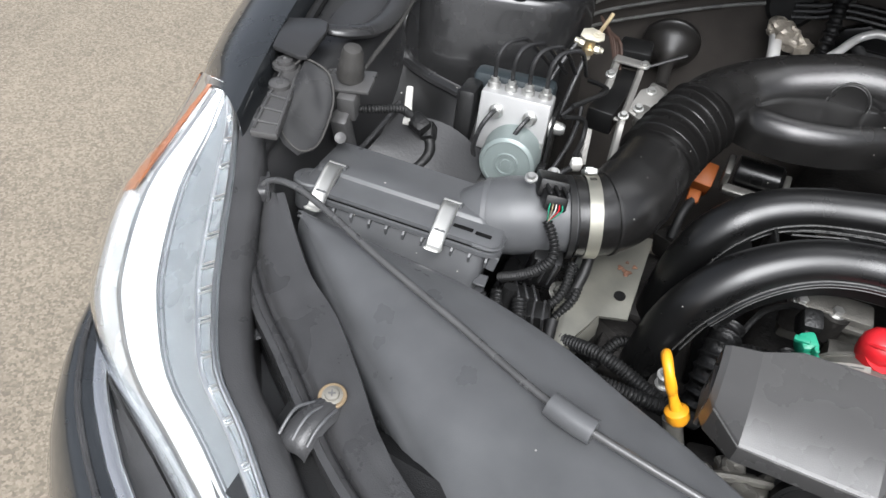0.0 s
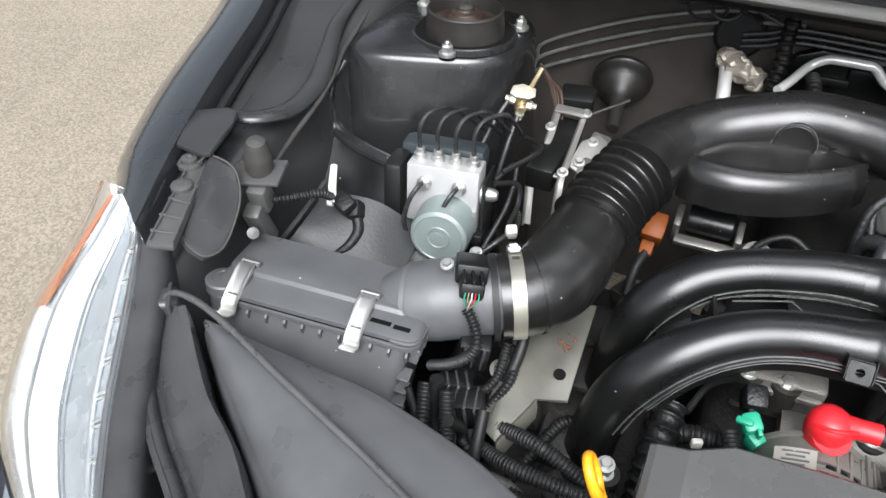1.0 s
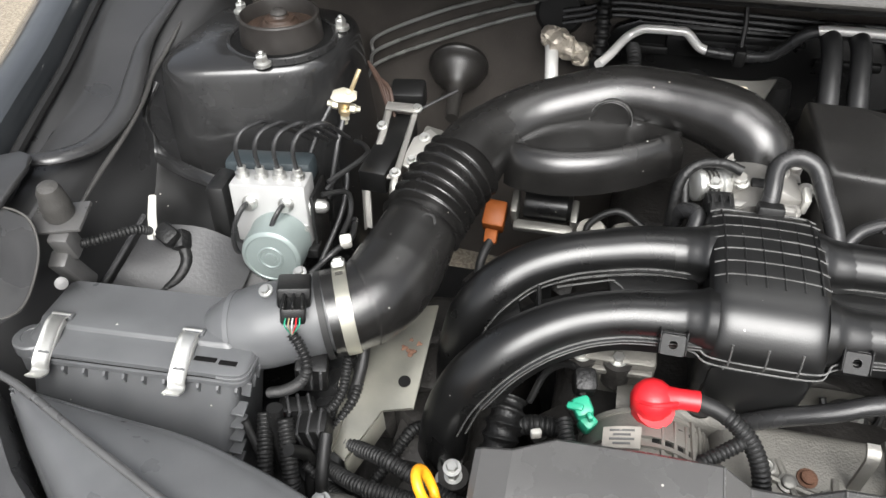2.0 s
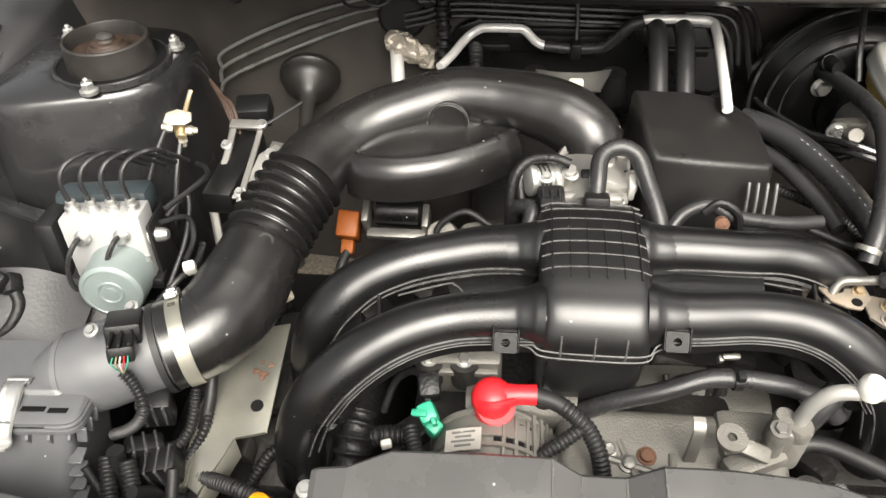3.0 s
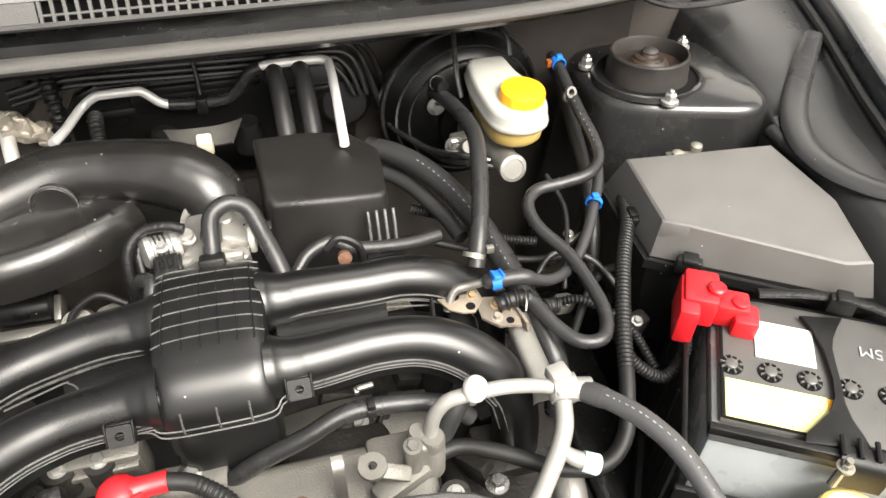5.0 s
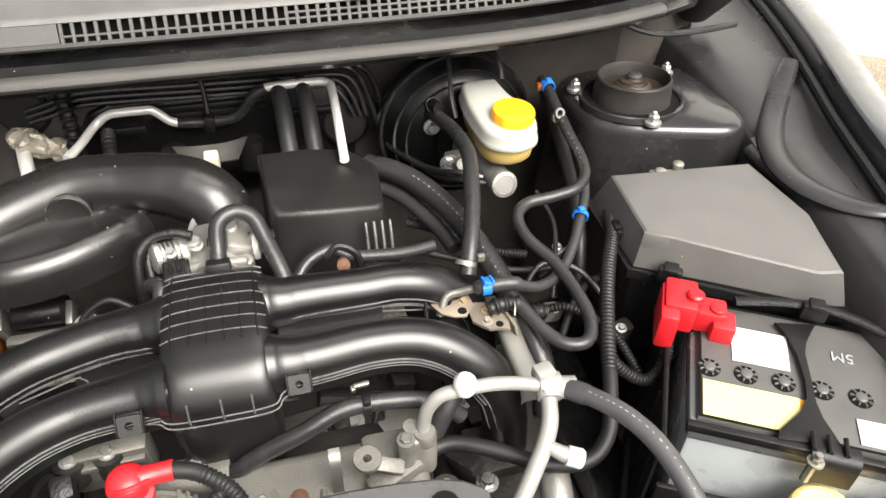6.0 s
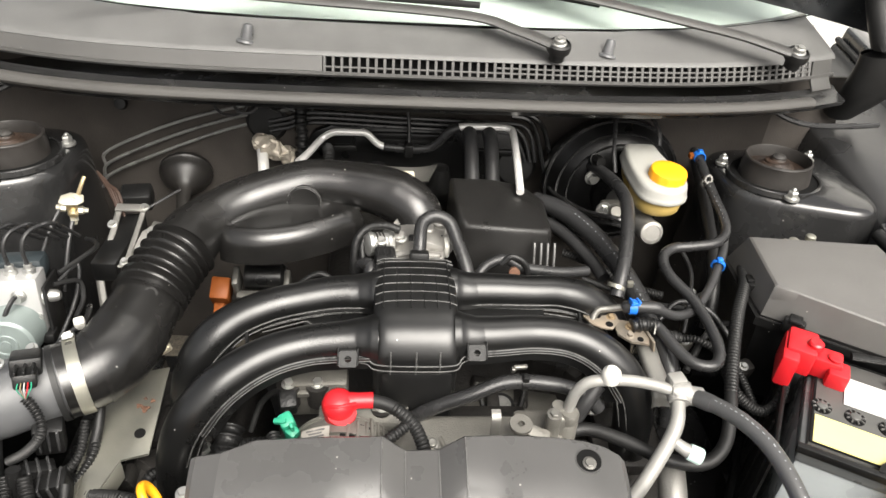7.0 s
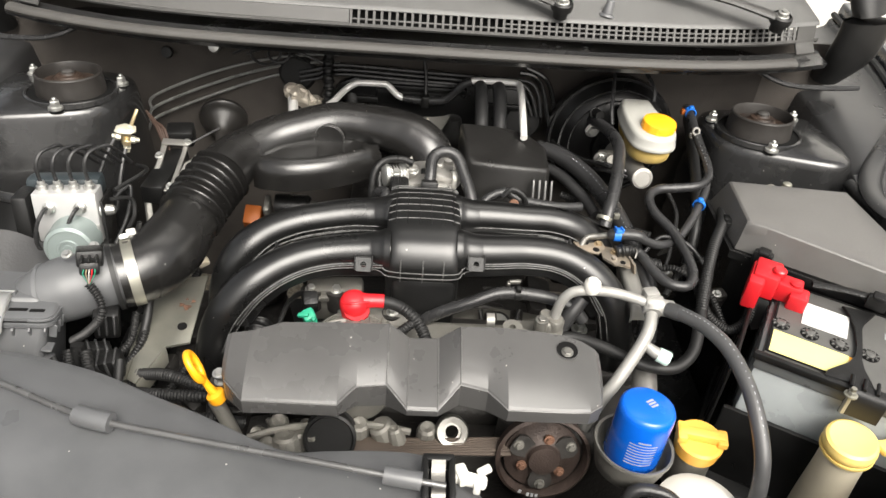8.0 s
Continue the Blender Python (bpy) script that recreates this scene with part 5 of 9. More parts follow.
for key, pts in RUNS.items():
    bm = B()
    tube(bm, pts, RAD, 24, 6, flat=1.0)
    run = part("runner", bm, M_GLOSS, mani)
    # moulded weld seams: two fine ridges on the front, one behind
    pth, at = spline(pts[1:9], 5)
    for ang in (-6, -30):
        line = []
        for i, p in enumerate(pth):
            d = (pth[min(i + 1, len(pth) - 1)] - pth[max(0, i - 1)]).normalized()
            sd = d.cross(Vector((0, 0, 1)))
            sd = sd.normalized() if sd.length > 0.05 else Vector((0, -1, 0))
            if sd.y > 0:
                sd = -sd
            upv = sd.cross(d).normalized()
            if upv.z < -0.01:
                upv = -upv
            w = value(RAD, at[i] + 1) + 0.0003
            line.append(p + sd * (w * math.cos(radians(ang))) + upv * (w * math.sin(radians(ang))))
        # seam drawn in the pale colour of a lit edge
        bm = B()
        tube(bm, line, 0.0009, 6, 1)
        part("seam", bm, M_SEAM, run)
# lower half shells that hang below the front seams
for key in ("ll", "lr"):
    pth, at = spline(RUNS[key][1:8], 5)
    rows = []
    for i, p in enumerate(pth):
        d = (pth[min(i + 1, len(pth) - 1)] - pth[max(0, i - 1)]).normalized()
        sd = d.cross(Vector((0, 0, 1))).normalized()
        if sd.y > 0:
            sd = -sd
        w = value(RAD, at[i] + 1)
        up = sd.cross(d).normalized()
        if up.z < 0:
            up = -up
        rows.append([p + sd * w * 0.97 - up * w * 0.1, p + sd * (w + 0.0035) - up * w * 0.14, p + sd * (w + 0.0035) - up * w * 0.3, p + sd * w * 0.99 - up * w * 0.42, p + sd * w * 0.97 - up * w * 1.0, p + sd * w * 0.7 - up * w * 1.25])
    bm = B()
    sheet(bm, rows, 0.002 if key == "ll" else -0.002, 1)
    sk = part("lower_shell", bm, M_GLOSS, mani)
    for k in (1, 2):
        bm = B()
        tube(bm, [r[k] for r in rows], 0.0007, 6, 1)
        part("seam", bm, M_SEAM, sk)
# webs between the runners, with their slots and fine raised edges
for sx, pa, pb in ((-1, RUNS["ul"], RUNS["ll"]), (1, RUNS["ur"], RUNS["lr"])):
    A_, B_ = spline(pa[1:8], 4)[0], spline(pb[1:8], 4)[0]
    end = 9 if sx < 0 else 11

    def web_at(i, f, dz=0.0):
        return A_[i].lerp(B_[i], f) + Vector((0, 0, dz - 0.012 - 0.003 * math.sin(f * math.pi)))

    bm = B()
    sheet(bm, [[web_at(i, f) for f in (0.2, 0.35, 0.5, 0.65, 0.8)] for i in range(0, end)], 0.004)
    wb = part("web", bm, M_GLOSS, mani)
    bm = B()
    sheet(bm, [[web_at(i, f) for f in (0.2, 0.35, 0.5, 0.65, 0.8)] for i in range(17, 22)], 0.004)
    part("web", bm, M_GLOSS, mani)
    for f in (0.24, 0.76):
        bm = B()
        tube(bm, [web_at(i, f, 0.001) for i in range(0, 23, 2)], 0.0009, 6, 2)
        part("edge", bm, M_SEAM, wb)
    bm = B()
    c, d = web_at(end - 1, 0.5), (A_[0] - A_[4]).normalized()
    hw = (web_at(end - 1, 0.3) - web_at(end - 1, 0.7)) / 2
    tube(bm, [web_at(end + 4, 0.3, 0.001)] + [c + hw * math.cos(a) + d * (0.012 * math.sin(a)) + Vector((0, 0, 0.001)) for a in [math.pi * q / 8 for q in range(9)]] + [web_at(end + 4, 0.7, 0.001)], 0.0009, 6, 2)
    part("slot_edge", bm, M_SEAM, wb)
    # black sheet below the slot, coloured as its unlit depth
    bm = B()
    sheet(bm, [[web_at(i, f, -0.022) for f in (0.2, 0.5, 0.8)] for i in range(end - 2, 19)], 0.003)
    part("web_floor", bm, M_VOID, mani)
    for i in (15,):
        bm = B()
        box(bm, (0.0035, 0.036, 0.024), A_[i].lerp(B_[i], 0.52) + Vector((0, 0, -0.014)), (0, 0, 10 * -sx), bevel=0.001, seg=1)
        part("web_rib", bm, M_GLOSS, mani)
# plenum: ribbed roof, smooth curved front
PX0, PX1 = -0.042, 0.054
PROF = [(-0.238, 0.86), (-0.243, 0.888), (-0.252, 0.903), (-0.27, 0.911), (-0.3, 0.914), (-0.33, 0.9145), (-0.352, 0.9135), (-0.372, 0.9105), (-0.389, 0.902), (-0.4, 0.888), (-0.4045, 0.876), (-0.4045, 0.866), (-0.398, 0.86), (-0.397, 0.825)]
bm = B()
rows = []
for f in (0, 0.015, 0.04, 0.08, 0.14, 0.25, 0.5, 0.75, 0.86, 0.92, 0.96, 0.985, 1.0):
    e = abs(f - 0.5) * 2
    k = 0.006 * e ** 8 + 0.008 * e ** 40
    rows.append([(PX0 + (PX1 - PX0) * f, y + k * (1.0 if y < -0.33 else -0.6) * (0.3 if z > 0.905 else 1.0), z - k) for y, z in PROF])
sheet(bm, rows, -0.004, 2)
pl = part("plenum", bm, M_GLOSS, mani, "box-shaped plenum with a grid of ribs")
bm = B()
box(bm, (0.094, 0.152, 0.1), (0.006, -0.319, 0.84), bevel=0.012, seg=3)
box(bm, (0.085, 0.05, 0.13), (0.008, -0.376, 0.79), bevel=0.01)
part("plenum_base", bm, M_GLOSS, mani)
for key, pts in RUNS.items():
    sx = 1 if pts[1][0] > 0 else -1
    x0 = PX1 if sx > 0 else PX0
    bm = B()
    tube(bm, [(x0 - sx * 0.006, pts[1][1], pts[1][2]), (x0 + sx * 0.002, pts[1][1], pts[1][2]), (x0 + sx * 0.008, pts[1][1], pts[1][2]), (x0 + sx * 0.018, pts[1][1], pts[1][2] - 0.0005), (x0 + sx * 0.03, pts[2][1], pts[2][2])], [0.0295, 0.028, 0.0255, 0.0238, 0.0225], 26, 4)
    part("runner_root", bm, M_GLOSS, pl)


def roof(y):
    return float(np.interp(-y, [-p[0] for p in PROF], [p[1] for p in PROF]))


# ribs across the roof, pale to show as catching light
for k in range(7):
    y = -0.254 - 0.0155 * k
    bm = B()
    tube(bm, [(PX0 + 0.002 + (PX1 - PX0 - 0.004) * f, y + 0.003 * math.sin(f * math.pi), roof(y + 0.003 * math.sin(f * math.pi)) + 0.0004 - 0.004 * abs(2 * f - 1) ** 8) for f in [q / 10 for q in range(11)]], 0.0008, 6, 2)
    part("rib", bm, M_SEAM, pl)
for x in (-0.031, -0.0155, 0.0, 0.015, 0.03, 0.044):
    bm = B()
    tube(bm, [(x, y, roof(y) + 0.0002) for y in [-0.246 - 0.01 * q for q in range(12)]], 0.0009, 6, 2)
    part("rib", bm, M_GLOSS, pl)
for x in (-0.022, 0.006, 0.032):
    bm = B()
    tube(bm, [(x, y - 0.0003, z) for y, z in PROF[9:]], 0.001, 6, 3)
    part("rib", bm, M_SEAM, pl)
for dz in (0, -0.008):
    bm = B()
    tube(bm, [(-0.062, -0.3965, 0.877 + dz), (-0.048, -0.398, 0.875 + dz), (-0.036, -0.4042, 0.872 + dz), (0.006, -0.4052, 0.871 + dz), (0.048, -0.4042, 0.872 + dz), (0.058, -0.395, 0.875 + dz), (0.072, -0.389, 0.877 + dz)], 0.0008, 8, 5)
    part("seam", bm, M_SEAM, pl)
for at in ((-0.068, -0.404, 0.882), (0.073, -0.393, 0.882)):
    q = Vector(at)
    R = (52, 0, 0)
    M = pose(q.x, q.y - 0.001, q.z, *R)
    bm = B()
    hole = [(0.0036 * math.cos(2 * math.pi * k / 16), 0.0036 * math.sin(2 * math.pi * k / 16)) for k in range(16)]
    rim = []
    for c, d in hole:
        k = 1 / max(abs(c) / 0.0105, abs(d) / 0.009)
        rim.append((c * k * 0.97, d * k * 0.97))
    up = [[bm.verts.new(M @ Vector((*p, z))) for p in ps] for ps, z in ((hole, -0.002), (hole, 0.002), (rim, 0.002), (rim, -0.002), (hole, -0.002))]
    skin(bm, up, caps=False)
    lug = part("mounting_lug", bm, M_PLASTIC, mani)
    for dx in (-0.0105, 0.0105):
        bm = B()
        box(bm, (0.002, 0.02, 0.008), M @ Vector((dx, 0.002, -0.001)), R, bevel=0.0008, seg=1)
        part("lug_wall", bm, M_PLASTIC, lug)
    bm = B()
    box(bm, (0.023, 0.002, 0.006), M @ Vector((0, 0.0095, -0.003)), R, bevel=0.0008, seg=1)
    part("lug_wall", bm, M_PLASTIC, lug)

# ---- throttle body, sensors and its hoses ----
thr = thing("throttle_body", (0.01, -0.2, 0.84), "cast aluminium throttle body between duct and manifold", "throttle body")
bm = B()
tube(bm, [(0.01, -0.145, 0.856), (0.01, -0.17, 0.86), (0.008, -0.2, 0.862), (0.006, -0.24, 0.864)], [0.036, 0.034, 0.034, 0.036], 26, 4)
box(bm, (0.062, 0.014, 0.05), (0.01, -0.23, 0.872), bevel=0.006)
box(bm, (0.03, 0.05, 0.03), (0.03, -0.195, 0.888), (0, 20, 0), bevel=0.006)
part("housing", bm, M_ALU, thr)
bm = B()
ring(bm, (0.011, -0.152, 0.858), (0, 1, -0.1), 0.036, 0.01, 0.0015, 32)
part("clamp_band", bm, M_STEEL, thr)
TM = aim((-0.022, -0.196, 0.888), (-1, -0.35, 0.12))
bm = B()
lathe(bm, [(0, 0), (0.015, 0), (0.0165, 0.002), (0.0165, 0.008), (0.0145, 0.01), (0.0145, 0.026), (0.0165, 0.028), (0.0165, 0.033), (0.012, 0.036), (0, 0.036)], 24, TM)
mot = part("motor", bm, M_STEEL, thr, "bright throttle motor can")
for z in (0.013, 0.0175, 0.022):
    bm = B()
    lathe(bm, [(0.0146, z), (0.0153, z), (0.0153, z + 0.002), (0.0146, z + 0.002)], 24, TM, caps=False)
    part("cooling_ring", bm, M_DARKCAST, mot)
bm = B()
ring(bm, (0.016, -0.155, 0.868), (0, 1, -0.35), 0.034, 0.008, 0.006, 32)
part("flange_ring", bm, M_ALU, thr, "pale cast flange")
for x, y, z, h in ((-0.012, -0.2, 0.893, 0.02), (0.026, -0.188, 0.9, 0.016), (0.05, -0.2, 0.888, 0.02), (0.038, -0.225, 0.885, 0.014)):
    bm = B()
    lathe(bm, [(0, 0), (0.008, 0), (0.0078, h), (0.006, h + 0.002), (0, h + 0.002)], 16, pose(x, y, z - 0.008, 10, 0, 0))
    part("boss", bm, M_ALU, thr)
bm = B()
tube(bm, [(-0.012, -0.205, 0.913), (-0.03, -0.2, 0.916), (-0.052, -0.2, 0.912), (-0.066, -0.21, 0.9), (-0.07, -0.222, 0.875), (-0.07, -0.23, 0.84)], 0.0052, 10, 6)
part("cable", bm, M_LOOM, thr, "black taped motor cable")
bm = B()
box(bm, (0.026, 0.022, 0.024), (-0.03, -0.232, 0.888), (10, 0, 5), bevel=0.003)
box(bm, (0.022, 0.014, 0.012), (-0.03, -0.247, 0.896), (10, 0, 5), bevel=0.002)
for q in (-0.008, 0, 0.008):
    box(bm, (0.003, 0.016, 0.003), (-0.03 + q, -0.24, 0.902), (10, 0, 5), bevel=0.0006, seg=1)
part("connector", bm, M_PLASTIC, thr, "black ribbed connector")
for at in ((-0.01, -0.206, 0.9), (0.044, -0.212, 0.89), (-0.035, -0.212, 0.9)):
    bm = B()
    bolt(bm, at, (0, -0.2, 1), 0.0048, 0.006)
    part("bolt", bm, M_STEEL, thr)
bm = B()
tube(bm, [(-0.05, -0.255, 0.872), (-0.048, -0.24, 0.882), (-0.062, -0.225, 0.87), (-0.066, -0.22, 0.84)], 0.0085, 12, 5)
part("hose", bm, M_HOSE, thr)
bm = B()
tube(bm, [(-0.03, -0.2, 0.898), (-0.05, -0.19, 0.9), (-0.06, -0.2, 0.888), (-0.058, -0.22, 0.87)], 0.005, 10, 5)
part("hose", bm, M_LOOM, thr)
bm = B()
tube(bm, [(0.012, -0.245, 0.895), (0.013, -0.232, 0.912), (0.016, -0.21, 0.927), (0.032, -0.2, 0.932), (0.05, -0.205, 0.927), (0.06, -0.225, 0.912), (0.07, -0.25, 0.895), (0.075, -0.265, 0.88)], 0.0085, 14, 6)
part("breather_hose", bm, M_HOSE, thr)
bm = B()
box(bm, (0.024, 0.016, 0.018), (0.012, -0.25, 0.903), (-15, 0, 0), bevel=0.003)
part("hose_end", bm, M_PLASTIC, thr)

# ---- black resonator box beside the throttle ----
rb = thing("resonator_box", (0.13, -0.13, 0.8), "matt black plastic resonator box with a sharp front edge", "resonator box")
bm = B()
top = [(0.062, -0.062, 0.905), (0.12, -0.05, 0.897), (0.17, -0.042, 0.884), (0.205, -0.06, 0.868), (0.192, -0.176, 0.896), (0.185, -0.184, 0.897), (0.075, -0.183, 0.903), (0.068, -0.17, 0.906)]
low = [(0.058, -0.055, 0.78), (0.12, -0.042, 0.78), (0.172, -0.035, 0.78), (0.212, -0.055, 0.78), (0.2, -0.19, 0.78), (0.195, -0.205, 0.78), (0.075, -0.22, 0.78), (0.064, -0.21, 0.78)]
mid = [tuple(a * 0.78 + b * 0.22 for a, b in zip(p, q)) for p, q in zip(top, low)]
c = sum((Vector(p) for p in top), Vector()) / len(top)
shrunk = [[bm.verts.new(Vector(p).lerp(c, k) + Vector((0, 0, dz))) for p in top] for k, dz in ((-0.012, -0.006), (0.0, -0.001), (0.018, 0.0025), (0.05, 0.004), (0.1, 0.0045))]
skin(bm, [[bm.verts.new(p) for p in low], [bm.verts.new(p) for p in mid]] + shrunk)
part("chamber", bm, M_RBOX, rb, angle=62)
for k in range(4):
    x = 0.168 + k * 0.009
    bm = B()
    tube(bm, [(x, -0.192, 0.888), (x, -0.2, 0.875), (x, -0.21, 0.852)], 0.0018, 6, 3)
    part("rib", bm, M_SEAM, rb)
bm = B()
box(bm, (0.04, 0.02, 0.006), (0.18, -0.216, 0.85), bevel=0.002)
part("foot", bm, M_PLASTIC, rb)
bm = B()
tube(bm, [(0.085, -0.25, 0.872), (0.1, -0.235, 0.882), (0.125, -0.225, 0.885), (0.15, -0.23, 0.875), (0.2, -0.225, 0.865), (0.24, -0.215, 0.86)], 0.007, 12, 5)
part("hose", bm, M_HOSE, rb)
bm = B()
lathe(bm, [(0.007, 0), (0.007, 0.006), (0, 0.007)], 16, aim((0.135, -0.24, 0.876), (0, -1, 0.4)))
part("plug", bm, M_RUST, rb, "copper coloured plug")
bm = B()
tube(bm, [(0.118, -0.236, 0.884), (0.132, -0.232, 0.894), (0.15, -0.236, 0.884), (0.155, -0.242, 0.86)], 0.004, 8, 4)
part("clip", bm, M_PLASTIC, rb)

# ---- brake hydraulic unit ----
absu = thing("brake_hydraulic_unit", (-0.48, -0.28, 0.72), "milled aluminium brake hydraulic block with grey pump motor and steel pipes", "brake unit")
R_ = (-10, 0, 7)
AM = pose(-0.4875, -0.2632, 0.829, *R_)
bm = B()
box(bm, (0.083, 0.036, 0.085), AM.translation, R_, bevel=0.0025)
part("block", bm, M_MILLED, absu, "pale milled aluminium block")
bm = B()
lathe(bm, [(0.0, 0.0), (0.034, 0.0), (0.0345, 0.003), (0.0335, 0.005), (0.0335, 0.031), (0.032, 0.037), (0.029, 0.0392), (0.0275, 0.0396), (0.0265, 0.0388), (0.0145, 0.039), (0.0135, 0.0402), (0.0115, 0.0402), (0.0105, 0.0388), (0.0065, 0.0388), (0.006, 0.04), (0, 0.04)], 44, AM @ pose(0.008, -0.018, -0.023, 90, 0, 0))
part("pump_motor", bm, M_MOTOR, absu, "grey green round pump motor")
bm = B()
box(bm, (0.022, 0.05, 0.085), AM @ Vector((-0.058, 0.004, -0.004)), R_, bevel=0.006)
for k in range(4):
    box(bm, (0.03, 0.056, 0.005), AM @ Vector((-0.058, 0.0, -0.045 - k * 0.007)), R_, bevel=0.002, seg=1)
part("connector", bm, M_PLASTIC, absu, "black multi-pin connector")
bm = B()
box(bm, (0.1, 0.034, 0.03), AM @ Vector((-0.012, 0.038, 0.034)), R_, bevel=0.008)
part("rubber_cover", bm, M_BLUEGREY, absu, "blue grey rubber cover")
for k in range(4):
    u = -0.031 + k * 0.0205
    bm = B()
    lathe(bm, [(0.0, 0), (0.0075, 0), (0.0075, 0.006), (0.005, 0.007), (0.005, 0.012), (0.0035, 0.013), (0, 0.013)], 12, AM @ pose(u, 0.0, 0.0425))
    part("union", bm, M_STEEL, absu)
    bm = B()
    p0 = AM @ Vector((u, 0.0, 0.05))
    end = Vector((-0.47 + k * 0.012, -0.17 + k * 0.004, 0.86))
    tube(bm, [p0, p0 + Vector((0, 0, 0.028)), p0 + Vector((0.004, 0.01, 0.042)), p0 + Vector((0.014, 0.026, 0.044)), p0 + Vector((0.024, 0.042, 0.036)), end], 0.0026, 8, 6)
    part("brake_pipe", bm, M_HOSE, absu, "dark steel brake pipe")
for u in (-0.02, 0.02):
    bm = B()
    p0 = AM @ Vector((u, -0.018, 0.022))
    lathe(bm, [(0.0, 0), (0.0085, 0), (0.0085, 0.005), (0.006, 0.007), (0.0055, 0.012), (0, 0.012)], 12, AM @ pose(u, -0.017, 0.022, 90, 0, 0))
    part("union", bm, M_STEEL, absu)
    bm = B()
    tube(bm, [p0, p0 + Vector((0.0, -0.016, 0.006)), p0 + Vector((-0.008, -0.03, -0.012)), p0 + Vector((-0.01, -0.034, -0.045)), p0 + Vector((0.01, -0.02, -0.085)), p0 + Vector((0.05, 0.0, -0.1))], 0.0028, 8, 6)
    part("brake_pipe", bm, M_HOSE, absu, "dark steel brake pipe")
bm = B()
lathe(bm, [(0.0, 0), (0.012, 0), (0.012, 0.005), (0.008, 0.006), (0.0075, 0.014), (0.005, 0.018), (0, 0.018)], 16, AM @ pose(0.043, -0.004, 0.012, 0, 90, 0))
part("side_bolt", bm, M_STEEL, absu)
bm = B()
box(bm, (0.004, 0.05, 0.1), AM @ Vector((0.047, 0.008, -0.02)), R_, bevel=0.001)
box(bm, (0.014, 0.02, 0.012), AM @ Vector((0.044, -0.018, -0.036)), R_, bevel=0.002)
part("bracket", bm, M_PLASTIC, absu)
for q in ((0.036, -0.0185, -0.01), (0.036, -0.0185, -0.03)):
    bm = B()
    bolt(bm, AM @ Vector(q), AM.to_3x3() @ Vector((0, -1, 0)), 0.004, 0.004)
    part("screw", bm, M_STEEL, absu)

# brass proportioning valve and its pipes
val = thing("brake_pipe_union", (-0.44, -0.14, 0.88), "brass and zinc brake pipe union on the strut tower", "pipe union")
VM = pose(-0.443, -0.137, 0.891, 14, 8, 12)
bm = B()
box(bm, (0.013, 0.012, 0.026), VM.translation, (14, 8, 12), bevel=0.003)
lathe(bm, [(0, 0), (0.006, 0), (0.006, 0.005), (0.0042, 0.0065), (0, 0.0065)], 12, VM @ pose(0.002, -0.006, -0.003, 90, 0, 0))
part("body", bm, M_BRASS, val)
bm = B()
prism(bm, [(-0.015, -0.006), (-0.008, -0.01), (0.008, -0.009), (0.015, -0.003), (0.014, 0.009), (-0.002, 0.013), (-0.013, 0.007)], 0.0125, 0.0152, VM, 0.001)
bolt(bm, VM @ Vector((0.005, 0.003, 0.0152)), VM.to_3x3() @ Vector((0, 0, 1)), 0.004, 0.004)
part("plate", bm, M_FOILPLATE, val, "cream zinc plated tab")
for q, w in (((-0.007, -0.002, 0.001), (-1, 0, 0.1)), ((0.007, -0.002, -0.003), (1, 0, 0)), ((0.001, -0.004, -0.012), (0.1, -0.5, -1))):
    bm = B()
    lathe(bm, [(0, 0), (0.0056, 0), (0.0056, 0.006), (0.004, 0.0075), (0.0032, 0.012), (0, 0.012)], 6, aim(VM @ Vector(q), VM.to_3x3() @ Vector(w)))
    part("union_nut", bm, M_FOILPLATE, val, "zinc plated union nut")
bm = B()
tube(bm, [VM @ Vector((0.006, 0.006, 0.012)), VM @ Vector((0.012, 0.016, 0.028)), VM @ Vector((0.015, 0.024, 0.034))], 0.0026, 8, 4)
part("pipe", bm, M_BRASS, val)
for k, (a, b, c_) in enumerate((((-0.456, -0.14, 0.893), (-0.466, -0.165, 0.872), (-0.478, -0.2, 0.835)), ((-0.443, -0.147, 0.876), (-0.446, -0.172, 0.85), (-0.452, -0.2, 0.8)))):
    bm = B()
    tube(bm, [a, b, c_], 0.003, 8, 5)
    part("pipe", bm, M_HOSE, val)
bm = B()
for k in range(12):
    a = k * 0.7
    tube(bm, [(-0.46 + 0.0015 * k, 0.0 - 0.002 * k, 0.865 - 0.001 * k), (-0.44 + 0.002 * k + 0.004 * math.cos(a), -0.025 - 0.002 * k, 0.855), (-0.418 + 0.0015 * k, -0.06 - 0.002 * k, 0.835 - 0.002 * k)], 0.0018, 6, 4)
single("cable_bundle", "rusty brown bundle of thin cables behind the strut tower", "cable", bm, M_OLDWIRE, (-0.42, -0.06, 0.83))

# ---- control module bracket ----
ecu = thing("module_bracket", (-0.39, -0.15, 0.72), "bright metal bracket carrying a black control module", "bracket")
for pts, w in (([(-0.415, -0.06, 0.846), (-0.414, -0.075, 0.841), (-0.41, -0.118, 0.836), (-0.413, -0.15, 0.826), (-0.4145, -0.174, 0.82), (-0.412, -0.182, 0.805), (-0.406, -0.205, 0.765)], 0.0052), ([(-0.381, -0.062, 0.845), (-0.38, -0.078, 0.84), (-0.377, -0.13, 0.836), (-0.3745, -0.182, 0.831), (-0.373, -0.196, 0.822), (-0.371, -0.21, 0.79)], 0.0045)):
    bm = B()
    sheet(bm, [[Vector(p) + Vector((dx, 0, -0.005 * (dx < -0.5 * w))) for dx in (-w, -0.4 * w, 0.4 * w, w)] for p in pts], 0.003, 3)
    part("arm", bm, M_ALU, ecu, "bright folded arm")
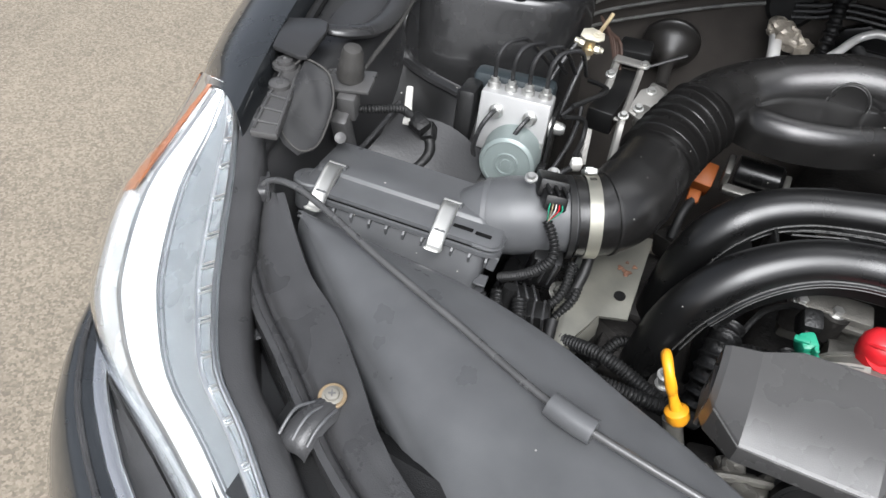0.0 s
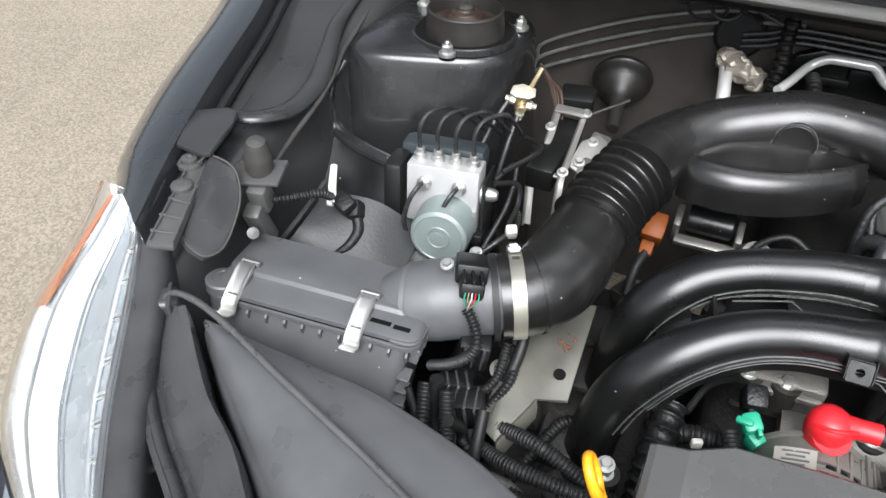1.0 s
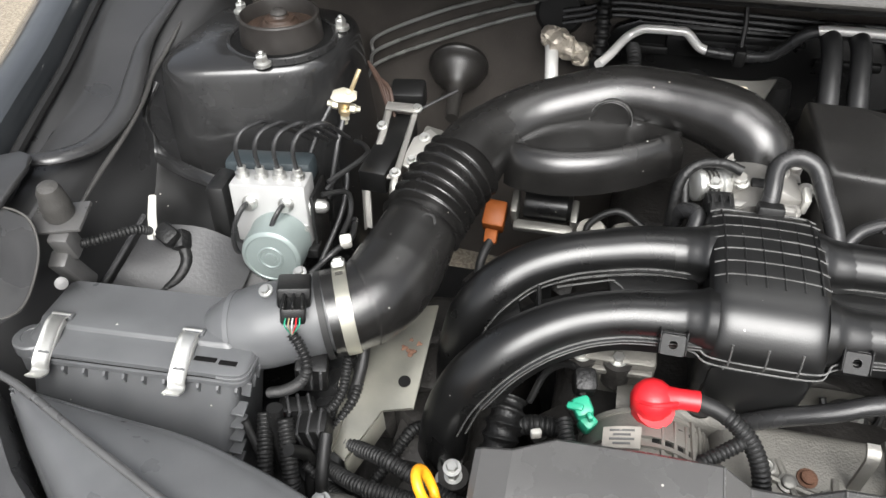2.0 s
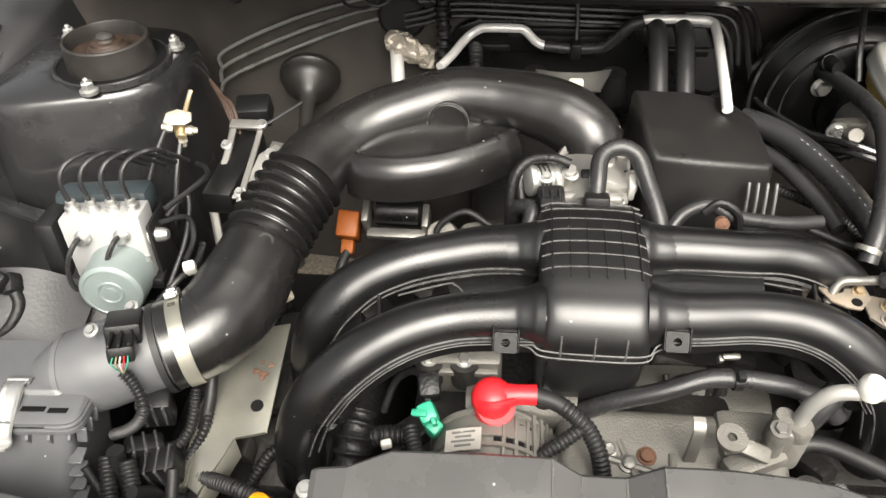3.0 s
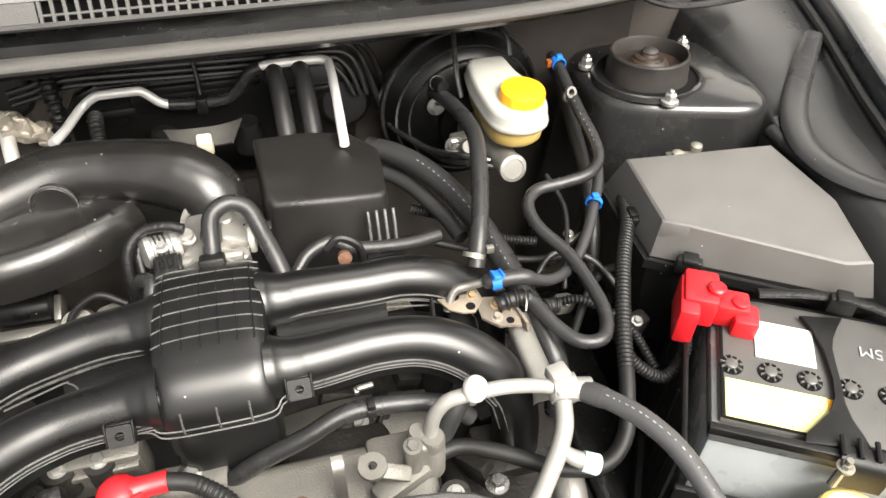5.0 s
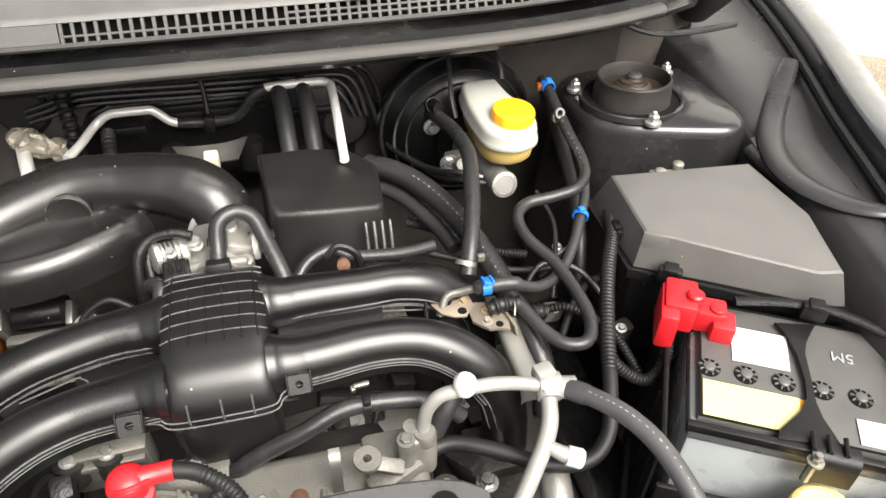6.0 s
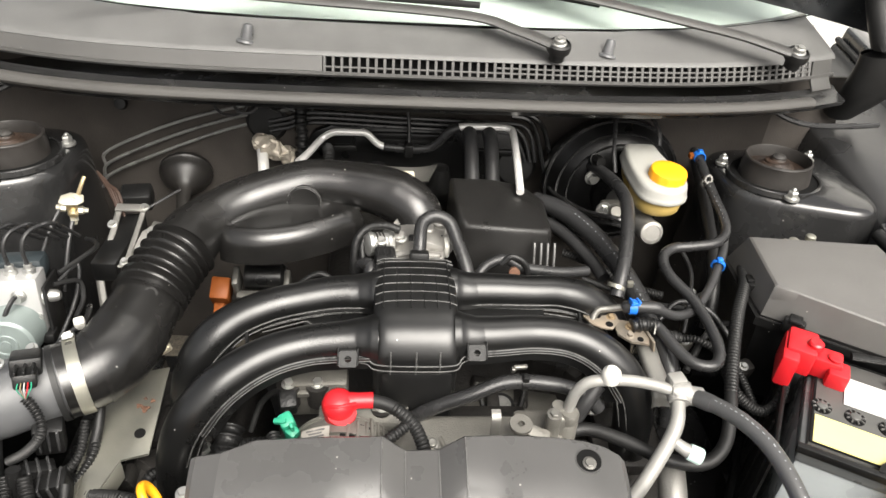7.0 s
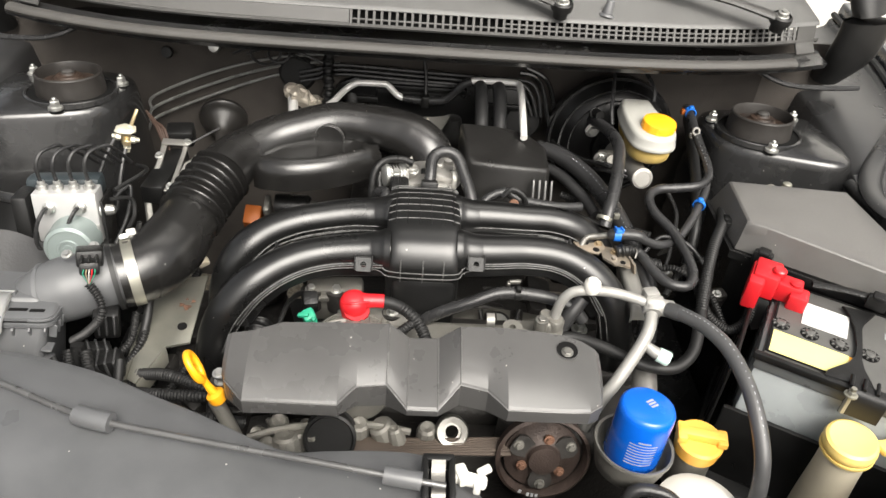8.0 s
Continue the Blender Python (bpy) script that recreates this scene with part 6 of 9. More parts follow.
for y, z, d in ((-0.066, 0.8455, 0.014), (-0.178, 0.826, 0.006)):
    bm = B()
    box(bm, (0.04, d, 0.0035), (-0.397, y, z), (10, 0, 0), bevel=0.001)
    part("cross_bar", bm, M_ALU, ecu)
bm = B()
prism(bm, [(-0.014, -0.03), (0.006, -0.034), (0.016, -0.01), (0.014, 0.026), (0.0, 0.032), (-0.014, 0.012)], -0.002, 0.002, pose(-0.357, -0.128, 0.832, 14, 10, -6), 0.001)
part("side_plate", bm, M_ALU, ecu, "bright side plate")
bm = B()
box(bm, (0.034, 0.125, 0.03), (-0.399, -0.122, 0.818), (-1, 0, -2.5), bevel=0.003)
part("module", bm, M_GLOSS, ecu, "black control module")
bm = B()
box(bm, (0.044, 0.034, 0.03), (-0.398, -0.03, 0.84), (10, 0, 8), bevel=0.005)
part("module_cap", bm, M_PLASTIC, ecu)
bm = B()
box(bm, (0.024, 0.045, 0.018), (-0.352, -0.11, 0.826), (10, 8, -6), bevel=0.003)
part("connector", bm, M_GALV, ecu)
bm = B()
box(bm, (0.02, 0.03, 0.016), (-0.352, -0.15, 0.822), (10, 8, -6), bevel=0.003)
part("connector", bm, M_GALV, ecu)
for q in ((-0.413, -0.1, 0.839), (-0.377, -0.066, 0.846), (-0.356, -0.112, 0.838), (-0.362, -0.15, 0.832), (-0.3745, -0.178, 0.833)):
    bm = B()
    bolt(bm, q, (0, -0.3, 1), 0.0045, 0.006)
    part("bolt", bm, M_STEEL, ecu)
bm = B()
tube(bm, [(-0.378, -0.062, 0.84), (-0.355, -0.05, 0.85), (-0.33, -0.04, 0.862)], 0.002, 6, 4)
part("cable", bm, M_HOSE, ecu)

# large rubber grommet on the firewall
bm = B()
lathe(bm, [(0.0435, -0.004), (0.0435, 0.002), (0.041, 0.004), (0.039, 0.012), (0.031, 0.023), (0.019, 0.032), (0.012, 0.042), (0.0098, 0.06), (0.0095, 0.085), (0.009, 0.1), (0, 0.1)], 32, aim((-0.366, 0.118, 0.797), (0.1, -0.85, -0.2)))
single("firewall_grommet", "large domed black rubber grommet in the firewall", "grommet", bm, M_GROMMET, (-0.366, 0.118, 0.797))
foil = thing("wrapped_pipe", (-0.21, 0.09, 0.84), "pipe wrapped in crumpled beige foil against the firewall", "pipe")
bm = B()
tube(bm, [(-0.243, 0.1, 0.873), (-0.234, 0.094, 0.872), (-0.222, 0.088, 0.868), (-0.205, 0.09, 0.858), (-0.19, 0.095, 0.848), (-0.18, 0.1, 0.842)], [0.008, 0.0145, 0.0175, 0.0145, 0.0125, 0.008], 30, 10)
random.seed(3)
for v in bm.verts:
    c3 = v.co * 95
    v.co += Vector((noise.noise(c3), noise.noise(c3 + Vector((9, 0, 0))), noise.noise(c3 + Vector((0, 9, 0))))) * 0.0075 + Vector((random.uniform(-1, 1), random.uniform(-1, 1), random.uniform(-1, 1))) * 0.0006
part("foil", bm, M_FOIL, foil, angle=24)
bm = B()
tube(bm, [(-0.231, 0.09, 0.866), (-0.226, 0.06, 0.85), (-0.222, 0.035, 0.828)], 0.0088, 12, 4)
part("pipe", bm, M_PIPE, foil)

# ---- wing side: bump stop, headlamp bracket, wiring ----
stop = thing("bonnet_bump_stop", (-0.632, -0.396, 0.9), "black rubber bonnet bump stop on a bracket", "bump stop")
bm = B()
lathe(bm, [(0.0135, 0.0), (0.0145, 0.004), (0.013, 0.008), (0.0142, 0.012), (0.0128, 0.016), (0.013, 0.02), (0.0118, 0.022), (0.0115, 0.03), (0.009, 0.036), (0.003, 0.0385), (0, 0.0385)], 28, pose(-0.632, -0.396, 0.918, 4, 8, 0))
part("rubber", bm, M_STRIP, stop)
bm = B()
prism(bm, [(-0.028, -0.018), (0.026, -0.018), (0.026, 0.018), (-0.028, 0.018)], -0.002, 0.002, pose(-0.632, -0.398, 0.914, 6, -6, 12), 0.001)
box(bm, (0.02, 0.02, 0.03), (-0.626, -0.41, 0.895), (10, 0, 10), bevel=0.003)
box(bm, (0.018, 0.018, 0.06), (-0.63, -0.415, 0.86), (20, 0, 10), bevel=0.003)
part("bracket", bm, M_COVER, stop)
bm = B()
lathe(bm, [(0, 0), (0.006, 0), (0.006, 0.003), (0, 0.004)], 14, aim((-0.618, -0.443, 0.875), (0.5, -0.5, 0.6)))
part("plug", bm, M_COVER, stop)

hb = thing("headlamp_bracket", (-0.675, -0.47, 0.9), "ribbed dark grey plastic headlamp bracket screwed to the wing", "bracket")
bm = B()
prism(bm, [(-0.7, -0.405), (-0.677, -0.412), (-0.632, -0.528), (-0.658, -0.535)], 0.918, 0.926, None, 0.003)
part("plate", bm, M_COVER, hb)
for f in (0.35, 0.55, 0.72, 0.88):
    bm = B()
    p = Vector((-0.7, -0.405, 0.927)).lerp(Vector((-0.658, -0.535, 0.927)), f)
    q = Vector((-0.677, -0.412, 0.927)).lerp(Vector((-0.632, -0.528, 0.927)), f)
    tube(bm, [p, q], 0.0014, 6, 2)
    part("rib", bm, M_COVER, hb)
bm = B()
tube(bm, [(-0.698, -0.41, 0.927), (-0.656, -0.53, 0.927)], 0.0015, 6, 2)
tube(bm, [(-0.679, -0.416, 0.927), (-0.634, -0.526, 0.927)], 0.0015, 6, 2)
part("rib", bm, M_COVER, hb)
bm = B()
lathe(bm, [(0.013, 0), (0.0125, 0.003), (0.0085, 0.004), (0.008, 0.008), (0.003, 0.009), (0.002, 0.007), (0, 0.007)], 20, pose(-0.692, -0.424, 0.926))
part("screw", bm, M_COVER, hb)
bm = B()
lathe(bm, [(0.011, 0), (0.0105, 0.004), (0.007, 0.006), (0, 0.007)], 20, pose(-0.676, -0.458, 0.926))
part("clip", bm, M_COVER, hb)
bm = B()
prism(bm, [(-0.709, -0.42), (-0.733, -0.362), (-0.7, -0.343), (-0.685, -0.347), (-0.678, -0.366), (-0.667, -0.42), (-0.676, -0.424)], 0.937, 0.943, None, 0.003)
part("cap_plate", bm, M_WING, hb, "dull black pressed plate over the wing bolt")
bm = B()
GUS = [(-0.672, -0.416, 0.936), (-0.645, -0.418, 0.93), (-0.628, -0.436, 0.915), (-0.62, -0.462, 0.902), (-0.615, -0.49, 0.896), (-0.622, -0.507, 0.898), (-0.636, -0.508, 0.906), (-0.652, -0.5, 0.916)]
gc_ = sum((Vector(p) for p in GUS), Vector()) / len(GUS)
skin(bm, [[bm.verts.new(Vector(p) + Vector((-0.003, -0.002, -0.005))) for p in GUS], [bm.verts.new(p) for p in GUS], [bm.verts.new(Vector(p).lerp(gc_, 0.08) + Vector((0.0, 0, 0.0008))) for p in GUS], [bm.verts.new(Vector(p).lerp(gc_, 0.5) + Vector((-0.001, -0.001, -0.002))) for p in GUS]])
gus = part("gusset", bm, M_WING, hb, "black pressed steel gusset", angle=50)
bm = B()
tube(bm, [Vector(p) + Vector((0, 0, 0.0005)) for p in [(-0.676, -0.43, 0.935)] + GUS], 0.0012, 8, 5)
part("rolled_edge", bm, M_STRIP, gus)

loom = thing("wing_wiring", (-0.6, -0.33, 0.85), "taped black wiring with a white connector tab on the inner wing", "wiring")
bm = B()
tube(bm, [(-0.635, -0.408, 0.885), (-0.615, -0.4, 0.887), (-0.6, -0.382, 0.882), (-0.587, -0.364, 0.876), (-0.583, -0.35, 0.862)], 0.0044, 10, 5, ridge=(0.0036, 0.0005, 0, 9))
part("sleeve", bm, M_RUBBER, loom)
bm = B()
tube(bm, [(-0.588, -0.342, 0.846), (-0.597, -0.326, 0.855), (-0.607, -0.302, 0.864)], [0.004, 0.0046, 0.004], 8, 3, flat=0.6)
tube(bm, [(-0.588, -0.342, 0.846), (-0.594, -0.343, 0.846)], 0.0042, 8, 2)
part("tab", bm, M_WHITE, loom, "white plastic connector tab")
bm = B()
for at, size, rot in (((-0.578, -0.335, 0.843), (0.026, 0.02, 0.016), (20, 10, -25)), ((-0.568, -0.33, 0.832), (0.018, 0.022, 0.02), (30, -20, 10))):
    box(bm, size, at, rot, bevel=0.005)
tube(bm, [(-0.566, -0.333, 0.83), (-0.558, -0.345, 0.818), (-0.562, -0.362, 0.808), (-0.575, -0.375, 0.8), (-0.588, -0.38, 0.798)], [0.006, 0.0065, 0.006, 0.005, 0.006], 10, 5)
part("connector", bm, M_LOOM, loom, "black taped connector")
bm = B()
sheet(bm, [[(-0.64, -0.40, 0.79), (-0.62, -0.37, 0.82), (-0.61, -0.32, 0.84)], [(-0.57, -0.40, 0.79), (-0.555, -0.36, 0.81), (-0.55, -0.31, 0.835)], [(-0.52, -0.40, 0.78), (-0.5, -0.36, 0.79), (-0.5, -0.3, 0.8)]], 0.003, 5)
lin = thing("wing_liner", (-0.56, -0.36, 0.8), "smooth black inner wing liner behind the filter box", "panel")
part("panel", bm, M_LINER, lin)
bm = B()
tube(bm, [(-0.64, -0.4, 0.802), (-0.62, -0.37, 0.832), (-0.61, -0.32, 0.852)], 0.003, 8, 5)
part("rolled_edge", bm, M_LINER, lin)

# ---- galvanised bracket between filter box and engine ----
gb = thing("engine_bracket", (-0.31, -0.42, 0.7), "galvanised steel bracket plate with a hole and rust spots", "bracket")
bm = B()
hole = [(0.0065 * math.cos(a), 0.0065 * math.sin(a)) for a in [2 * math.pi * k / 16 for k in range(16)]]
top_pts = [(-0.348, -0.338, 0.784), (-0.29, -0.32, 0.782), (-0.286, -0.44, 0.768), (-0.316, -0.446, 0.767), (-0.338, -0.498, 0.752), (-0.352, -0.49, 0.752), (-0.349, -0.433, 0.77)]
tv = [bm.verts.new(p) for p in top_pts]
bv = [bm.verts.new(Vector(p) - Vector((0, 0, 0.003))) for p in top_pts]
skin(bm, [bv, tv])
bmesh.ops.bevel(bm, geom=list(bm.edges), offset=0.0012, segments=2, profile=0.5, affect="EDGES")
part("plate", bm, M_ZINC, gb, angle=30)
bm = B()
lip_pts = [(-0.353, -0.491, 0.752), (-0.3502, -0.433, 0.77), (-0.3492, -0.338, 0.784)]
sheet(bm, [[Vector(p), Vector(p) + Vector((-0.008, 0, -0.004)), Vector(p) + Vector((-0.012, 0, -0.03))] for p in lip_pts], 0.003)
part("folded_lip", bm, M_ZINC, gb)
bm = B()
sheet(bm, [[Vector(p), Vector(p) + Vector((0.002, -0.004, -0.006)), Vector(p) + Vector((0.002, -0.005, -0.022))] for p in ((-0.338, -0.499, 0.752), (-0.326, -0.472, 0.76), (-0.316, -0.4475, 0.767))], 0.0025)
part("folded_lip", bm, M_ZINC, gb)
# black disc on the uncut plate, dark like a hole's inside
bm = B()
lathe(bm, [(0.0062, 0.0), (0.0062, 0.001), (0, 0.001)], 20, aim((-0.302, -0.414, 0.7713), (0, -0.12, 1)))
part("hole", bm, M_VOID, gb)
for k, (x, y, r) in enumerate(((-0.304, -0.382, 0.0045), (-0.312, -0.378, 0.003), (-0.298, -0.371, 0.0026), (-0.307, -0.368, 0.002))):
    bm = B()
    m = aim((x, y, 0.7767 + (y + 0.38) * 0.118), (0, -0.12, 1))
    rings = [[bm.verts.new(m @ Vector((q * r * (1 + 0.3 * math.sin(3 * a + k) + 0.2 * math.sin(5 * a)) * math.cos(a), q * r * (1 + 0.3 * math.sin(3 * a + k)) * math.sin(a), z))) for a in [2 * math.pi * h / 18 for h in range(18)]] for q, z in ((1, -0.0004), (0.9, 0.0004), (0.02, 0.0007))]
    skin(bm, rings)
    part("rust_spot", bm, M_RUST, gb)

# loose wiring in the gap beside the filter box
random.seed(11)
for k in range(7):
    bm = B()
    x = -0.425 + 0.012 * k
    tube(bm, [(x, -0.5 + random.uniform(-0.02, 0.02), 0.79 + random.uniform(-0.02, 0.03)), (x + random.uniform(0, 0.02), -0.52 + random.uniform(-0.02, 0.02), 0.76), (x + random.uniform(0, 0.03), -0.54 + random.uniform(-0.02, 0.03), 0.72), (x + 0.02, -0.5, 0.66)], random.choice((0.004, 0.006, 0.0075)), 10, 5, ridge=(0.0036, 0.0004, 0, 9) if k % 2 else None)
    single("wiring_sleeve", "black wiring sleeve in the gap beside the filter box", "wiring", bm, M_RUBBER, (x, -0.52, 0.7), "gap wiring")
for k, (a, b, c_) in enumerate((((-0.36, -0.5, 0.74), (-0.31, -0.525, 0.765), (-0.24, -0.53, 0.77)), ((-0.35, -0.52, 0.735), (-0.3, -0.545, 0.752), (-0.235, -0.55, 0.755)), ((-0.34, -0.48, 0.75), (-0.29, -0.5, 0.77), (-0.225, -0.52, 0.76)))):
    bm = B()
    tube(bm, [a, b, c_, (c_[0] + 0.03, c_[1] + 0.02, c_[2] - 0.03)], 0.007, 12, 6, ridge=(0.0038, 0.0005, 0, 9))
    single("wiring_sleeve", "corrugated black wiring sleeve running to the engine", "wiring", bm, M_RUBBER, a, "engine wiring")
bm = B()
tube(bm, [(-0.345, -0.395, 0.8), (-0.345, -0.42, 0.78), (-0.355, -0.45, 0.75), (-0.38, -0.47, 0.72)], 0.006, 10, 5)
single("wiring_sleeve", "thin black sleeve under the intake duct", "wiring", bm, M_RUBBER, (-0.35, -0.42, 0.75), "gap wiring")
conn = thing("wire_connector", (-0.262, -0.385, 0.82), "white wiring connector with black loom below the duct", "connector")
bm = B()
box(bm, (0.017, 0.013, 0.013), (-0.312, -0.27, 0.765), (20, -20, 25), bevel=0.003)
part("housing", bm, M_CREAM, conn)
bm = B()
tube(bm, [(-0.316, -0.28, 0.757), (-0.322, -0.295, 0.745), (-0.326, -0.31, 0.72)], 0.006, 10, 4, ridge=(0.0036, 0.0004, 0, 9))
part("sleeve", bm, M_RUBBER, conn)
bm = B()
box(bm, (0.013, 0.012, 0.016), (-0.4, -0.285, 0.82), (20, 0, 25), bevel=0.003)
single("wire_connector", "white wiring connector beside the hydraulic unit", "connector", bm, M_WHITE, (-0.405, -0.29, 0.82))
for a, b, c_, d_ in (((-0.43, -0.26, 0.86), (-0.41, -0.24, 0.85), (-0.405, -0.25, 0.83), (-0.405, -0.28, 0.825)), ((-0.425, -0.25, 0.87), (-0.4, -0.2, 0.87), (-0.41, -0.17, 0.86), (-0.43, -0.15, 0.85))):
    bm = B()
    tube(bm, [a, b, c_, d_], 0.003, 8, 6)
    single("thin_cable", "thin black cable beside the hydraulic unit", "cable", bm, M_RUBBER, a, "thin cables")
# coil and orange connector under the duct
oc = thing("orange_connector", (-0.26, -0.16, 0.75), "orange wiring connector beside an ignition coil", "connector")
bm = B()
box(bm, (0.026, 0.032, 0.042), (-0.26, -0.158, 0.768), (35, 5, 0), bevel=0.003)
box(bm, (0.016, 0.02, 0.012), (-0.262, -0.172, 0.748), (35, 0, 0), bevel=0.003)
part("housing", bm, M_ORANGE, oc)
bm = B()
tube(bm, [(-0.262, -0.178, 0.745), (-0.268, -0.2, 0.735), (-0.27, -0.22, 0.71)], 0.006, 10, 4)
part("wire", bm, M_RUBBER, oc)
sol = thing("valve_solenoid", (-0.2, -0.16, 0.75), "black solenoid in a bright steel cradle", "solenoid")
bm = B()
lathe(bm, [(0, 0), (0.018, 0), (0.019, 0.004), (0.019, 0.05), (0.015, 0.055), (0, 0.055)], 24, pose(-0.225, -0.15, 0.79, 0, 90, 0))
part("coil", bm, M_GLOSS, sol)
bm = B()
box(bm, (0.07, 0.012, 0.01), (-0.2, -0.175, 0.775), (20, 0, 0), bevel=0.002)
box(bm, (0.008, 0.03, 0.036), (-0.235, -0.162, 0.79), (20, 0, 0), bevel=0.002)
box(bm, (0.008, 0.03, 0.03), (-0.166, -0.16, 0.785), (20, 0, 0), bevel=0.002)
part("cradle", bm, M_GALV, sol, "bright steel cradle")
bm = B()
lathe(bm, [(0, 0), (0.014, 0), (0.02, 0.01), (0.02, 0.04), (0.016, 0.05), (0, 0.05)], 20, pose(-0.145, -0.17, 0.75, 25, 0, 0))
part("vacuum_pot", bm, M_CAST, sol)

# ---- brake servo, master cylinder and fluid reservoir ----
servo = thing("brake_servo", (0.345, 0.06, 0.72), "round black brake servo with master cylinder on the firewall", "brake servo")
SV = aim((0.342, 0.09, 0.832), (0.04, -1, 0.05))
bm = B()
lathe(bm, [(0, 0), (0.1, 0), (0.112, 0.004), (0.113, 0.02), (0.109, 0.024), (0.109, 0.03), (0.104, 0.034), (0.094, 0.05), (0.07, 0.062), (0.045, 0.066), (0.043, 0.076), (0.03, 0.078), (0, 0.078)], 56, SV)
part("shell", bm, M_SERVO, servo)
bm = B()
ring(bm, SV @ Vector((0, 0, 0.027)), SV.to_3x3() @ Vector((0, 0, 1)), 0.1085, 0.004, 0.005, 56)
part("crimp_ring", bm, M_BODY, servo)
for rr, zz, th in ((0.0955, 0.047, 0.0035), (0.081, 0.0565, 0.0025)):
    bm = B()
    ring(bm, SV @ Vector((0, 0, zz)), SV.to_3x3() @ Vector((0, 0, 1)), rr, 0.004, th, 56)
    part("pressed_ring", bm, M_BODY, servo, "glossy pressed ring")
bm = B()
tube(bm, [SV @ Vector((0, -0.006, 0.07)), (0.348, -0.03, 0.848), (0.352, -0.08, 0.852), (0.354, -0.118, 0.856)], [0.022, 0.018, 0.0165, 0.016], 22, 4)
lathe(bm, [(0, 0), (0.0172, 0), (0.0176, 0.009), (0.0165, 0.012), (0.0125, 0.0128), (0.012, 0.0118), (0, 0.0118)], 28, aim((0.354, -0.112, 0.8565), (0.05, -1, 0.35)))
lathe(bm, [(0, 0), (0.013, 0), (0.013, 0.03), (0, 0.03)], 18, pose(0.353, -0.06, 0.862))
part("master_cylinder", bm, M_ALU, servo, "cast aluminium master cylinder")
bm = B()
box(bm, (0.05, 0.016, 0.034), (0.323, -0.04, 0.845), (0, 0, 8), bevel=0.005)
lathe(bm, [(0, 0), (0.0105, 0), (0.0105, 0.016), (0.008, 0.02), (0, 0.02)], 16, aim((0.318, -0.052, 0.848), (-0.1, -0.8, 0.6)))
part("flange", bm, M_CAST, servo)
for q in ((0.294, 0.01, 0.872), (0.302, -0.05, 0.852), (0.372, 0.0, 0.83)):
    bm = B()
    bolt(bm, q, (0, -1, 0.1), 0.008, 0.01)
    part("nut", bm, M_STEEL, servo)
for pts in ([(0.17, 0.1, 0.93), (0.196, 0.1, 0.925), (0.214, 0.1, 0.902), (0.23, 0.085, 0.851), (0.24, 0.055, 0.825), (0.255, 0.01, 0.83), (0.276, -0.04, 0.841), (0.303, -0.08, 0.858), (0.335, -0.095, 0.855)], [(0.18, 0.1, 0.94), (0.212, 0.1, 0.925), (0.23, 0.1, 0.9), (0.247, 0.085, 0.843), (0.255, 0.045, 0.817), (0.271, 0.0, 0.823), (0.289, -0.05, 0.833), (0.311, -0.085, 0.849), (0.338, -0.1, 0.848)]):
    bm = B()
    tube(bm, pts, 0.0042, 8, 6)
    part("brake_pipe", bm, M_BODY, servo, "black coated brake pipe")
bm = B()
tube(bm, [(0.3, 0.03, 0.885), (0.295, 0.02, 0.9), (0.3, 0.0, 0.905)], 0.008, 12, 4)
part("vacuum_valve", bm, M_PLASTIC, servo)
bm = B()
ring(bm, (0.297, 0.02, 0.898), (0.1, -0.6, 0.5), 0.0095, 0.008, 0.0015, 18)
part("clip", bm, M_PLASTIC, servo)

res = thing("brake_fluid_reservoir", (0.36, -0.06, 0.87), "cloudy white brake fluid reservoir with an amber screw cap", "reservoir")
OUT = [(p.x, p.y) for p in spline([(x, y, 0) for x, y in ((0.33, 0.008), (0.336, 0.013), (0.372, 0.013), (0.3785, 0.006), (0.385, -0.028), (0.4, -0.062), (0.403, -0.09), (0.396, -0.111), (0.378, -0.121), (0.358, -0.121), (0.338, -0.111), (0.328, -0.09), (0.324, -0.04), (0.327, 0.0), (0.33, 0.008))], 3)[0][:-1]]
cx_, cy_ = 0.366, -0.05


def grow(o, k, z, dz=0.0):
    return [(cx_ + (x - cx_) * k, cy_ + (y - cy_) * k, z + dz * (y - cy_)) for x, y in o]


bm = B()
skin(bm, [[bm.verts.new(p) for p in grow(OUT, k, z, 0.06)] for k, z in ((0.68, 0.88), (0.8, 0.883), (0.87, 0.889), (0.9, 0.9), (0.91, 0.911))])
part("lower_bowl", bm, M_FLUID, res, "amber fluid showing through the bowl", angle=60)
bm = B()
skin(bm, [[bm.verts.new(p) for p in grow(OUT, k, z, 0.06)] for k, z in ((0.93, 0.908), (0.99, 0.909), (1.0, 0.9105), (1.0, 0.914), (0.985, 0.916), (0.965, 0.9185), (0.955, 0.926), (0.93, 0.9305), (0.88, 0.9325), (0.8, 0.9335), (0.4, 0.934))])
part("upper_bowl", bm, M_RES, res, "cloudy white upper shell", angle=60)
bm = B()
cm = pose(0.372, -0.082, 0.926, 3, 2, 0)
rings = []
for r, z in ((0.027, 0), (0.027, 0.013), (0.0255, 0.0165), (0.021, 0.018), (0.0, 0.0185)):
    rr = []
    for k in range(48):
        a = 2 * math.pi * k / 48
        q = r * (1 - (0.035 if k % 4 == 0 and 0 < r and z < 0.015 else 0))
        rr.append(bm.verts.new(cm @ Vector((max(q, 1e-5) * math.cos(a), max(q, 1e-5) * math.sin(a), z))))
    rings.append(rr)
skin(bm, rings)
part("cap", bm, M_YELLOW, res, "amber yellow ridged screw cap")
bm = B()
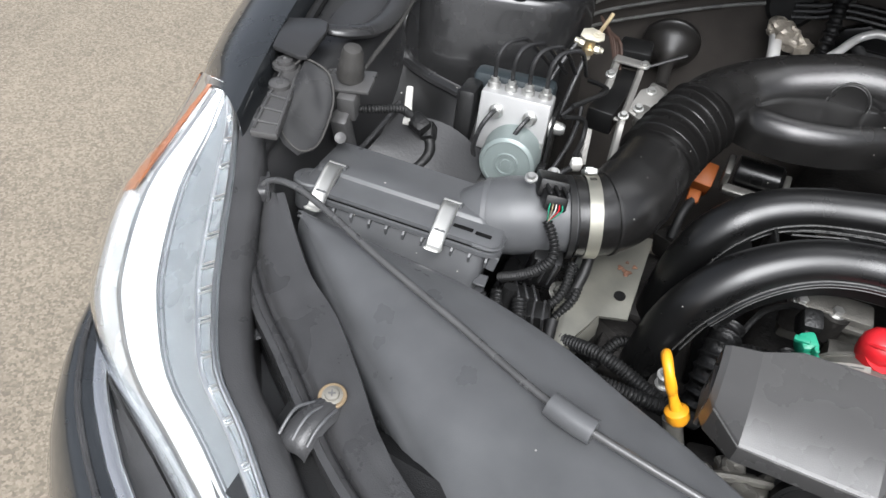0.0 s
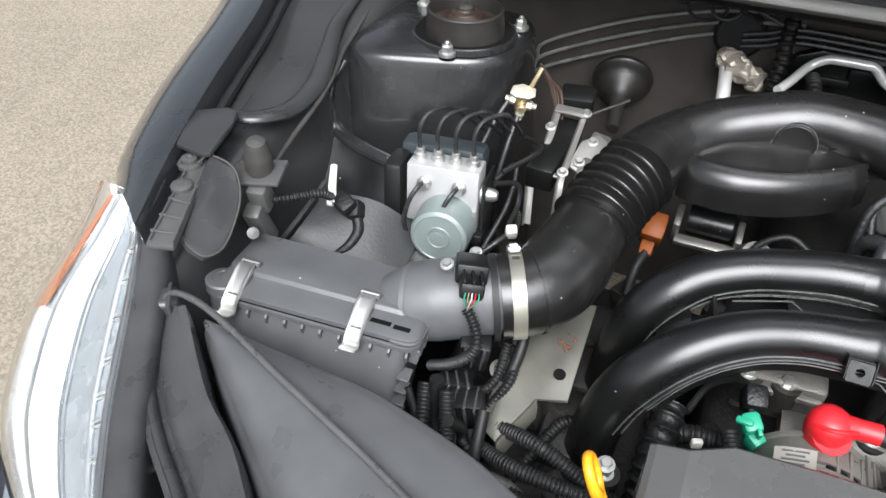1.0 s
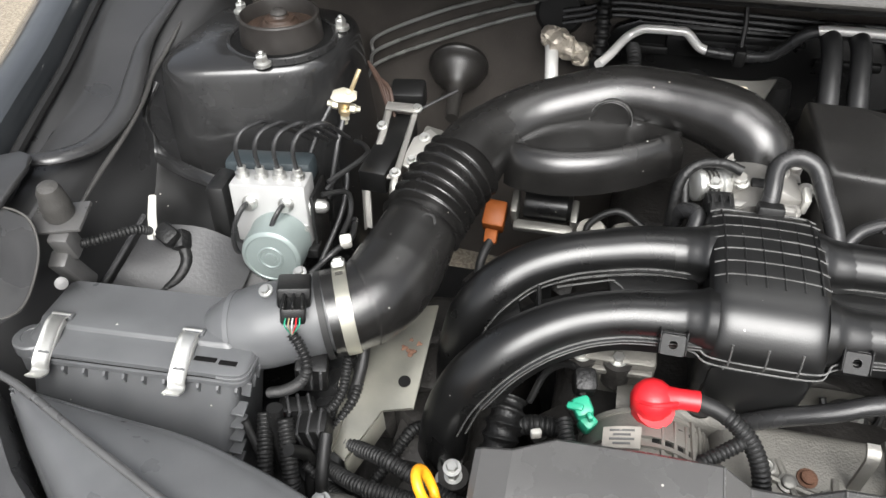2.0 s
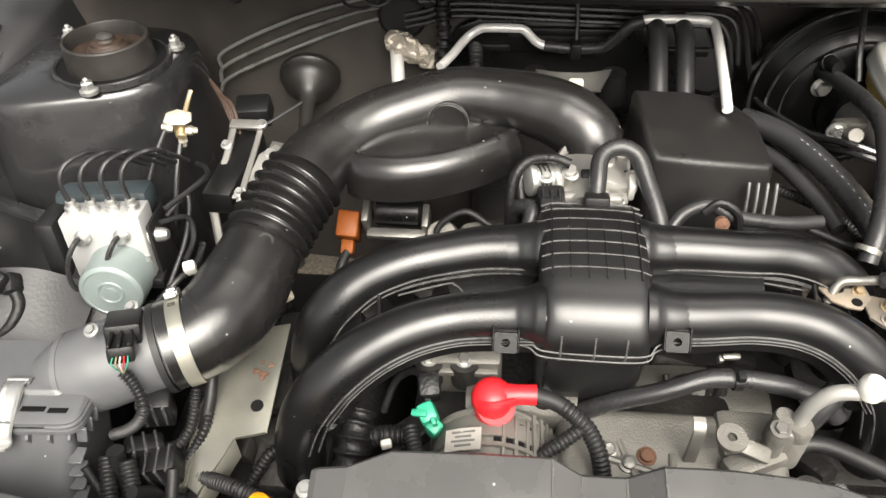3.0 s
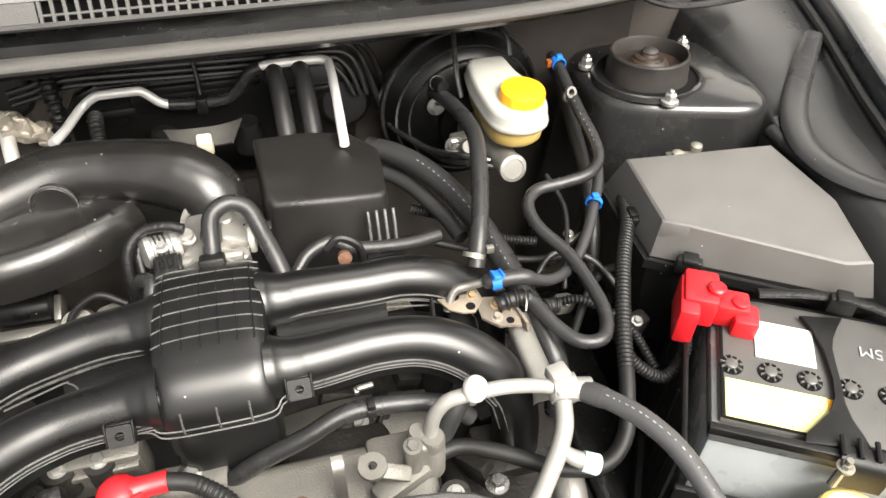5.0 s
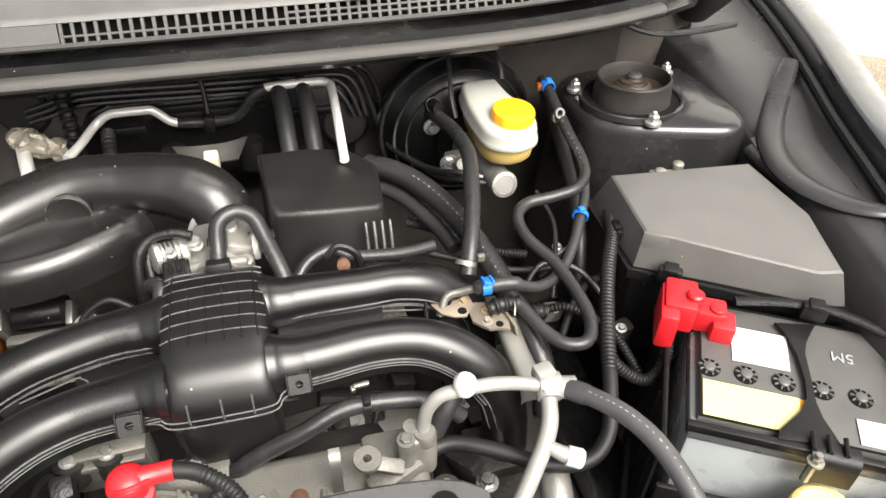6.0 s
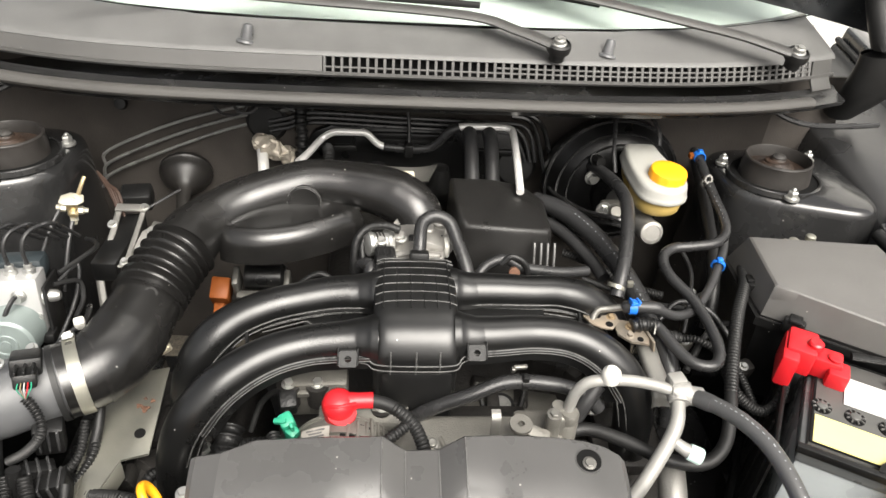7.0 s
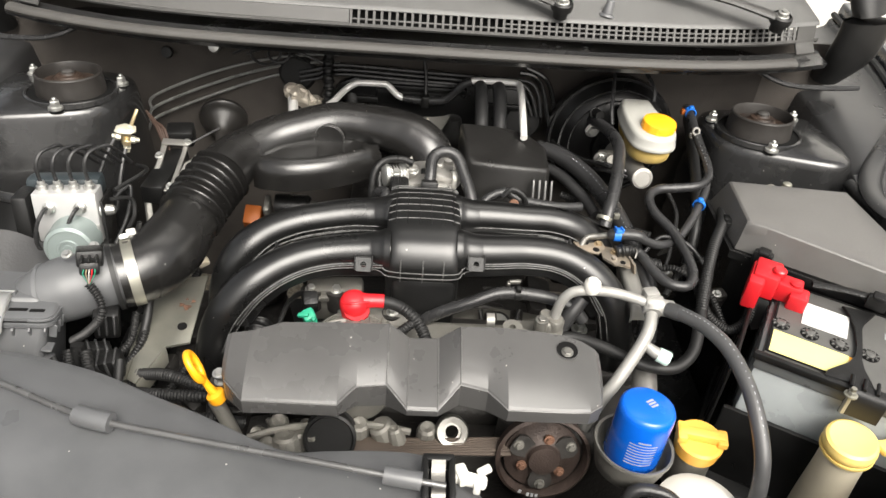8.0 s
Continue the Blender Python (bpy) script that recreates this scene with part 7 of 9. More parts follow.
lathe(bm, [(0.0295, 0), (0.0295, 0.005), (0.027, 0.006)], 32, cm @ pose(0, 0, -0.006))
part("collar", bm, M_RES, res)
for pts in ([(0.318, -0.02, 0.9), (0.316, 0.0, 0.925), (0.322, 0.04, 0.955), (0.335, 0.1, 0.965)], [(0.39, 0.015, 0.93), (0.388, 0.03, 0.95), (0.375, 0.06, 0.965), (0.355, 0.1, 0.97)]):
    bm = B()
    tube(bm, pts, 0.0035, 8, 6)
    single("thin_cable", "thin black cable looping over the fluid reservoir", "cable", bm, M_HOSE, pts[0], "thin cables")

# ---- hoses round the servo ----


HOSES = {}


def hose(pts, r, label, m=None, ridge=None, name="hose", group="hoses", flat=1.0):
    bm = B()
    tube(bm, pts, r, 16, 7, ridge=ridge, flat=flat)
    ob = single(name, label, "hose", bm, m or M_HOSE, pts[0], group)
    for p in pts:
        HOSES[p] = ob
    return ob


vac = hose([(0.292, 0.06, 0.87), (0.297, 0.02, 0.885), (0.302, -0.03, 0.9), (0.304, -0.085, 0.913), (0.302, -0.13, 0.919), (0.293, -0.175, 0.918), (0.28, -0.225, 0.908), (0.268, -0.262, 0.892), (0.26, -0.282, 0.872)], 0.0092, "thick grey black vacuum hose from the servo to the manifold")
bm = B()
ring(bm, (0.26, -0.274, 0.881), (-0.35, -0.6, -0.7), 0.0104, 0.005, 0.0012, 22)
box(bm, (0.008, 0.006, 0.008), (0.276, -0.275, 0.887), bevel=0.001)
part("spring_clip", bm, M_ZINC, vac, "bright spring clip")
hose([(0.195, -0.045, 0.862), (0.222, -0.07, 0.866), (0.25, -0.108, 0.866), (0.272, -0.155, 0.863), (0.287, -0.21, 0.86), (0.297, -0.265, 0.855), (0.303, -0.305, 0.848), (0.311, -0.34, 0.838), (0.316, -0.375, 0.815), (0.316, -0.4, 0.77)], 0.0135, "thick grey heater hose with pale print curving from the firewall")
hose([(0.2, -0.06, 0.84), (0.23, -0.1, 0.843), (0.258, -0.16, 0.84), (0.27, -0.2, 0.836)], 0.009, "thin grey hose under the heater hose")
fuel = hose([(0.449, 0.02, 0.92), (0.447, -0.012, 0.922), (0.443, -0.055, 0.918), (0.44, -0.105, 0.912), (0.44, -0.145, 0.905), (0.434, -0.175, 0.899), (0.415, -0.193, 0.895), (0.385, -0.198, 0.892), (0.354, -0.2, 0.889), (0.337, -0.217, 0.885), (0.338, -0.248, 0.88), (0.356, -0.288, 0.875), (0.365, -0.325, 0.868), (0.368, -0.36, 0.86), (0.355, -0.386, 0.858), (0.332, -0.385, 0.858), (0.316, -0.364, 0.86), (0.304, -0.335, 0.864), (0.298, -0.328, 0.866)], 0.0069, "grey fuel hose with pale print bending in an S")
fuel2 = hose([(0.438, -0.165, 0.892), (0.425, -0.2, 0.887), (0.408, -0.23, 0.88), (0.388, -0.262, 0.872), (0.362, -0.292, 0.863), (0.33, -0.312, 0.868), (0.3, -0.317, 0.882)], 0.006, "thin grey fuel hose with a blue mark")
hose([(0.458, 0.02, 0.9), (0.45, -0.03, 0.895), (0.44, -0.1, 0.88), (0.432, -0.16, 0.86), (0.42, -0.22, 0.83), (0.41, -0.25, 0.79)], 0.0085, "black corrugated fuel vapour hose", M_RUBBER)
for at, w in (((0.448, -0.006, 0.924), (0, -1, -0.1)), ((0.41, -0.226, 0.8815), (-0.5, -0.8, -0.2))):
    bm = B()
    ring(bm, at, w, 0.0078, 0.005 if at[2] < 0.9 else 0.01, 0.0014, 18)
    box(bm, (0.008, 0.008, 0.006), Vector(at) + Vector((0.0, 0, 0.009)), bevel=0.002)
    part("clip", bm, M_CLIPBLUE, fuel2 if at[2] < 0.9 else fuel, "blue plastic clip")
bm = B()
box(bm, (0.01, 0.01, 0.009), (0.4385, -0.002, 0.923), bevel=0.002)
part("retainer", bm, M_ORANGE, fuel, "orange brown plastic retainer")
bm = B()
for dz in (0, 0.01):
    lathe(bm, [(0.004, -0.002), (0.007, -0.002), (0.007, 0.002), (0.004, 0.002), (0.004, -0.002)], 14, aim((0.437, -0.07 - dz * 0.6, 0.915 + dz), (0.2, -1, 0.5)), caps=False)
part("wire_clip", bm, M_GALV, fuel, "small bright wire clip")
hose([(0.46, -0.2, 0.86), (0.447, -0.24, 0.862), (0.42, -0.29, 0.858), (0.4, -0.335, 0.85), (0.383, -0.38, 0.838), (0.368, -0.425, 0.825), (0.352, -0.462, 0.81), (0.325, -0.48, 0.8), (0.285, -0.473, 0.798), (0.24, -0.447, 0.8), (0.2, -0.43, 0.798), (0.16, -0.44, 0.79)], 0.0078, "black hose with a corrugated upper end sweeping behind the cover", M_RUBBER, ridge=(0.0045, 0.0004, 0, 4.6))
hose([(0.455, -0.375, 0.83), (0.445, -0.395, 0.81), (0.42, -0.405, 0.8), (0.395, -0.385, 0.81), (0.385, -0.35, 0.83)], 0.0065, "corrugated battery cable sleeve under the red cover", M_RUBBER, ridge=(0.0035, 0.0005, 0, 9), name="wiring_sleeve", group="engine wiring")

# pale print along the hoses
def hose_print(pts, r, f0, f1, n, up=(0, -0.5, 0.86)):
    path = spline(pts, 30)[0]
    up = Vector(up).normalized()
    ob = HOSES[pts[0]]
    rng = random.Random(n)
    for k in range(n):
        f = f0 + (f1 - f0) * (k + 0.5) / n
        i = int(f * (len(path) - 2))
        d = (path[i + 1] - path[i]).normalized()
        o = (up - d * up.dot(d)).normalized()
        m = Matrix.Translation(path[i] + o * (r + 0.0002)) @ Matrix((d, o.cross(d), o)).transposed().to_4x4()
        bm = B()
        box(bm, (rng.uniform(0.001, 0.0035), rng.uniform(0.0006, 0.0012), 0.0004), (0, 0, 0), bevel=0)
        bm.transform(m)
        part("print_bar", bm, M_WPRINT, ob)


# ---- fuse box ----
fb = thing("fuse_box", (0.55, -0.28, 0.74), "dusty charcoal plastic fuse box with a sloped lid", "fuse box")
TOP = [(0.465, -0.185, 0.901), (0.64, -0.197, 0.9), (0.652, -0.3, 0.899), (0.628, -0.392, 0.895), (0.458, -0.287, 0.9)]
MID = [(0.45, -0.172, 0.855), (0.648, -0.188, 0.855), (0.662, -0.3, 0.855), (0.644, -0.404, 0.848), (0.614, -0.392, 0.848), (0.449, -0.293, 0.852)]
bm = B()
t5 = [TOP[0], TOP[1], TOP[2], TOP[3], TOP[3], TOP[4]]
t5[4] = (0.606, -0.384, 0.8955)
t5[3] = (0.632, -0.388, 0.8955)
c = Vector((0.56, -0.28, 0.9))
skin(bm, [[bm.verts.new(Vector(p) + Vector((0, 0, -0.004))) for p in MID], [bm.verts.new(p) for p in MID], [bm.verts.new(Vector(p).lerp(c, -0.012) + Vector((0, 0, -0.002))) for p in t5], [bm.verts.new(Vector(p).lerp(c, 0.012)) for p in t5], [bm.verts.new(Vector(p).lerp(c, 0.04) + Vector((0, 0, 0.0006))) for p in t5]])
fl = part("lid", bm, M_LIDTOP, fb, angle=25)
bm = B()
prism(bm, [(0.452, -0.289), (0.4645, -0.272), (0.489, -0.291), (0.482, -0.305)], 0.87, 0.8995, None, 0.004, 2, 0.06)
part("corner_facet", bm, M_LIDTOP, fl)
bm = B()
for k, h in ((1.03, 0.0),):
    skin(bm, [[bm.verts.new(c + (Vector(p) - c) * 1.05 + Vector((0, 0, dz - (Vector(p) - c).z * 0.05))) for p in MID] for dz in (-0.012, -0.004, 0.0)])
part("lid_rim", bm, M_PLASTIC, fb, angle=25)
bm = B()
skin(bm, [[bm.verts.new((c.x + (p[0] - c.x) * k, c.y + (p[1] - c.y) * k, z)) for p in MID] for k, z in ((0.9, 0.72), (0.98, 0.8), (1.0, 0.855))])
part("base", bm, M_PLASTIC, fb, angle=25)
for at, rz in (((0.477, -0.322, 0.862), -32), ((0.6, -0.405, 0.86), -32), ((0.455, -0.24, 0.86), 80)):
    bm = B()
    box(bm, (0.026, 0.012, 0.02), at, (0, 0, rz), bevel=0.003)
    box(bm, (0.016, 0.016, 0.006), Vector(at) + Vector((0, 0, 0.01)), (0, 0, rz), bevel=0.002)
    part("latch", bm, M_PLASTIC, fb)
bm = B()
for q in ((0.538, -0.172, 0.882), (0.563, -0.168, 0.886)):
    lathe(bm, [(0, 0), (0.007, 0), (0.007, 0.006), (0.004, 0.008), (0, 0.008)], 12, pose(*q))
box(bm, (0.04, 0.014, 0.004), (0.548, -0.17, 0.88), (0, 0, -10), bevel=0.001)
single("ground_terminal", "zinc ground terminal bolted behind the fuse box", "terminal", bm, M_ZINC, (0.545, -0.163, 0.89))
bm = B()
tube(bm, [(0.655, -0.17, 0.9), (0.668, -0.23, 0.89), (0.685, -0.3, 0.88), (0.7, -0.38, 0.87)], 0.009, 12, 6)
single("wiring_sleeve", "taped black wiring along the wing beside the fuse box", "wiring", bm, M_LOOM, (0.66, -0.2, 0.88), "engine wiring")

# ---- battery ----
bd, bp = Vector((0.873, -0.487, 0)), Vector((0.487, 0.873, 0))
BF = Vector((0.417, -0.488, 0))
BANG = math.degrees(math.atan2(bd.y, bd.x))


def bat(u, v, z):
    return BF + bd * u + bp * v + Vector((0, 0, z))


def batbox(bm, u0, u1, v0, v1, z0, z1, bevel=0.003, rot=0.0):
    return box(bm, (u1 - u0, v1 - v0, z1 - z0), bat((u0 + u1) / 2, (v0 + v1) / 2, (z0 + z1) / 2), (0, 0, BANG + rot), bevel=bevel)


battery = thing("battery", bat(0.115, 0.085, 0.64), "car battery with a dark lid, grey case and warning labels", "battery")
bm = B()
batbox(bm, 0.002, 0.23, 0.003, 0.17, 0.63, 0.816, 0.005)
part("case", bm, M_BATTERY, battery, "grey translucent case")
bm = B()
batbox(bm, 0.006, 0.226, 0.009, 0.166, 0.826, 0.8405, 0.003)
lid = part("lid", bm, M_BATTOP, battery, "dark grey lid")
bm = B()
batbox(bm, 0, 0.232, 0, 0.173, 0.815, 0.834, 0.004)
part("rim", bm, M_BATRIM, battery, "smoky grey translucent rim")
for k in range(6):
    m = pose(*bat(0.017 + k * 0.0353, 0.072, 0.8405), 0, 0, BANG)
    bm = B()
    lathe(bm, [(0.0112, 0), (0.0112, 0.0012), (0.0062, 0.0014), (0.006, 0.0008)], 28, m)
    cap = part("vent_cap", bm, M_VOID, lid, "black notched vent cap")
    bm = B()
    lathe(bm, [(0.0062, 0.0), (0.006, 0.0036), (0.0048, 0.0044), (0, 0.0045)], 20, m)
    part("cap_centre", bm, M_BATTOP, cap)
    for q in range(9):
        bm = B()
        box(bm, (0.0042, 0.0017, 0.0034), (0.0085, 0, 0.0017), bevel=0.0004, seg=1)
        bm.transform(m @ pose(0, 0, 0, 0, 0, q * 40 + 10))
        part("cap_tooth", bm, M_BATTOP, cap)
groove = [bat(u, v, 0.8412) for u, v in ((0.0085, 0.011), (0.0085, 0.164), (0.2235, 0.164), (0.2235, 0.011))]
for a, b in zip(groove, groove[1:] + groove[:1]):
    bm = B()
    tube(bm, [a, b], 0.0016, 8, 2, flat=0.5)
    part("lid_groove", bm, M_VOID, lid)
bm = B()
batbox(bm, 0.011, 0.1, 0.0125, 0.055, 0.8412, 0.8422, 0)
part("label", bm, M_YLABEL, battery, "pale yellow warning label")
bm = B()
batbox(bm, 0.1, 0.108, 0.018, 0.054, 0.8412, 0.8424, 0)
part("label", bm, M_YELLOW, battery)
bm = B()
batbox(bm, 0.04, 0.095, 0.088, 0.135, 0.8412, 0.8422, 0)
part("label", bm, M_PAPER, battery, "white paper label")
bm = B()
batbox(bm, 0.15, 0.22, 0.016, 0.045, 0.8412, 0.8422, 0)
part("label", bm, M_PAPER, battery, "white paper label")


def words(text, size, m, material, parent, name="lettering", depth=0.0004):
    cu = bpy.data.curves.new("words", "FONT")
    cu.body, cu.size, cu.extrude, cu.align_x, cu.align_y = text, size, depth, "CENTER", "CENTER"
    ob = bpy.data.objects.new("words", cu)
    scene.collection.objects.link(ob)
    me = bpy.data.meshes.new_from_object(ob)
    bpy.data.objects.remove(ob)
    me.materials.append(material)
    out = new(name, me)
    out.parent = parent
    out.matrix_basis = Matrix.Translation(-ORIGIN[parent.name]) @ m
    return out


words("5M", 0.018, pose(*bat(0.148, 0.122, 0.8415), 0, 0, BANG + 180), M_WPRINT, battery)
# hold-down
hd = thing("battery_clamp", bat(0.12, 0.0, 0.84), "black battery hold-down clamp with a hooked bolt", "battery clamp")
bm = B()
prism(bm, [(0.481, -0.526), (0.49, -0.517), (0.503, -0.512), (0.522, -0.505), (0.536, -0.493), (0.548, -0.473), (0.559, -0.442), (0.565, -0.418), (0.561, -0.399), (0.602, -0.412), (0.575, -0.432), (0.567, -0.444), (0.55, -0.48), (0.539, -0.499), (0.534, -0.516), (0.534, -0.534), (0.533, -0.547)], 0.8435, 0.8475, None, 0.0012)
part("bar", bm, M_PLASTIC, hd)
bm = B()
batbox(bm, -0.004, 0.236, -0.0075, 0.0005, 0.836, 0.846, 0.0015)
part("cross_bar", bm, M_PLASTIC, hd)
bm = B()
sheet(bm, [[bat(0.124 + du, v, z) for du in (-0.021, -0.012, 0.012, 0.021)] for v, z in ((0.004, 0.8482), (-0.008, 0.848), (-0.0135, 0.842), (-0.0145, 0.826), (-0.0145, 0.812))], 0.0025, 2)
part("front_flap", bm, M_PLASTIC, hd)
bm = B()
tube(bm, [bat(0.106, -0.016, 0.855), bat(0.106, -0.016, 0.84), bat(0.106, -0.016, 0.825), bat(0.106, -0.016, 0.815)], 0.0032, 8, 3)
bolt(bm, bat(0.106, -0.016, 0.844), (0, 0, 1), 0.005, 0.006)
part("hook_bolt", bm, M_ZINC, hd, "zinc hook bolt and nut")
for k in (-0.014, 0, 0.014):
    bm = B()
    tube(bm, [bat(0.118 + k, -0.008, 0.85), bat(0.118 + k, 0.01, 0.852)], 0.0024, 8, 2)
    part("rib", bm, M_PLASTIC, hd)
bm = B()
tube(bm, [bat(0.04, 0.155, 0.86), bat(0.09, 0.165, 0.862), bat(0.14, 0.168, 0.86), bat(0.19, 0.15, 0.858), bat(0.225, 0.13, 0.852)], 0.006, 10, 6, flat=0.6)
single("ground_cable", "taped black ground cable along the battery", "cable", bm, M_LOOM, bat(0.12, 0.16, 0.85))
bm = B()
lathe(bm, [(0, 0), (0.011, 0), (0.01, 0.014), (0, 0.014)], 16, pose(*bat(0.205, 0.115, 0.8405)))
box(bm, (0.034, 0.02, 0.012), bat(0.21, 0.118, 0.85), (0, 10, BANG + 25), bevel=0.003)
bolt(bm, bat(0.225, 0.125, 0.856), (0, 0, 1), 0.006, 0.009)
single("battery_terminal", "greenish corroded brass battery terminal clamp", "terminal", bm, M_ZINC, bat(0.205, 0.115, 0.84))
# red terminal cover
rc = thing("terminal_cover", bat(0.02, 0.14, 0.84), "red plastic cover over the positive battery terminal", "terminal cover")
bm = B()
batbox(bm, -0.034, 0.0, 0.115, 0.16, 0.838, 0.874, 0.004)
batbox(bm, -0.037, -0.017, 0.1, 0.155, 0.825, 0.87, 0.004)
batbox(bm, -0.002, 0.03, 0.118, 0.146, 0.84, 0.868, 0.004)
batbox(bm, 0.016, 0.04, 0.108, 0.136, 0.838, 0.862, 0.004)
part("shell", bm, M_RED, rc, angle=30)
bm = B()
lathe(bm, [(0.009, 0), (0.009, 0.006), (0.007, 0.008), (0, 0.008)], 20, pose(*bat(-0.004, 0.134, 0.872)))
lathe(bm, [(0.008, 0), (0.008, 0.005), (0.006, 0.006), (0, 0.006)], 20, pose(*bat(0.02, 0.128, 0.866)))
part("boss", bm, M_RED, rc)
tray = thing("battery_tray", bat(0.115, 0.085, 0.61), "black plastic battery tray with upright walls", "battery tray")
bm = B()
batbox(bm, -0.03, 0.27, -0.04, 0.2, 0.61, 0.63, 0.005)
part("base", bm, M_PLASTIC, tray)
for u0, u1, v0, v1 in ((-0.012, 0.245, -0.016, -0.009), (0.238, 0.246, -0.009, 0.18)):
    bm = B()
    batbox(bm, u0, u1, v0, v1, 0.629, 0.752, 0.002)
    part("wall", bm, M_PLASTIC, tray)
bm = B()
sheet(bm, [[bat(-0.02, v, z) for v in (-0.02, 0.08, 0.18)] for z in (0.64, 0.74, 0.825)], -0.003)
shield = thing("battery_shield", bat(-0.02, 0.08, 0.64), "black plastic shield beside the battery", "panel")
part("panel", bm, M_PLASTIC, shield)
for v in (0.0, 0.05, 0.1, 0.15):
    bm = B()
    tube(bm, [bat(-0.0235, v, 0.66), bat(-0.0235, v, 0.74), bat(-0.0235, v, 0.815)], 0.0022, 6, 2)
    part("rib", bm, M_PLASTIC, shield)
bm = B()
tube(bm, [bat(-0.021, v, 0.826) for v in (-0.02, 0.04, 0.1, 0.18)], 0.003, 8, 2)
part("top_edge", bm, M_PLASTIC, shield)

# ---- engine block and heads ----
eng = thing("engine", (0, -0.32, 0.36), "oily cast aluminium flat engine below the manifold", "engine")
bm = B()
box(bm, (0.34, 0.36, 0.3), (0.01, -0.31, 0.57), bevel=0.02, seg=3)
box(bm, (0.24, 0.12, 0.06), (0.03, -0.42, 0.735), bevel=0.012)
part("crankcase", bm, M_DARKCAST, eng)
for s in (-1, 1):
    bm = B()
    box(bm, (0.16, 0.3, 0.24), (s * 0.27, -0.34, 0.54), (0, s * 8, 0), bevel=0.02, seg=3)
    part("cylinder_head", bm, M_DARKCAST, eng)
    for y in (-0.345, -0.43) if s < 0 else (-0.28, -0.385):
        bm = B()
        box(bm, (0.075, 0.06, 0.02), (s * 0.27, y - 0.012, 0.715), bevel=0.006)
        part("inlet_flange", bm, M_DARKCAST, eng)
        bm = B()
        bolt(bm, (s * 0.245, y - 0.05, 0.72), (0, 0, 1), 0.008, 0.01)
        part("bolt", bm, M_STEEL, eng)
bm = B()
box(bm, (0.2, 0.1, 0.05), (0.08, -0.45, 0.765), (8, 0, 0), bevel=0.012, seg=3)
box(bm, (0.06, 0.05, 0.03), (0.15, -0.425, 0.785), bevel=0.008)
tube(bm, [(-0.1, -0.4, 0.775), (-0.05, -0.4, 0.78), (0.0, -0.405, 0.782)], 0.02, 14, 4)
part("timing_cover", bm, M_CAST, eng, "dull cast aluminium cover")
# lifting tab, webs and stained plugs on the casting
bm = B()
sheet(bm, [[(x, -0.449 + dy, z) for x in (0.0885, 0.0925, 0.0985)] for dy, z in ((0.0, 0.788), (0.0005, 0.81), (0.001, 0.828), (0.0025, 0.834), (0.006, 0.837), (0.011, 0.838))], 0.003, 3)
part("lifting_tab", bm, M_GALV, eng, "dull bent steel tab")
for x, y, r, mt in ((0.058, -0.449, 0.006, M_RUST), (0.042, -0.457, 0.006, M_GALV), (0.073, -0.464, 0.005, M_GALV), (0.112, -0.467, 0.006, M_GALV), (0.026, -0.445, 0.0055, M_GALV)):
    bm = B()
    lathe(bm, [(r * 1.5, 0), (r * 1.4, 0.003), (r, 0.0035), (r, 0.007), (r * 0.7, 0.008), (0, 0.0075)], 14, pose(x, y, 0.789, 12, 0, 0))
    part("plug", bm, mt, eng)
for x0, y0, x1, y1 in ((0.02, -0.452, 0.085, -0.47), (0.035, -0.436, 0.05, -0.475), (0.08, -0.446, 0.078, -0.478)):
    bm = B()
    tube(bm, [(x0, y0, 0.79), (x1, y1, 0.789)], 0.0035, 8, 4)
    part("casting_web", bm, M_CAST, eng)
bm = B()
tube(bm, [(0.03, -0.374, 0.732), (0.06, -0.37, 0.73), (0.1, -0.364, 0.724), (0.14, -0.36, 0.712)], 0.0165, 20, 5)
hj = part("hose_joint", bm, M_RUBBER, eng, "short thick black coolant hose")
bm = B()
ring(bm, (0.042, -0.372, 0.7315), (1, 0.13, -0.05), 0.0168, 0.009, 0.0014, 26)
box(bm, (0.01, 0.012, 0.008), (0.042, -0.377, 0.751), (20, 0, 0), bevel=0.002)
part("spring_clip", bm, M_GALV, hj, "dull spring clip")
bm = B()
tube(bm, [(-0.01, -0.385, 0.74), (0.015, -0.378, 0.735), (0.035, -0.374, 0.732)], [0.019, 0.018, 0.0155], 18, 3)
part("pipe", bm, M_CAST, eng)
bm = B()
lathe(bm, [(0, -0.03), (0.02, -0.03), (0.02, -0.004), (0.0175, 0.0), (0.0125, 0.001), (0.011, -0.001), (0, -0.001)], 26, pose(0.121, -0.344, 0.742, 12, 0, 0))
part("rubber_mount", bm, M_RUBBER, eng, "black rubber mount")
bm = B()
bolt(bm, (0.121, -0.3445, 0.7425), (0, -0.2, 1), 0.0085, 0.008)
part("bolt", bm, M_STEEL, eng)
bm = B()
sheet(bm, [[(x, y, z + 0.01 * math.cos((x - 0.12) * 22)) for x in (0.045, 0.07, 0.095, 0.12, 0.15, 0.18, 0.2)] for y, z in ((-0.31, 0.72), (-0.335, 0.728), (-0.358, 0.724), (-0.372, 0.705), (-0.38, 0.67))], -0.004, 3)
part("cam_cover", bm, M_CAST, eng, "dull cast aluminium cover edge")
bm = B()
box(bm, (0.075, 0.03, 0.06), (-0.108, -0.366, 0.79), (6, 0, 2), bevel=0.006, seg=2)
box(bm, (0.07, 0.008, 0.008), (-0.108, -0.384, 0.806), (6, 0, 2), bevel=0.002)
part("water_pipe_flange", bm, M_CAST, eng, "dull cast aluminium flange")
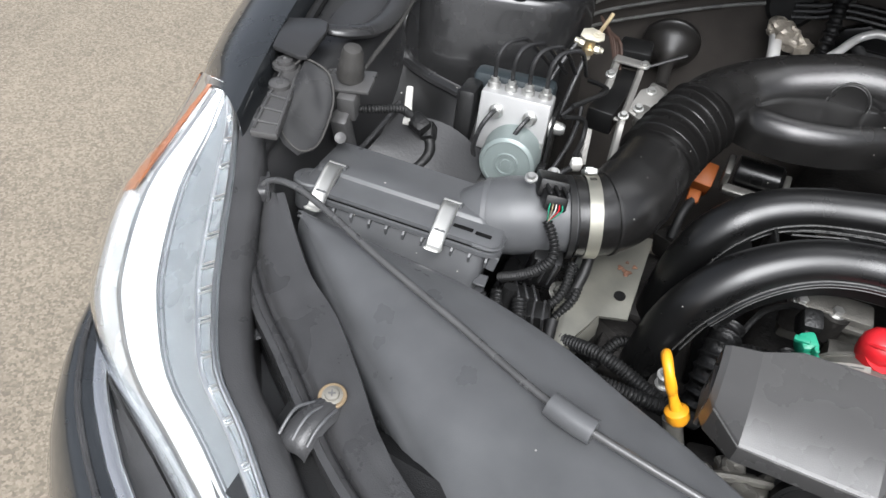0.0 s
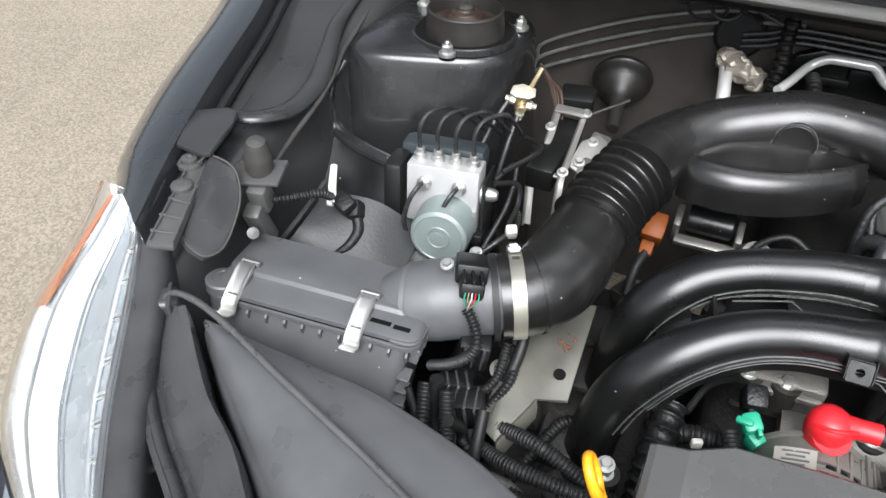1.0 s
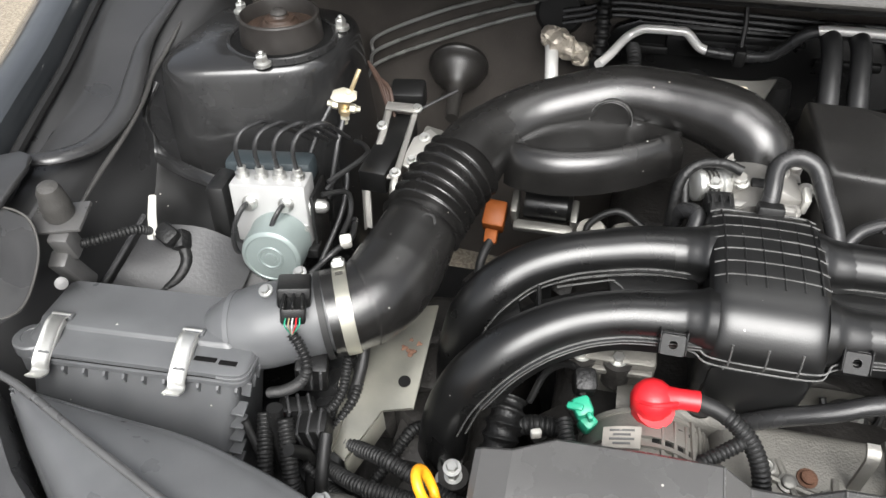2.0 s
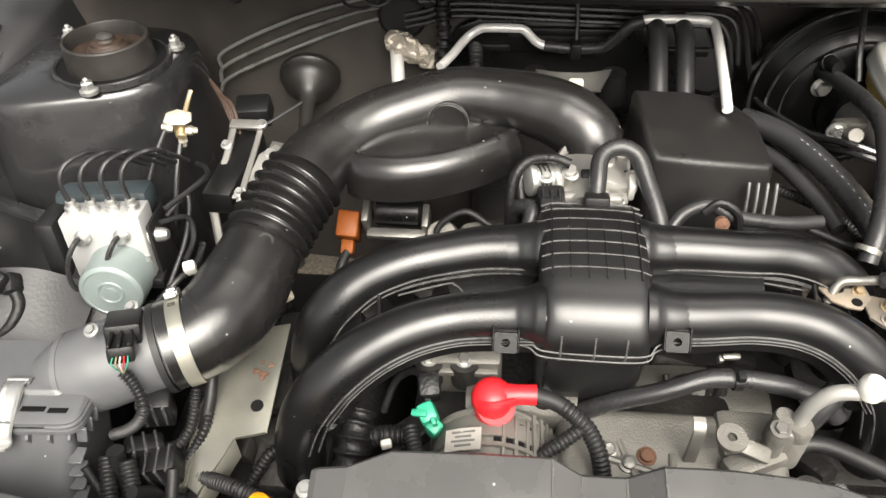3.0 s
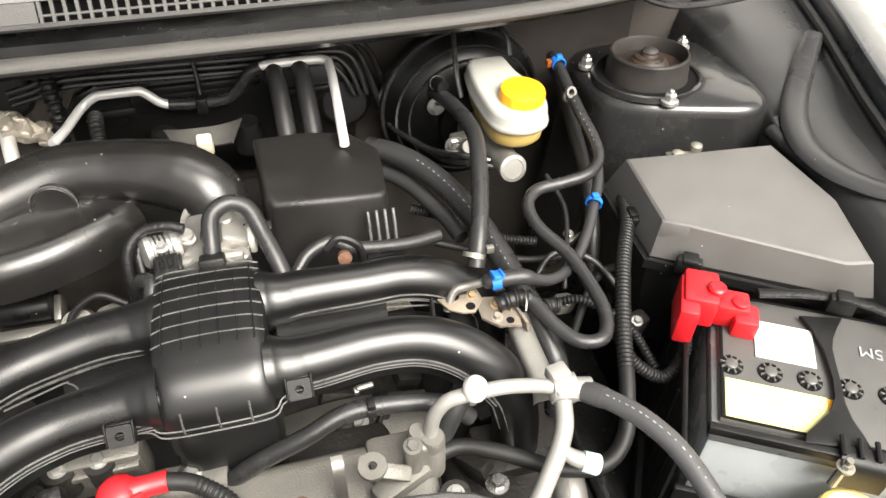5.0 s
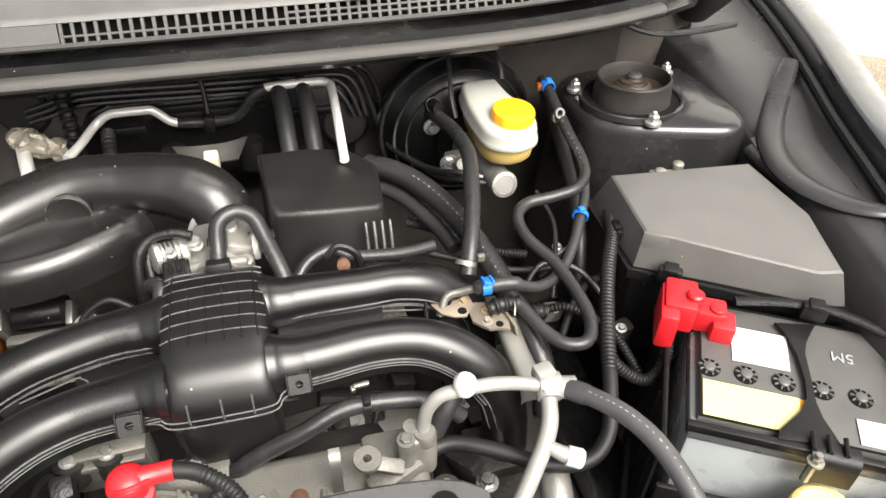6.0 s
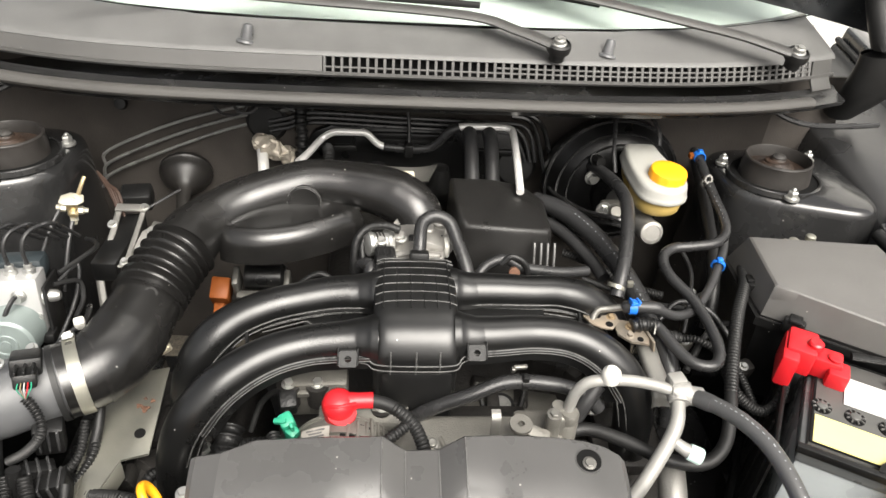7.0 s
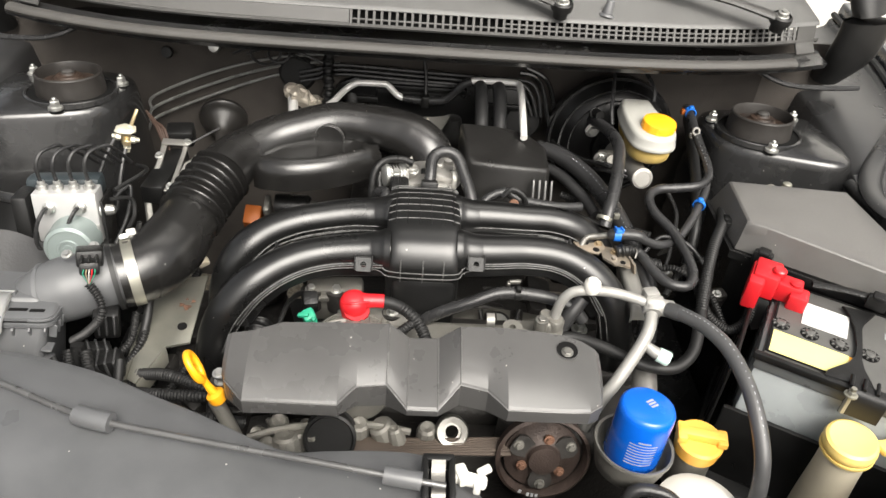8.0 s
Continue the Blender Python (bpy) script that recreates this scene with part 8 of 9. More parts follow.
for q in ((-0.138, -0.379, 0.815), (-0.105, -0.378, 0.815), (-0.03, -0.4, 0.8), (0.19, -0.47, 0.79), (-0.15, -0.47, 0.75), (-0.235, -0.495, 0.76)):
    bm = B()
    lathe(bm, [(0, -0.03), (0.013, -0.03), (0.014, 0.0), (0, 0.0)], 16, pose(*q))
    part("boss", bm, M_DARKCAST, eng)
    bm = B()
    bolt(bm, q, (0, -0.1, 1), 0.0055, 0.007)
    part("bolt", bm, M_STEEL, eng)
random.seed(21)
for k in range(46):
    bm = B()
    x, y = random.uniform(-0.33, 0.3), random.uniform(-0.54, -0.18)
    box(bm, (random.uniform(0.015, 0.05), random.uniform(0.015, 0.05), random.uniform(0.02, 0.05)), (x, y, 0.7 + random.uniform(-0.02, 0.035)), (random.uniform(-20, 20), random.uniform(-20, 20), random.uniform(0, 90)), bevel=0.005)
    part("casting_boss", bm, M_DARKCAST, eng)
# pulley, belt and front cover
bm = B()
box(bm, (0.36, 0.06, 0.3), (0.02, -0.52, 0.55), bevel=0.015)
part("front_cover", bm, M_DARKCAST, eng)
PM = aim((0.158, -0.566, 0.735), (0.02, -1, 0.3))
bm = B()
lathe(bm, [(0.05, 0), (0.056, 0.0), (0.057, 0.012), (0.053, 0.014), (0.05, 0.006), (0.05, 0)], 44, PM, caps=False)
pul = part("pulley", bm, M_PULLEY, eng, "rusty brown black compressor pulley")
bm = B()
lathe(bm, [(0, 0), (0.046, 0), (0.046, 0.004), (0.03, 0.006), (0.02, 0.012), (0.018, 0.018), (0, 0.019)], 36, PM)
part("clutch_plate", bm, M_PULLEY, pul)
for k in range(3):
    a = k * 2 * math.pi / 3 + 0.5
    bm = B()
    rows = [[PM @ Vector((r * math.cos(a + q), r * math.sin(a + q), 0.011)) for q in (-w, 0, w)] for r, w in ((0.012, 0.9), (0.024, 0.5), (0.036, 0.42), (0.043, 0.25))]
    sheet(bm, rows, 0.003, 2)
    part("spoke", bm, M_DARKCAST, pul)
    for r, da in ((0.036, 0.0), (0.027, 0.9)):
        bm = B()
        bolt(bm, PM @ Vector((r * math.cos(a + da), r * math.sin(a + da), 0.012)), PM.to_3x3() @ Vector((0, 0, 1)), 0.0042, 0.005)
        part("rivet", bm, M_RUST if da else M_CAST, pul)
for k in range(6):
    bm = B()
    tube(bm, [(-0.08, -0.5715 + k * 0.0035, 0.73), (0.0, -0.5715 + k * 0.0035, 0.735), (0.12, -0.5715 + k * 0.0035, 0.745)], 0.0016, 6, 3)
    part("belt_rib", bm, M_BELT, eng)
bm = B()
box(bm, (0.2, 0.024, 0.003), (0.02, -0.5625, 0.7345), (0, -2, 0), bevel=0.001)
part("belt", bm, M_BELT, eng, "brown dusty ribbed drive belt")
bm = B()
lathe(bm, [(0, 0), (0.03, 0), (0.031, 0.004), (0.029, 0.006), (0.029, 0.016), (0.031, 0.018), (0.031, 0.023), (0.028, 0.025), (0.026, 0.022), (0, 0.022)], 36, aim((-0.094, -0.55, 0.74), (0, -1, 0.55)))
part("idler", bm, M_RUBBER, eng)

for k, (x, y) in enumerate(((-0.18, -0.558), (-0.157, -0.545), (-0.136, -0.556), (-0.115, -0.563), (-0.165, -0.576), (-0.145, -0.57), (-0.125, -0.545), (-0.062, -0.545), (-0.035, -0.543), (-0.018, -0.553), (0.02, -0.545))):
    bm = B()
    r = 0.0085 + 0.003 * (k % 3)
    lathe(bm, [(r * 1.3, -0.03), (r * 1.15, -0.004), (r, 0.004), (r * 0.75, 0.007), (r * 0.35, 0.006), (0, 0.004)], 9 + k % 3, pose(x, y, 0.742 + 0.004 * (k % 2), 25 - 11 * (k % 4), 12 * (k % 3) - 12, 31 * k))
    part("casting_boss", bm, M_CAST, eng, angle=25)
for a, b in (((-0.19, -0.565, 0.742), (-0.12, -0.548, 0.748)), ((-0.17, -0.54, 0.745), (-0.14, -0.582, 0.735)), ((-0.075, -0.542, 0.745), (0.0, -0.548, 0.742))):
    bm = B()
    tube(bm, [a, Vector(a).lerp(Vector(b), 0.5) + Vector((0, 0, 0.004)), b], 0.0045, 8, 4)
    part("casting_web", bm, M_CAST, eng)
bm = B()
lathe(bm, [(0.008, 0.0), (0.0115, 0.0), (0.0115, 0.006), (0.018, 0.007), (0.02, 0.004), (0.02, -0.02), (0.008, -0.02), (0.008, 0.0)], 28, aim((0.05, -0.548, 0.745), (0, -0.7, 0.7)), caps=False)
part("tensioner_wheel", bm, M_GALV, eng, "dull steel tensioner wheel")
for k in range(5):
    bm = B()
    a = radians(-118 + k * 6)
    box(bm, (0.0035, 0.0045, 0.0005), (0, 0, 0), bevel=0)
    bm.transform(PM @ Matrix.Translation((0.0515 * math.cos(a), 0.0515 * math.sin(a), 0.0142)) @ pose(0, 0, 0, 0, 0, -118 + k * 6 + 90))
    if k not in (1,):
        part("print_bar", bm, M_WPRINT, pul)
    else:
        bm.free()

# ---- alternator ----
alt = thing("alternator", (-0.075, -0.46, 0.74), "finned aluminium alternator with a red terminal boot", "alternator")
bm = B()
lathe(bm, [(0, 0), (0.05, 0.0), (0.054, 0.01), (0.054, 0.03)], 36, aim((-0.075, -0.44, 0.778), (0, -1, 0.1)))
lathe(bm, [(0.052, 0.0), (0.052, 0.06), (0.046, 0.07), (0, 0.07)], 36, aim((-0.075, -0.46, 0.778), (0, -1, 0.1)))
part("body", bm, M_CAST, alt)
for k in range(6):
    a = radians(36 + k * 9)
    bm = B()
    rows = [[Vector((-0.075, -0.436 - f * 0.068, 0.778)) + Vector((math.sin(a), 0, math.cos(a))) * r for r in (0.046, 0.0585 - 0.002 * abs(2 * f - 1))] for f in (0, 0.15, 0.5, 0.85, 1)]
    sheet(bm, rows, 0.0035)
    part("fin", bm, M_CAST, alt)
for k in range(4):
    a = radians(4 + k * 11)
    # black block on the casing, coloured as a slot's unlit inside
    bm = B()
    m = Matrix.Translation((-0.075, -0.462, 0.778)) @ pose(0, 0, 0, 0, 4 + k * 11, 0)
    prism(bm, [(-0.0028, -0.012), (0.0028, -0.012), (0.0032, 0.014), (-0.0032, 0.014)], 0.046, 0.0549, m, 0.001)
    part("vent_slot", bm, M_VOID, alt)
    bm = B()
    prism(bm, [(-0.0017, -0.022), (0.0017, -0.022), (0.0017, 0.02), (-0.0017, 0.02)], 0.05, 0.0568, Matrix.Translation((-0.075, -0.464, 0.778)) @ pose(0, 0, 0, 0, 9.5 + k * 11, 0), 0.0008)
    part("rib", bm, M_CAST, alt)
for dy in (0.018, -0.016):
    bm = B()
    ring(bm, (-0.075, -0.462 + dy, 0.778 - dy * 0.1), (0, -1, 0.1), 0.0535, 0.004, 0.0028, 44)
    part("casing_ring", bm, M_CAST, alt)
bm = B()
sheet(bm, [[(-0.113, -0.463, 0.832), (-0.1, -0.463, 0.838), (-0.084, -0.463, 0.842)], [(-0.113, -0.482, 0.83), (-0.1, -0.482, 0.836), (-0.084, -0.482, 0.84)]], -0.0015, 2)
lb = part("label", bm, M_OLDLABEL, alt, "faded paper label")
for k in range(4):
    bm = B()
    box(bm, (0.02 - 0.006 * (k % 2), 0.0016, 0.0006), (-0.099, -0.4665 - k * 0.004, 0.8392), (0, -18, 0), bevel=0)
    part("print_bar", bm, M_INK, lb)
bm = B()
lathe(bm, [(0.0155, -0.016), (0.0172, -0.008), (0.0182, 0.0), (0.0165, 0.007), (0.0115, 0.0125), (0.005, 0.0148), (0, 0.0148)], 14, pose(-0.077, -0.435, 0.844, 12, 0, 20))
lathe(bm, [(0.0145, -0.022), (0.0165, -0.016), (0.0178, -0.006), (0.0165, 0.002)], 14, pose(-0.074, -0.44, 0.838, 20, 10, 0))
tube(bm, [(-0.09, -0.443, 0.85), (-0.08, -0.449, 0.8555), (-0.068, -0.447, 0.8555), (-0.058, -0.441, 0.852)], 0.0018, 8, 4)
tube(bm, [(-0.07, -0.434, 0.846), (-0.056, -0.432, 0.8465), (-0.041, -0.431, 0.846)], [0.0115, 0.0088, 0.0088], 16, 3)
ring(bm, (-0.0425, -0.431, 0.846), (1, 0, 0), 0.0075, 0.005, 0.0014, 18)
part("boot", bm, M_RED, alt, "bright red rubber terminal boot")
bm = B()
tube(bm, [(-0.043, -0.431, 0.846), (-0.025, -0.435, 0.844), (-0.01, -0.443, 0.84), (0.004, -0.452, 0.83), (0.014, -0.466, 0.815), (0.02, -0.485, 0.79)], 0.0074, 14, 6, ridge=(0.004, 0.0004, 1.5, 9))
part("cable", bm, M_RUBBER, alt, "corrugated black cable")
bm = B()
tube(bm, [(0.0, -0.45, 0.832), (-0.019, -0.462, 0.824), (-0.038, -0.474, 0.817), (-0.056, -0.49, 0.805)], 0.0062, 12, 4, ridge=(0.004, 0.0004, 0, 9))
part("cable", bm, M_RUBBER, alt)
gc = thing("green_connector", (-0.137, -0.44, 0.8), "green wiring connector at the alternator", "connector")
bm = B()
box(bm, (0.016, 0.018, 0.024), (-0.1315, -0.442, 0.822), (15, -12, 25), bevel=0.004)
box(bm, (0.013, 0.013, 0.022), (-0.126, -0.449, 0.812), (15, -10, 50), bevel=0.003)
box(bm, (0.014, 0.006, 0.006), (-0.138, -0.447, 0.831), (15, -12, -10), bevel=0.0015)
box(bm, (0.004, 0.006, 0.016), (-0.125, -0.452, 0.826), (15, -12, 25), bevel=0.001)
part("housing", bm, M_GREEN, gc)
bm = B()
tube(bm, [(-0.133, -0.43, 0.825), (-0.138, -0.415, 0.835), (-0.15, -0.4, 0.825), (-0.168, -0.395, 0.8), (-0.18, -0.41, 0.77)], 0.0035, 8, 6)
part("wire", bm, M_RUBBER, gc)
bm = B()
box(bm, (0.02, 0.022, 0.026), (-0.133, -0.418, 0.828), (20, 0, 10), bevel=0.005)
part("boot", bm, M_LOOM, gc)
bm = B()
tube(bm, [(-0.146, -0.452, 0.815), (-0.14, -0.47, 0.812), (-0.128, -0.49, 0.81), (-0.11, -0.51, 0.805)], 0.007, 12, 5, ridge=(0.0038, 0.0004, 0, 9))
part("sleeve", bm, M_RUBBER, gc)
bm = B()
tube(bm, [(-0.15, -0.445, 0.79), (-0.175, -0.447, 0.79), (-0.195, -0.45, 0.78)], 0.009, 12, 4, ridge=(0.004, 0.0005, 0, 9))
part("sleeve", bm, M_RUBBER, gc)
lu = thing("taped_loom", (-0.2, -0.47, 0.72), "thick taped black wiring loom beside the runner", "wiring")
bm = B()
tube(bm, [(-0.195, -0.43, 0.8), (-0.198, -0.455, 0.79), (-0.2, -0.48, 0.77), (-0.202, -0.5, 0.74)], [0.014, 0.016, 0.015, 0.013], 14, 5, ridge=(0.012, 0.0012, 0, 9))
part("taped_sleeve", bm, M_LOOM, lu)
bm = B()
box(bm, (0.01, 0.006, 0.01), (-0.168, -0.458, 0.795), (0, 0, 20), bevel=0.002)
part("clip", bm, M_WHITE, lu)

# ---- belt cover ----
bc = thing("belt_cover", (0.0, -0.55, 0.8), "charcoal grained plastic belt cover with a centre channel", "engine cover")
COLS = [(-0.208, 0.87, 0.852, -0.524, -0.566, 0.03), (-0.203, 0.873, 0.851, -0.524, -0.576, 0.03), (-0.18, 0.877, 0.85, -0.523, -0.602, 0.02), (-0.15, 0.877, 0.85, -0.508, -0.6025, 0.018), (-0.115, 0.878, 0.85, -0.507, -0.603, 0.018), (-0.081, 0.879, 0.85, -0.506, -0.603, 0.018), (-0.071, 0.879, 0.852, -0.506, -0.59, 0.026), (-0.062, 0.879, 0.854, -0.506, -0.58, 0.032), (-0.03, 0.88, 0.8545, -0.506, -0.576, 0.034), (-0.0185, 0.8705, 0.8485, -0.507, -0.5875, 0.022), (-0.007, 0.861, 0.8425, -0.508, -0.599, 0.01), (0.0025, 0.861, 0.8425, -0.508, -0.599, 0.01), (0.026, 0.862, 0.8425, -0.508, -0.599, 0.01), (0.038, 0.872, 0.849, -0.508, -0.5865, 0.022), (0.0505, 0.882, 0.856, -0.508, -0.573, 0.034), (0.08, 0.882, 0.8545, -0.507, -0.58, 0.032), (0.09, 0.882, 0.853, -0.507, -0.59, 0.026), (0.101, 0.882, 0.851, -0.507, -0.602, 0.018), (0.14, 0.88, 0.851, -0.508, -0.602, 0.018), (0.17, 0.877, 0.851, -0.51, -0.602, 0.018), (0.19, 0.873, 0.85, -0.514, -0.6, 0.02), (0.204, 0.868, 0.85, -0.52, -0.59, 0.024), (0.209, 0.864, 0.85, -0.524, -0.57, 0.03)]
bm = B()
rows = []
for x, z, zf, yb, yf, skirt in COLS:
    col = [(x, yb + 0.004, z - 0.03), (x, yb + 0.001, z - 0.0025), (x, yb - 0.002, z)]
    for f in (0.18, 0.34, 0.46, 0.56, 0.66, 0.76, 0.88, 0.97):
        col.append((x, yb + (yf - yb) * f, z - (z - zf) * (0.3 * f + 0.7 * f ** 2.6)))
    col += [(x, yf - 0.0008, zf - 0.0016), (x, yf - 0.001, zf - 0.004), (x, yf, zf - skirt)]
    rows.append(col)
sheet(bm, rows, -0.003)
part("shell", bm, M_COVER, bc, angle=11)
# pale beads put in as highlights along the channel and front
for k in (8, 10, 12, 14):
    bm = B()
    tube(bm, [Vector(p) + Vector((0, 0, 0.0001)) for p in rows[k][2:12]], 0.0009, 8, 2)
    part("channel_edge", bm, M_COVEDGE, bc)
bm = B()
tube(bm, [Vector(r[11]) + Vector((0, 0.0006, 0.0006)) for r in rows[1:-1]], 0.0009, 8, 1)
part("front_edge", bm, M_COVEDGE, bc)
for x, s in ((-0.2085, -1), (0.2095, 1)):
    bm = B()
    sheet(bm, [[(x, y, z) for z in (0.81, 0.83, 0.848)] for y in (-0.566, -0.55, -0.53)], 0.003 * s)
    part("side_wall", bm, M_COVER, bc)
bm = B()
SC = (0.1695, -0.5335, 0.8752)
ring(bm, SC, (0, -0.15, 1), 0.0122, 0.0022, 0.0007, 32)
part("well_rim", bm, M_COVER, bc)
# flat black disc imitates the shaded depth of the well
bm = B()
lathe(bm, [(0.0122, 0.0004), (0, 0.0004)], 32, aim(SC, (0, -0.15, 1)), caps=False)
part("screw_well", bm, M_VOID, bc, "screw well drawn as a flat black disc")
bm = B()
lathe(bm, [(0, 0), (0.0068, 0), (0.0068, 0.0012), (0.0052, 0.0018)], 22, aim((0.1693, -0.5368, 0.8755), (0, -0.15, 1)))
lathe(bm, [(0.0052, 0.001), (0.0052, 0.003), (0.0045, 0.0036), (0, 0.0036)], 6, aim((0.1693, -0.5368, 0.8755), (0, -0.15, 1)))
part("screw", bm, M_GALV, bc, "dull hexagon screw")

# ---- dipstick ----
dip = thing("dipstick", (-0.22, -0.555, 0.77), "bright yellow oil dipstick handle ring", "dipstick")
bm = B()
dc, da, db = Vector((-0.2415, -0.552, 0.8435)), Vector((-0.416, 0.1, 0.9)).normalized(), Vector((-0.205, 0.94, -0.27)).normalized()
loop = [dc + da * (0.0175 * math.sin(a)) + db * (0.0125 * math.cos(a)) for a in [2 * math.pi * k / 16 for k in range(17)]]
tube(bm, loop, 0.0042, 12, 2, flat=1.2)
tube(bm, [dc - da * 0.0165, dc - da * 0.028, (-0.2235, -0.556, 0.807)], [0.0045, 0.0042, 0.006], 12, 4)
lathe(bm, [(0, -0.009), (0.0085, -0.009), (0.0105, -0.005), (0.0105, 0.003), (0.007, 0.006), (0, 0.007)], 18, aim((-0.222, -0.556, 0.803), (-0.4, 0.1, 0.85)))
part("handle", bm, M_YELLOW, dip)
bm = B()
tube(bm, [(-0.224, -0.556, 0.795), (-0.214, -0.56, 0.77), (-0.205, -0.563, 0.74), (-0.2, -0.56, 0.69)], 0.0085, 12, 4)
part("tube", bm, M_CAST, dip)
pb = thing("engine_bolt", (-0.235, -0.49, 0.78), "bright flanged bolt head beside the dipstick", "bolt")
bm = B()
bolt(bm, (-0.236, -0.494, 0.772), (0, -0.1, 1), 0.0055, 0.006)
part("head", bm, M_STEEL, pb)
bm = B()
sheet(bm, [[(-0.26, -0.55, 0.76), (-0.23, -0.56, 0.765), (-0.2, -0.575, 0.755)], [(-0.25, -0.575, 0.75), (-0.225, -0.59, 0.755), (-0.195, -0.6, 0.74)], [(-0.235, -0.6, 0.73), (-0.21, -0.61, 0.73), (-0.185, -0.615, 0.715)]], 0.004, 4)
single("exhaust_shield", "dull metal heat shield below the dipstick", "heat shield", bm, M_CAST, (-0.22, -0.58, 0.74))

# ---- oil filter in its cup ----
of = thing("oil_filter", (0.252, -0.588, 0.77), "blue oil filter with white print standing in a metal cup", "oil filter")
FM = pose(0.256, -0.584, 0.763, -3, 3, 0)
bm = B()
lathe(bm, [(0.0, 0), (0.0305, 0), (0.032, 0.003), (0.032, 0.0685), (0.0314, 0.0745), (0.0295, 0.0782), (0.0268, 0.0796), (0.012, 0.0802), (0, 0.0803)], 48, FM)
can = part("canister", bm, M_BLUE, of)
bm = B()
lathe(bm, [(0.028, -0.03), (0.037, -0.02), (0.0425, 0.0), (0.0445, 0.014), (0.0465, 0.015), (0.046, 0.0185), (0.043, 0.0175), (0.0405, 0.0), (0.034, -0.012), (0.0, -0.014)], 48, FM)
part("cup", bm, M_CAST, of, "cast aluminium drip cup")


def bars(parent, m, rows, material, name="print_bar"):
    for (u, v, w, h) in rows:
        bm = B()
        box(bm, (w, h, 0.0004), (0, 0, 0), bevel=0)
        bm.transform(m @ pose(u, v, 0))
        part(name, bm, material, parent)


for k in range(9):
    z = 0.05 - k * 0.0042
    bm = B()
    rows = []
    for q in range(7):
        a = radians(262) + (q / 6 - 0.5) * (1.0 if k else 0.45)
        rows.append([FM @ Vector((0.0322 * math.cos(a), 0.0322 * math.sin(a), z + dz)) for dz in (0, 0.0011 if k else 0.002)])
    sheet(bm, rows, 0.0002)
    part("print_bar", bm, M_WPRINT, can)
bars(can, FM @ pose(0.004, 0.002, 0.0808, 0, 0, 30), [(0, 0.004, 0.01, 0.0025), (0, 0, 0.01, 0.0025), (0, -0.004, 0.01, 0.0025)], M_WPRINT)

# ---- filler caps and bottles at the nose ----
oc2 = thing("oil_filler", (0.335, -0.58, 0.7), "amber yellow oil filler cap on a dark neck", "filler cap")
CM = pose(0.333, -0.58, 0.782, 4, 0, -12)
bm = B()
lathe(bm, [(0.0, -0.012), (0.0255, -0.012), (0.0265, -0.004), (0.0275, 0.002), (0.0275, 0.007), (0.025, 0.0095), (0, 0.01)], 26, CM)
box(bm, (0.054, 0.014, 0.014), CM @ Vector((0, 0, 0.0135)), (4, 0, -12), bevel=0.004)
box(bm, (0.012, 0.026, 0.012), CM @ Vector((-0.022, 0.0, 0.013)), (4, 0, -12), bevel=0.003)
box(bm, (0.012, 0.022, 0.01), CM @ Vector((0.023, 0.0, 0.013)), (4, 0, -12), bevel=0.003)
part("cap", bm, M_OILCAP, oc2)
bm = B()
lathe(bm, [(0.024, -0.08), (0.022, -0.03), (0.021, 0), (0, 0)], 28, CM)
part("neck", bm, M_CAST, oc2, "dull cast filler neck")
cb = thing("coolant_bottle", (0.52, -0.6, 0.6), "milky plastic bottle with a yellow hinged cap", "bottle")
KM = pose(0.511, -0.58, 0.789, 4, -5, 0)
bm = B()
lathe(bm, [(0.03, -0.16), (0.028, -0.1), (0.026, -0.05), (0.0255, -0.02), (0.0255, 0), (0, 0)], 36, KM)
part("bottle", bm, M_CREAM, cb)
bm = B()
lathe(bm, [(0.0285, -0.007), (0.03, -0.004), (0.0305, 0.003), (0.0295, 0.006), (0.0288, 0.0095), (0.0255, 0.012), (0.0215, 0.0114), (0.019, 0.0105), (0, 0.0105)], 40, KM)
ring(bm, KM @ Vector((0, 0, -0.008)), KM.to_3x3() @ Vector((0, 0, 1)), 0.0275, 0.004, 0.003, 40)
box(bm, (0.03, 0.02, 0.01), KM @ Vector((0.042, -0.008, 0.004)), (0, 0, 10), bevel=0.004)
part("cap", bm, M_PALE, cb, "pale yellow cap")
wb = thing("washer_bottle", (0.33, -0.67, 0.62), "white plastic washer bottle neck with a black hose", "bottle")
bm = B()
lathe(bm, [(0.05, -0.12), (0.055, -0.04), (0.048, -0.012), (0.03, 0.0), (0, 0.002)], 32, pose(0.322, -0.65, 0.766, 0, 0, 0))
part("bottle", bm, M_WHITE, wb)
bm = B()
tube(bm, [(0.235, -0.66, 0.73), (0.238, -0.648, 0.76), (0.25, -0.642, 0.775), (0.28, -0.648, 0.775), (0.3, -0.66, 0.76)], 0.0075, 12, 6)
part("hose", bm, M_HOSE, wb)

# ---- air conditioning pipes ----
ac = thing("air_conditioning_pipe", (0.17, -0.43, 0.8), "matt silver aluminium air conditioning pipe with union and valve cap", "pipe")
bm = B()
tube(bm, [(0.175, -0.432, 0.815), (0.177, -0.431, 0.84), (0.181, -0.43, 0.859), (0.192, -0.43, 0.874), (0.212, -0.432, 0.88), (0.24, -0.43, 0.877), (0.268, -0.43, 0.87), (0.298, -0.434, 0.862)], 0.0065, 16, 7)
part("pipe", bm, M_ACPIPE, ac)
bm = B()
lathe(bm, [(0.005, -0.008), (0.0095, -0.004), (0.0105, 0.002), (0.0098, 0.009), (0.006, 0.013), (0, 0.0135)], 24, pose(0.2135, -0.433, 0.885))
part("valve_cap", bm, M_WHITE, ac, "pale valve cap")
bm = B()
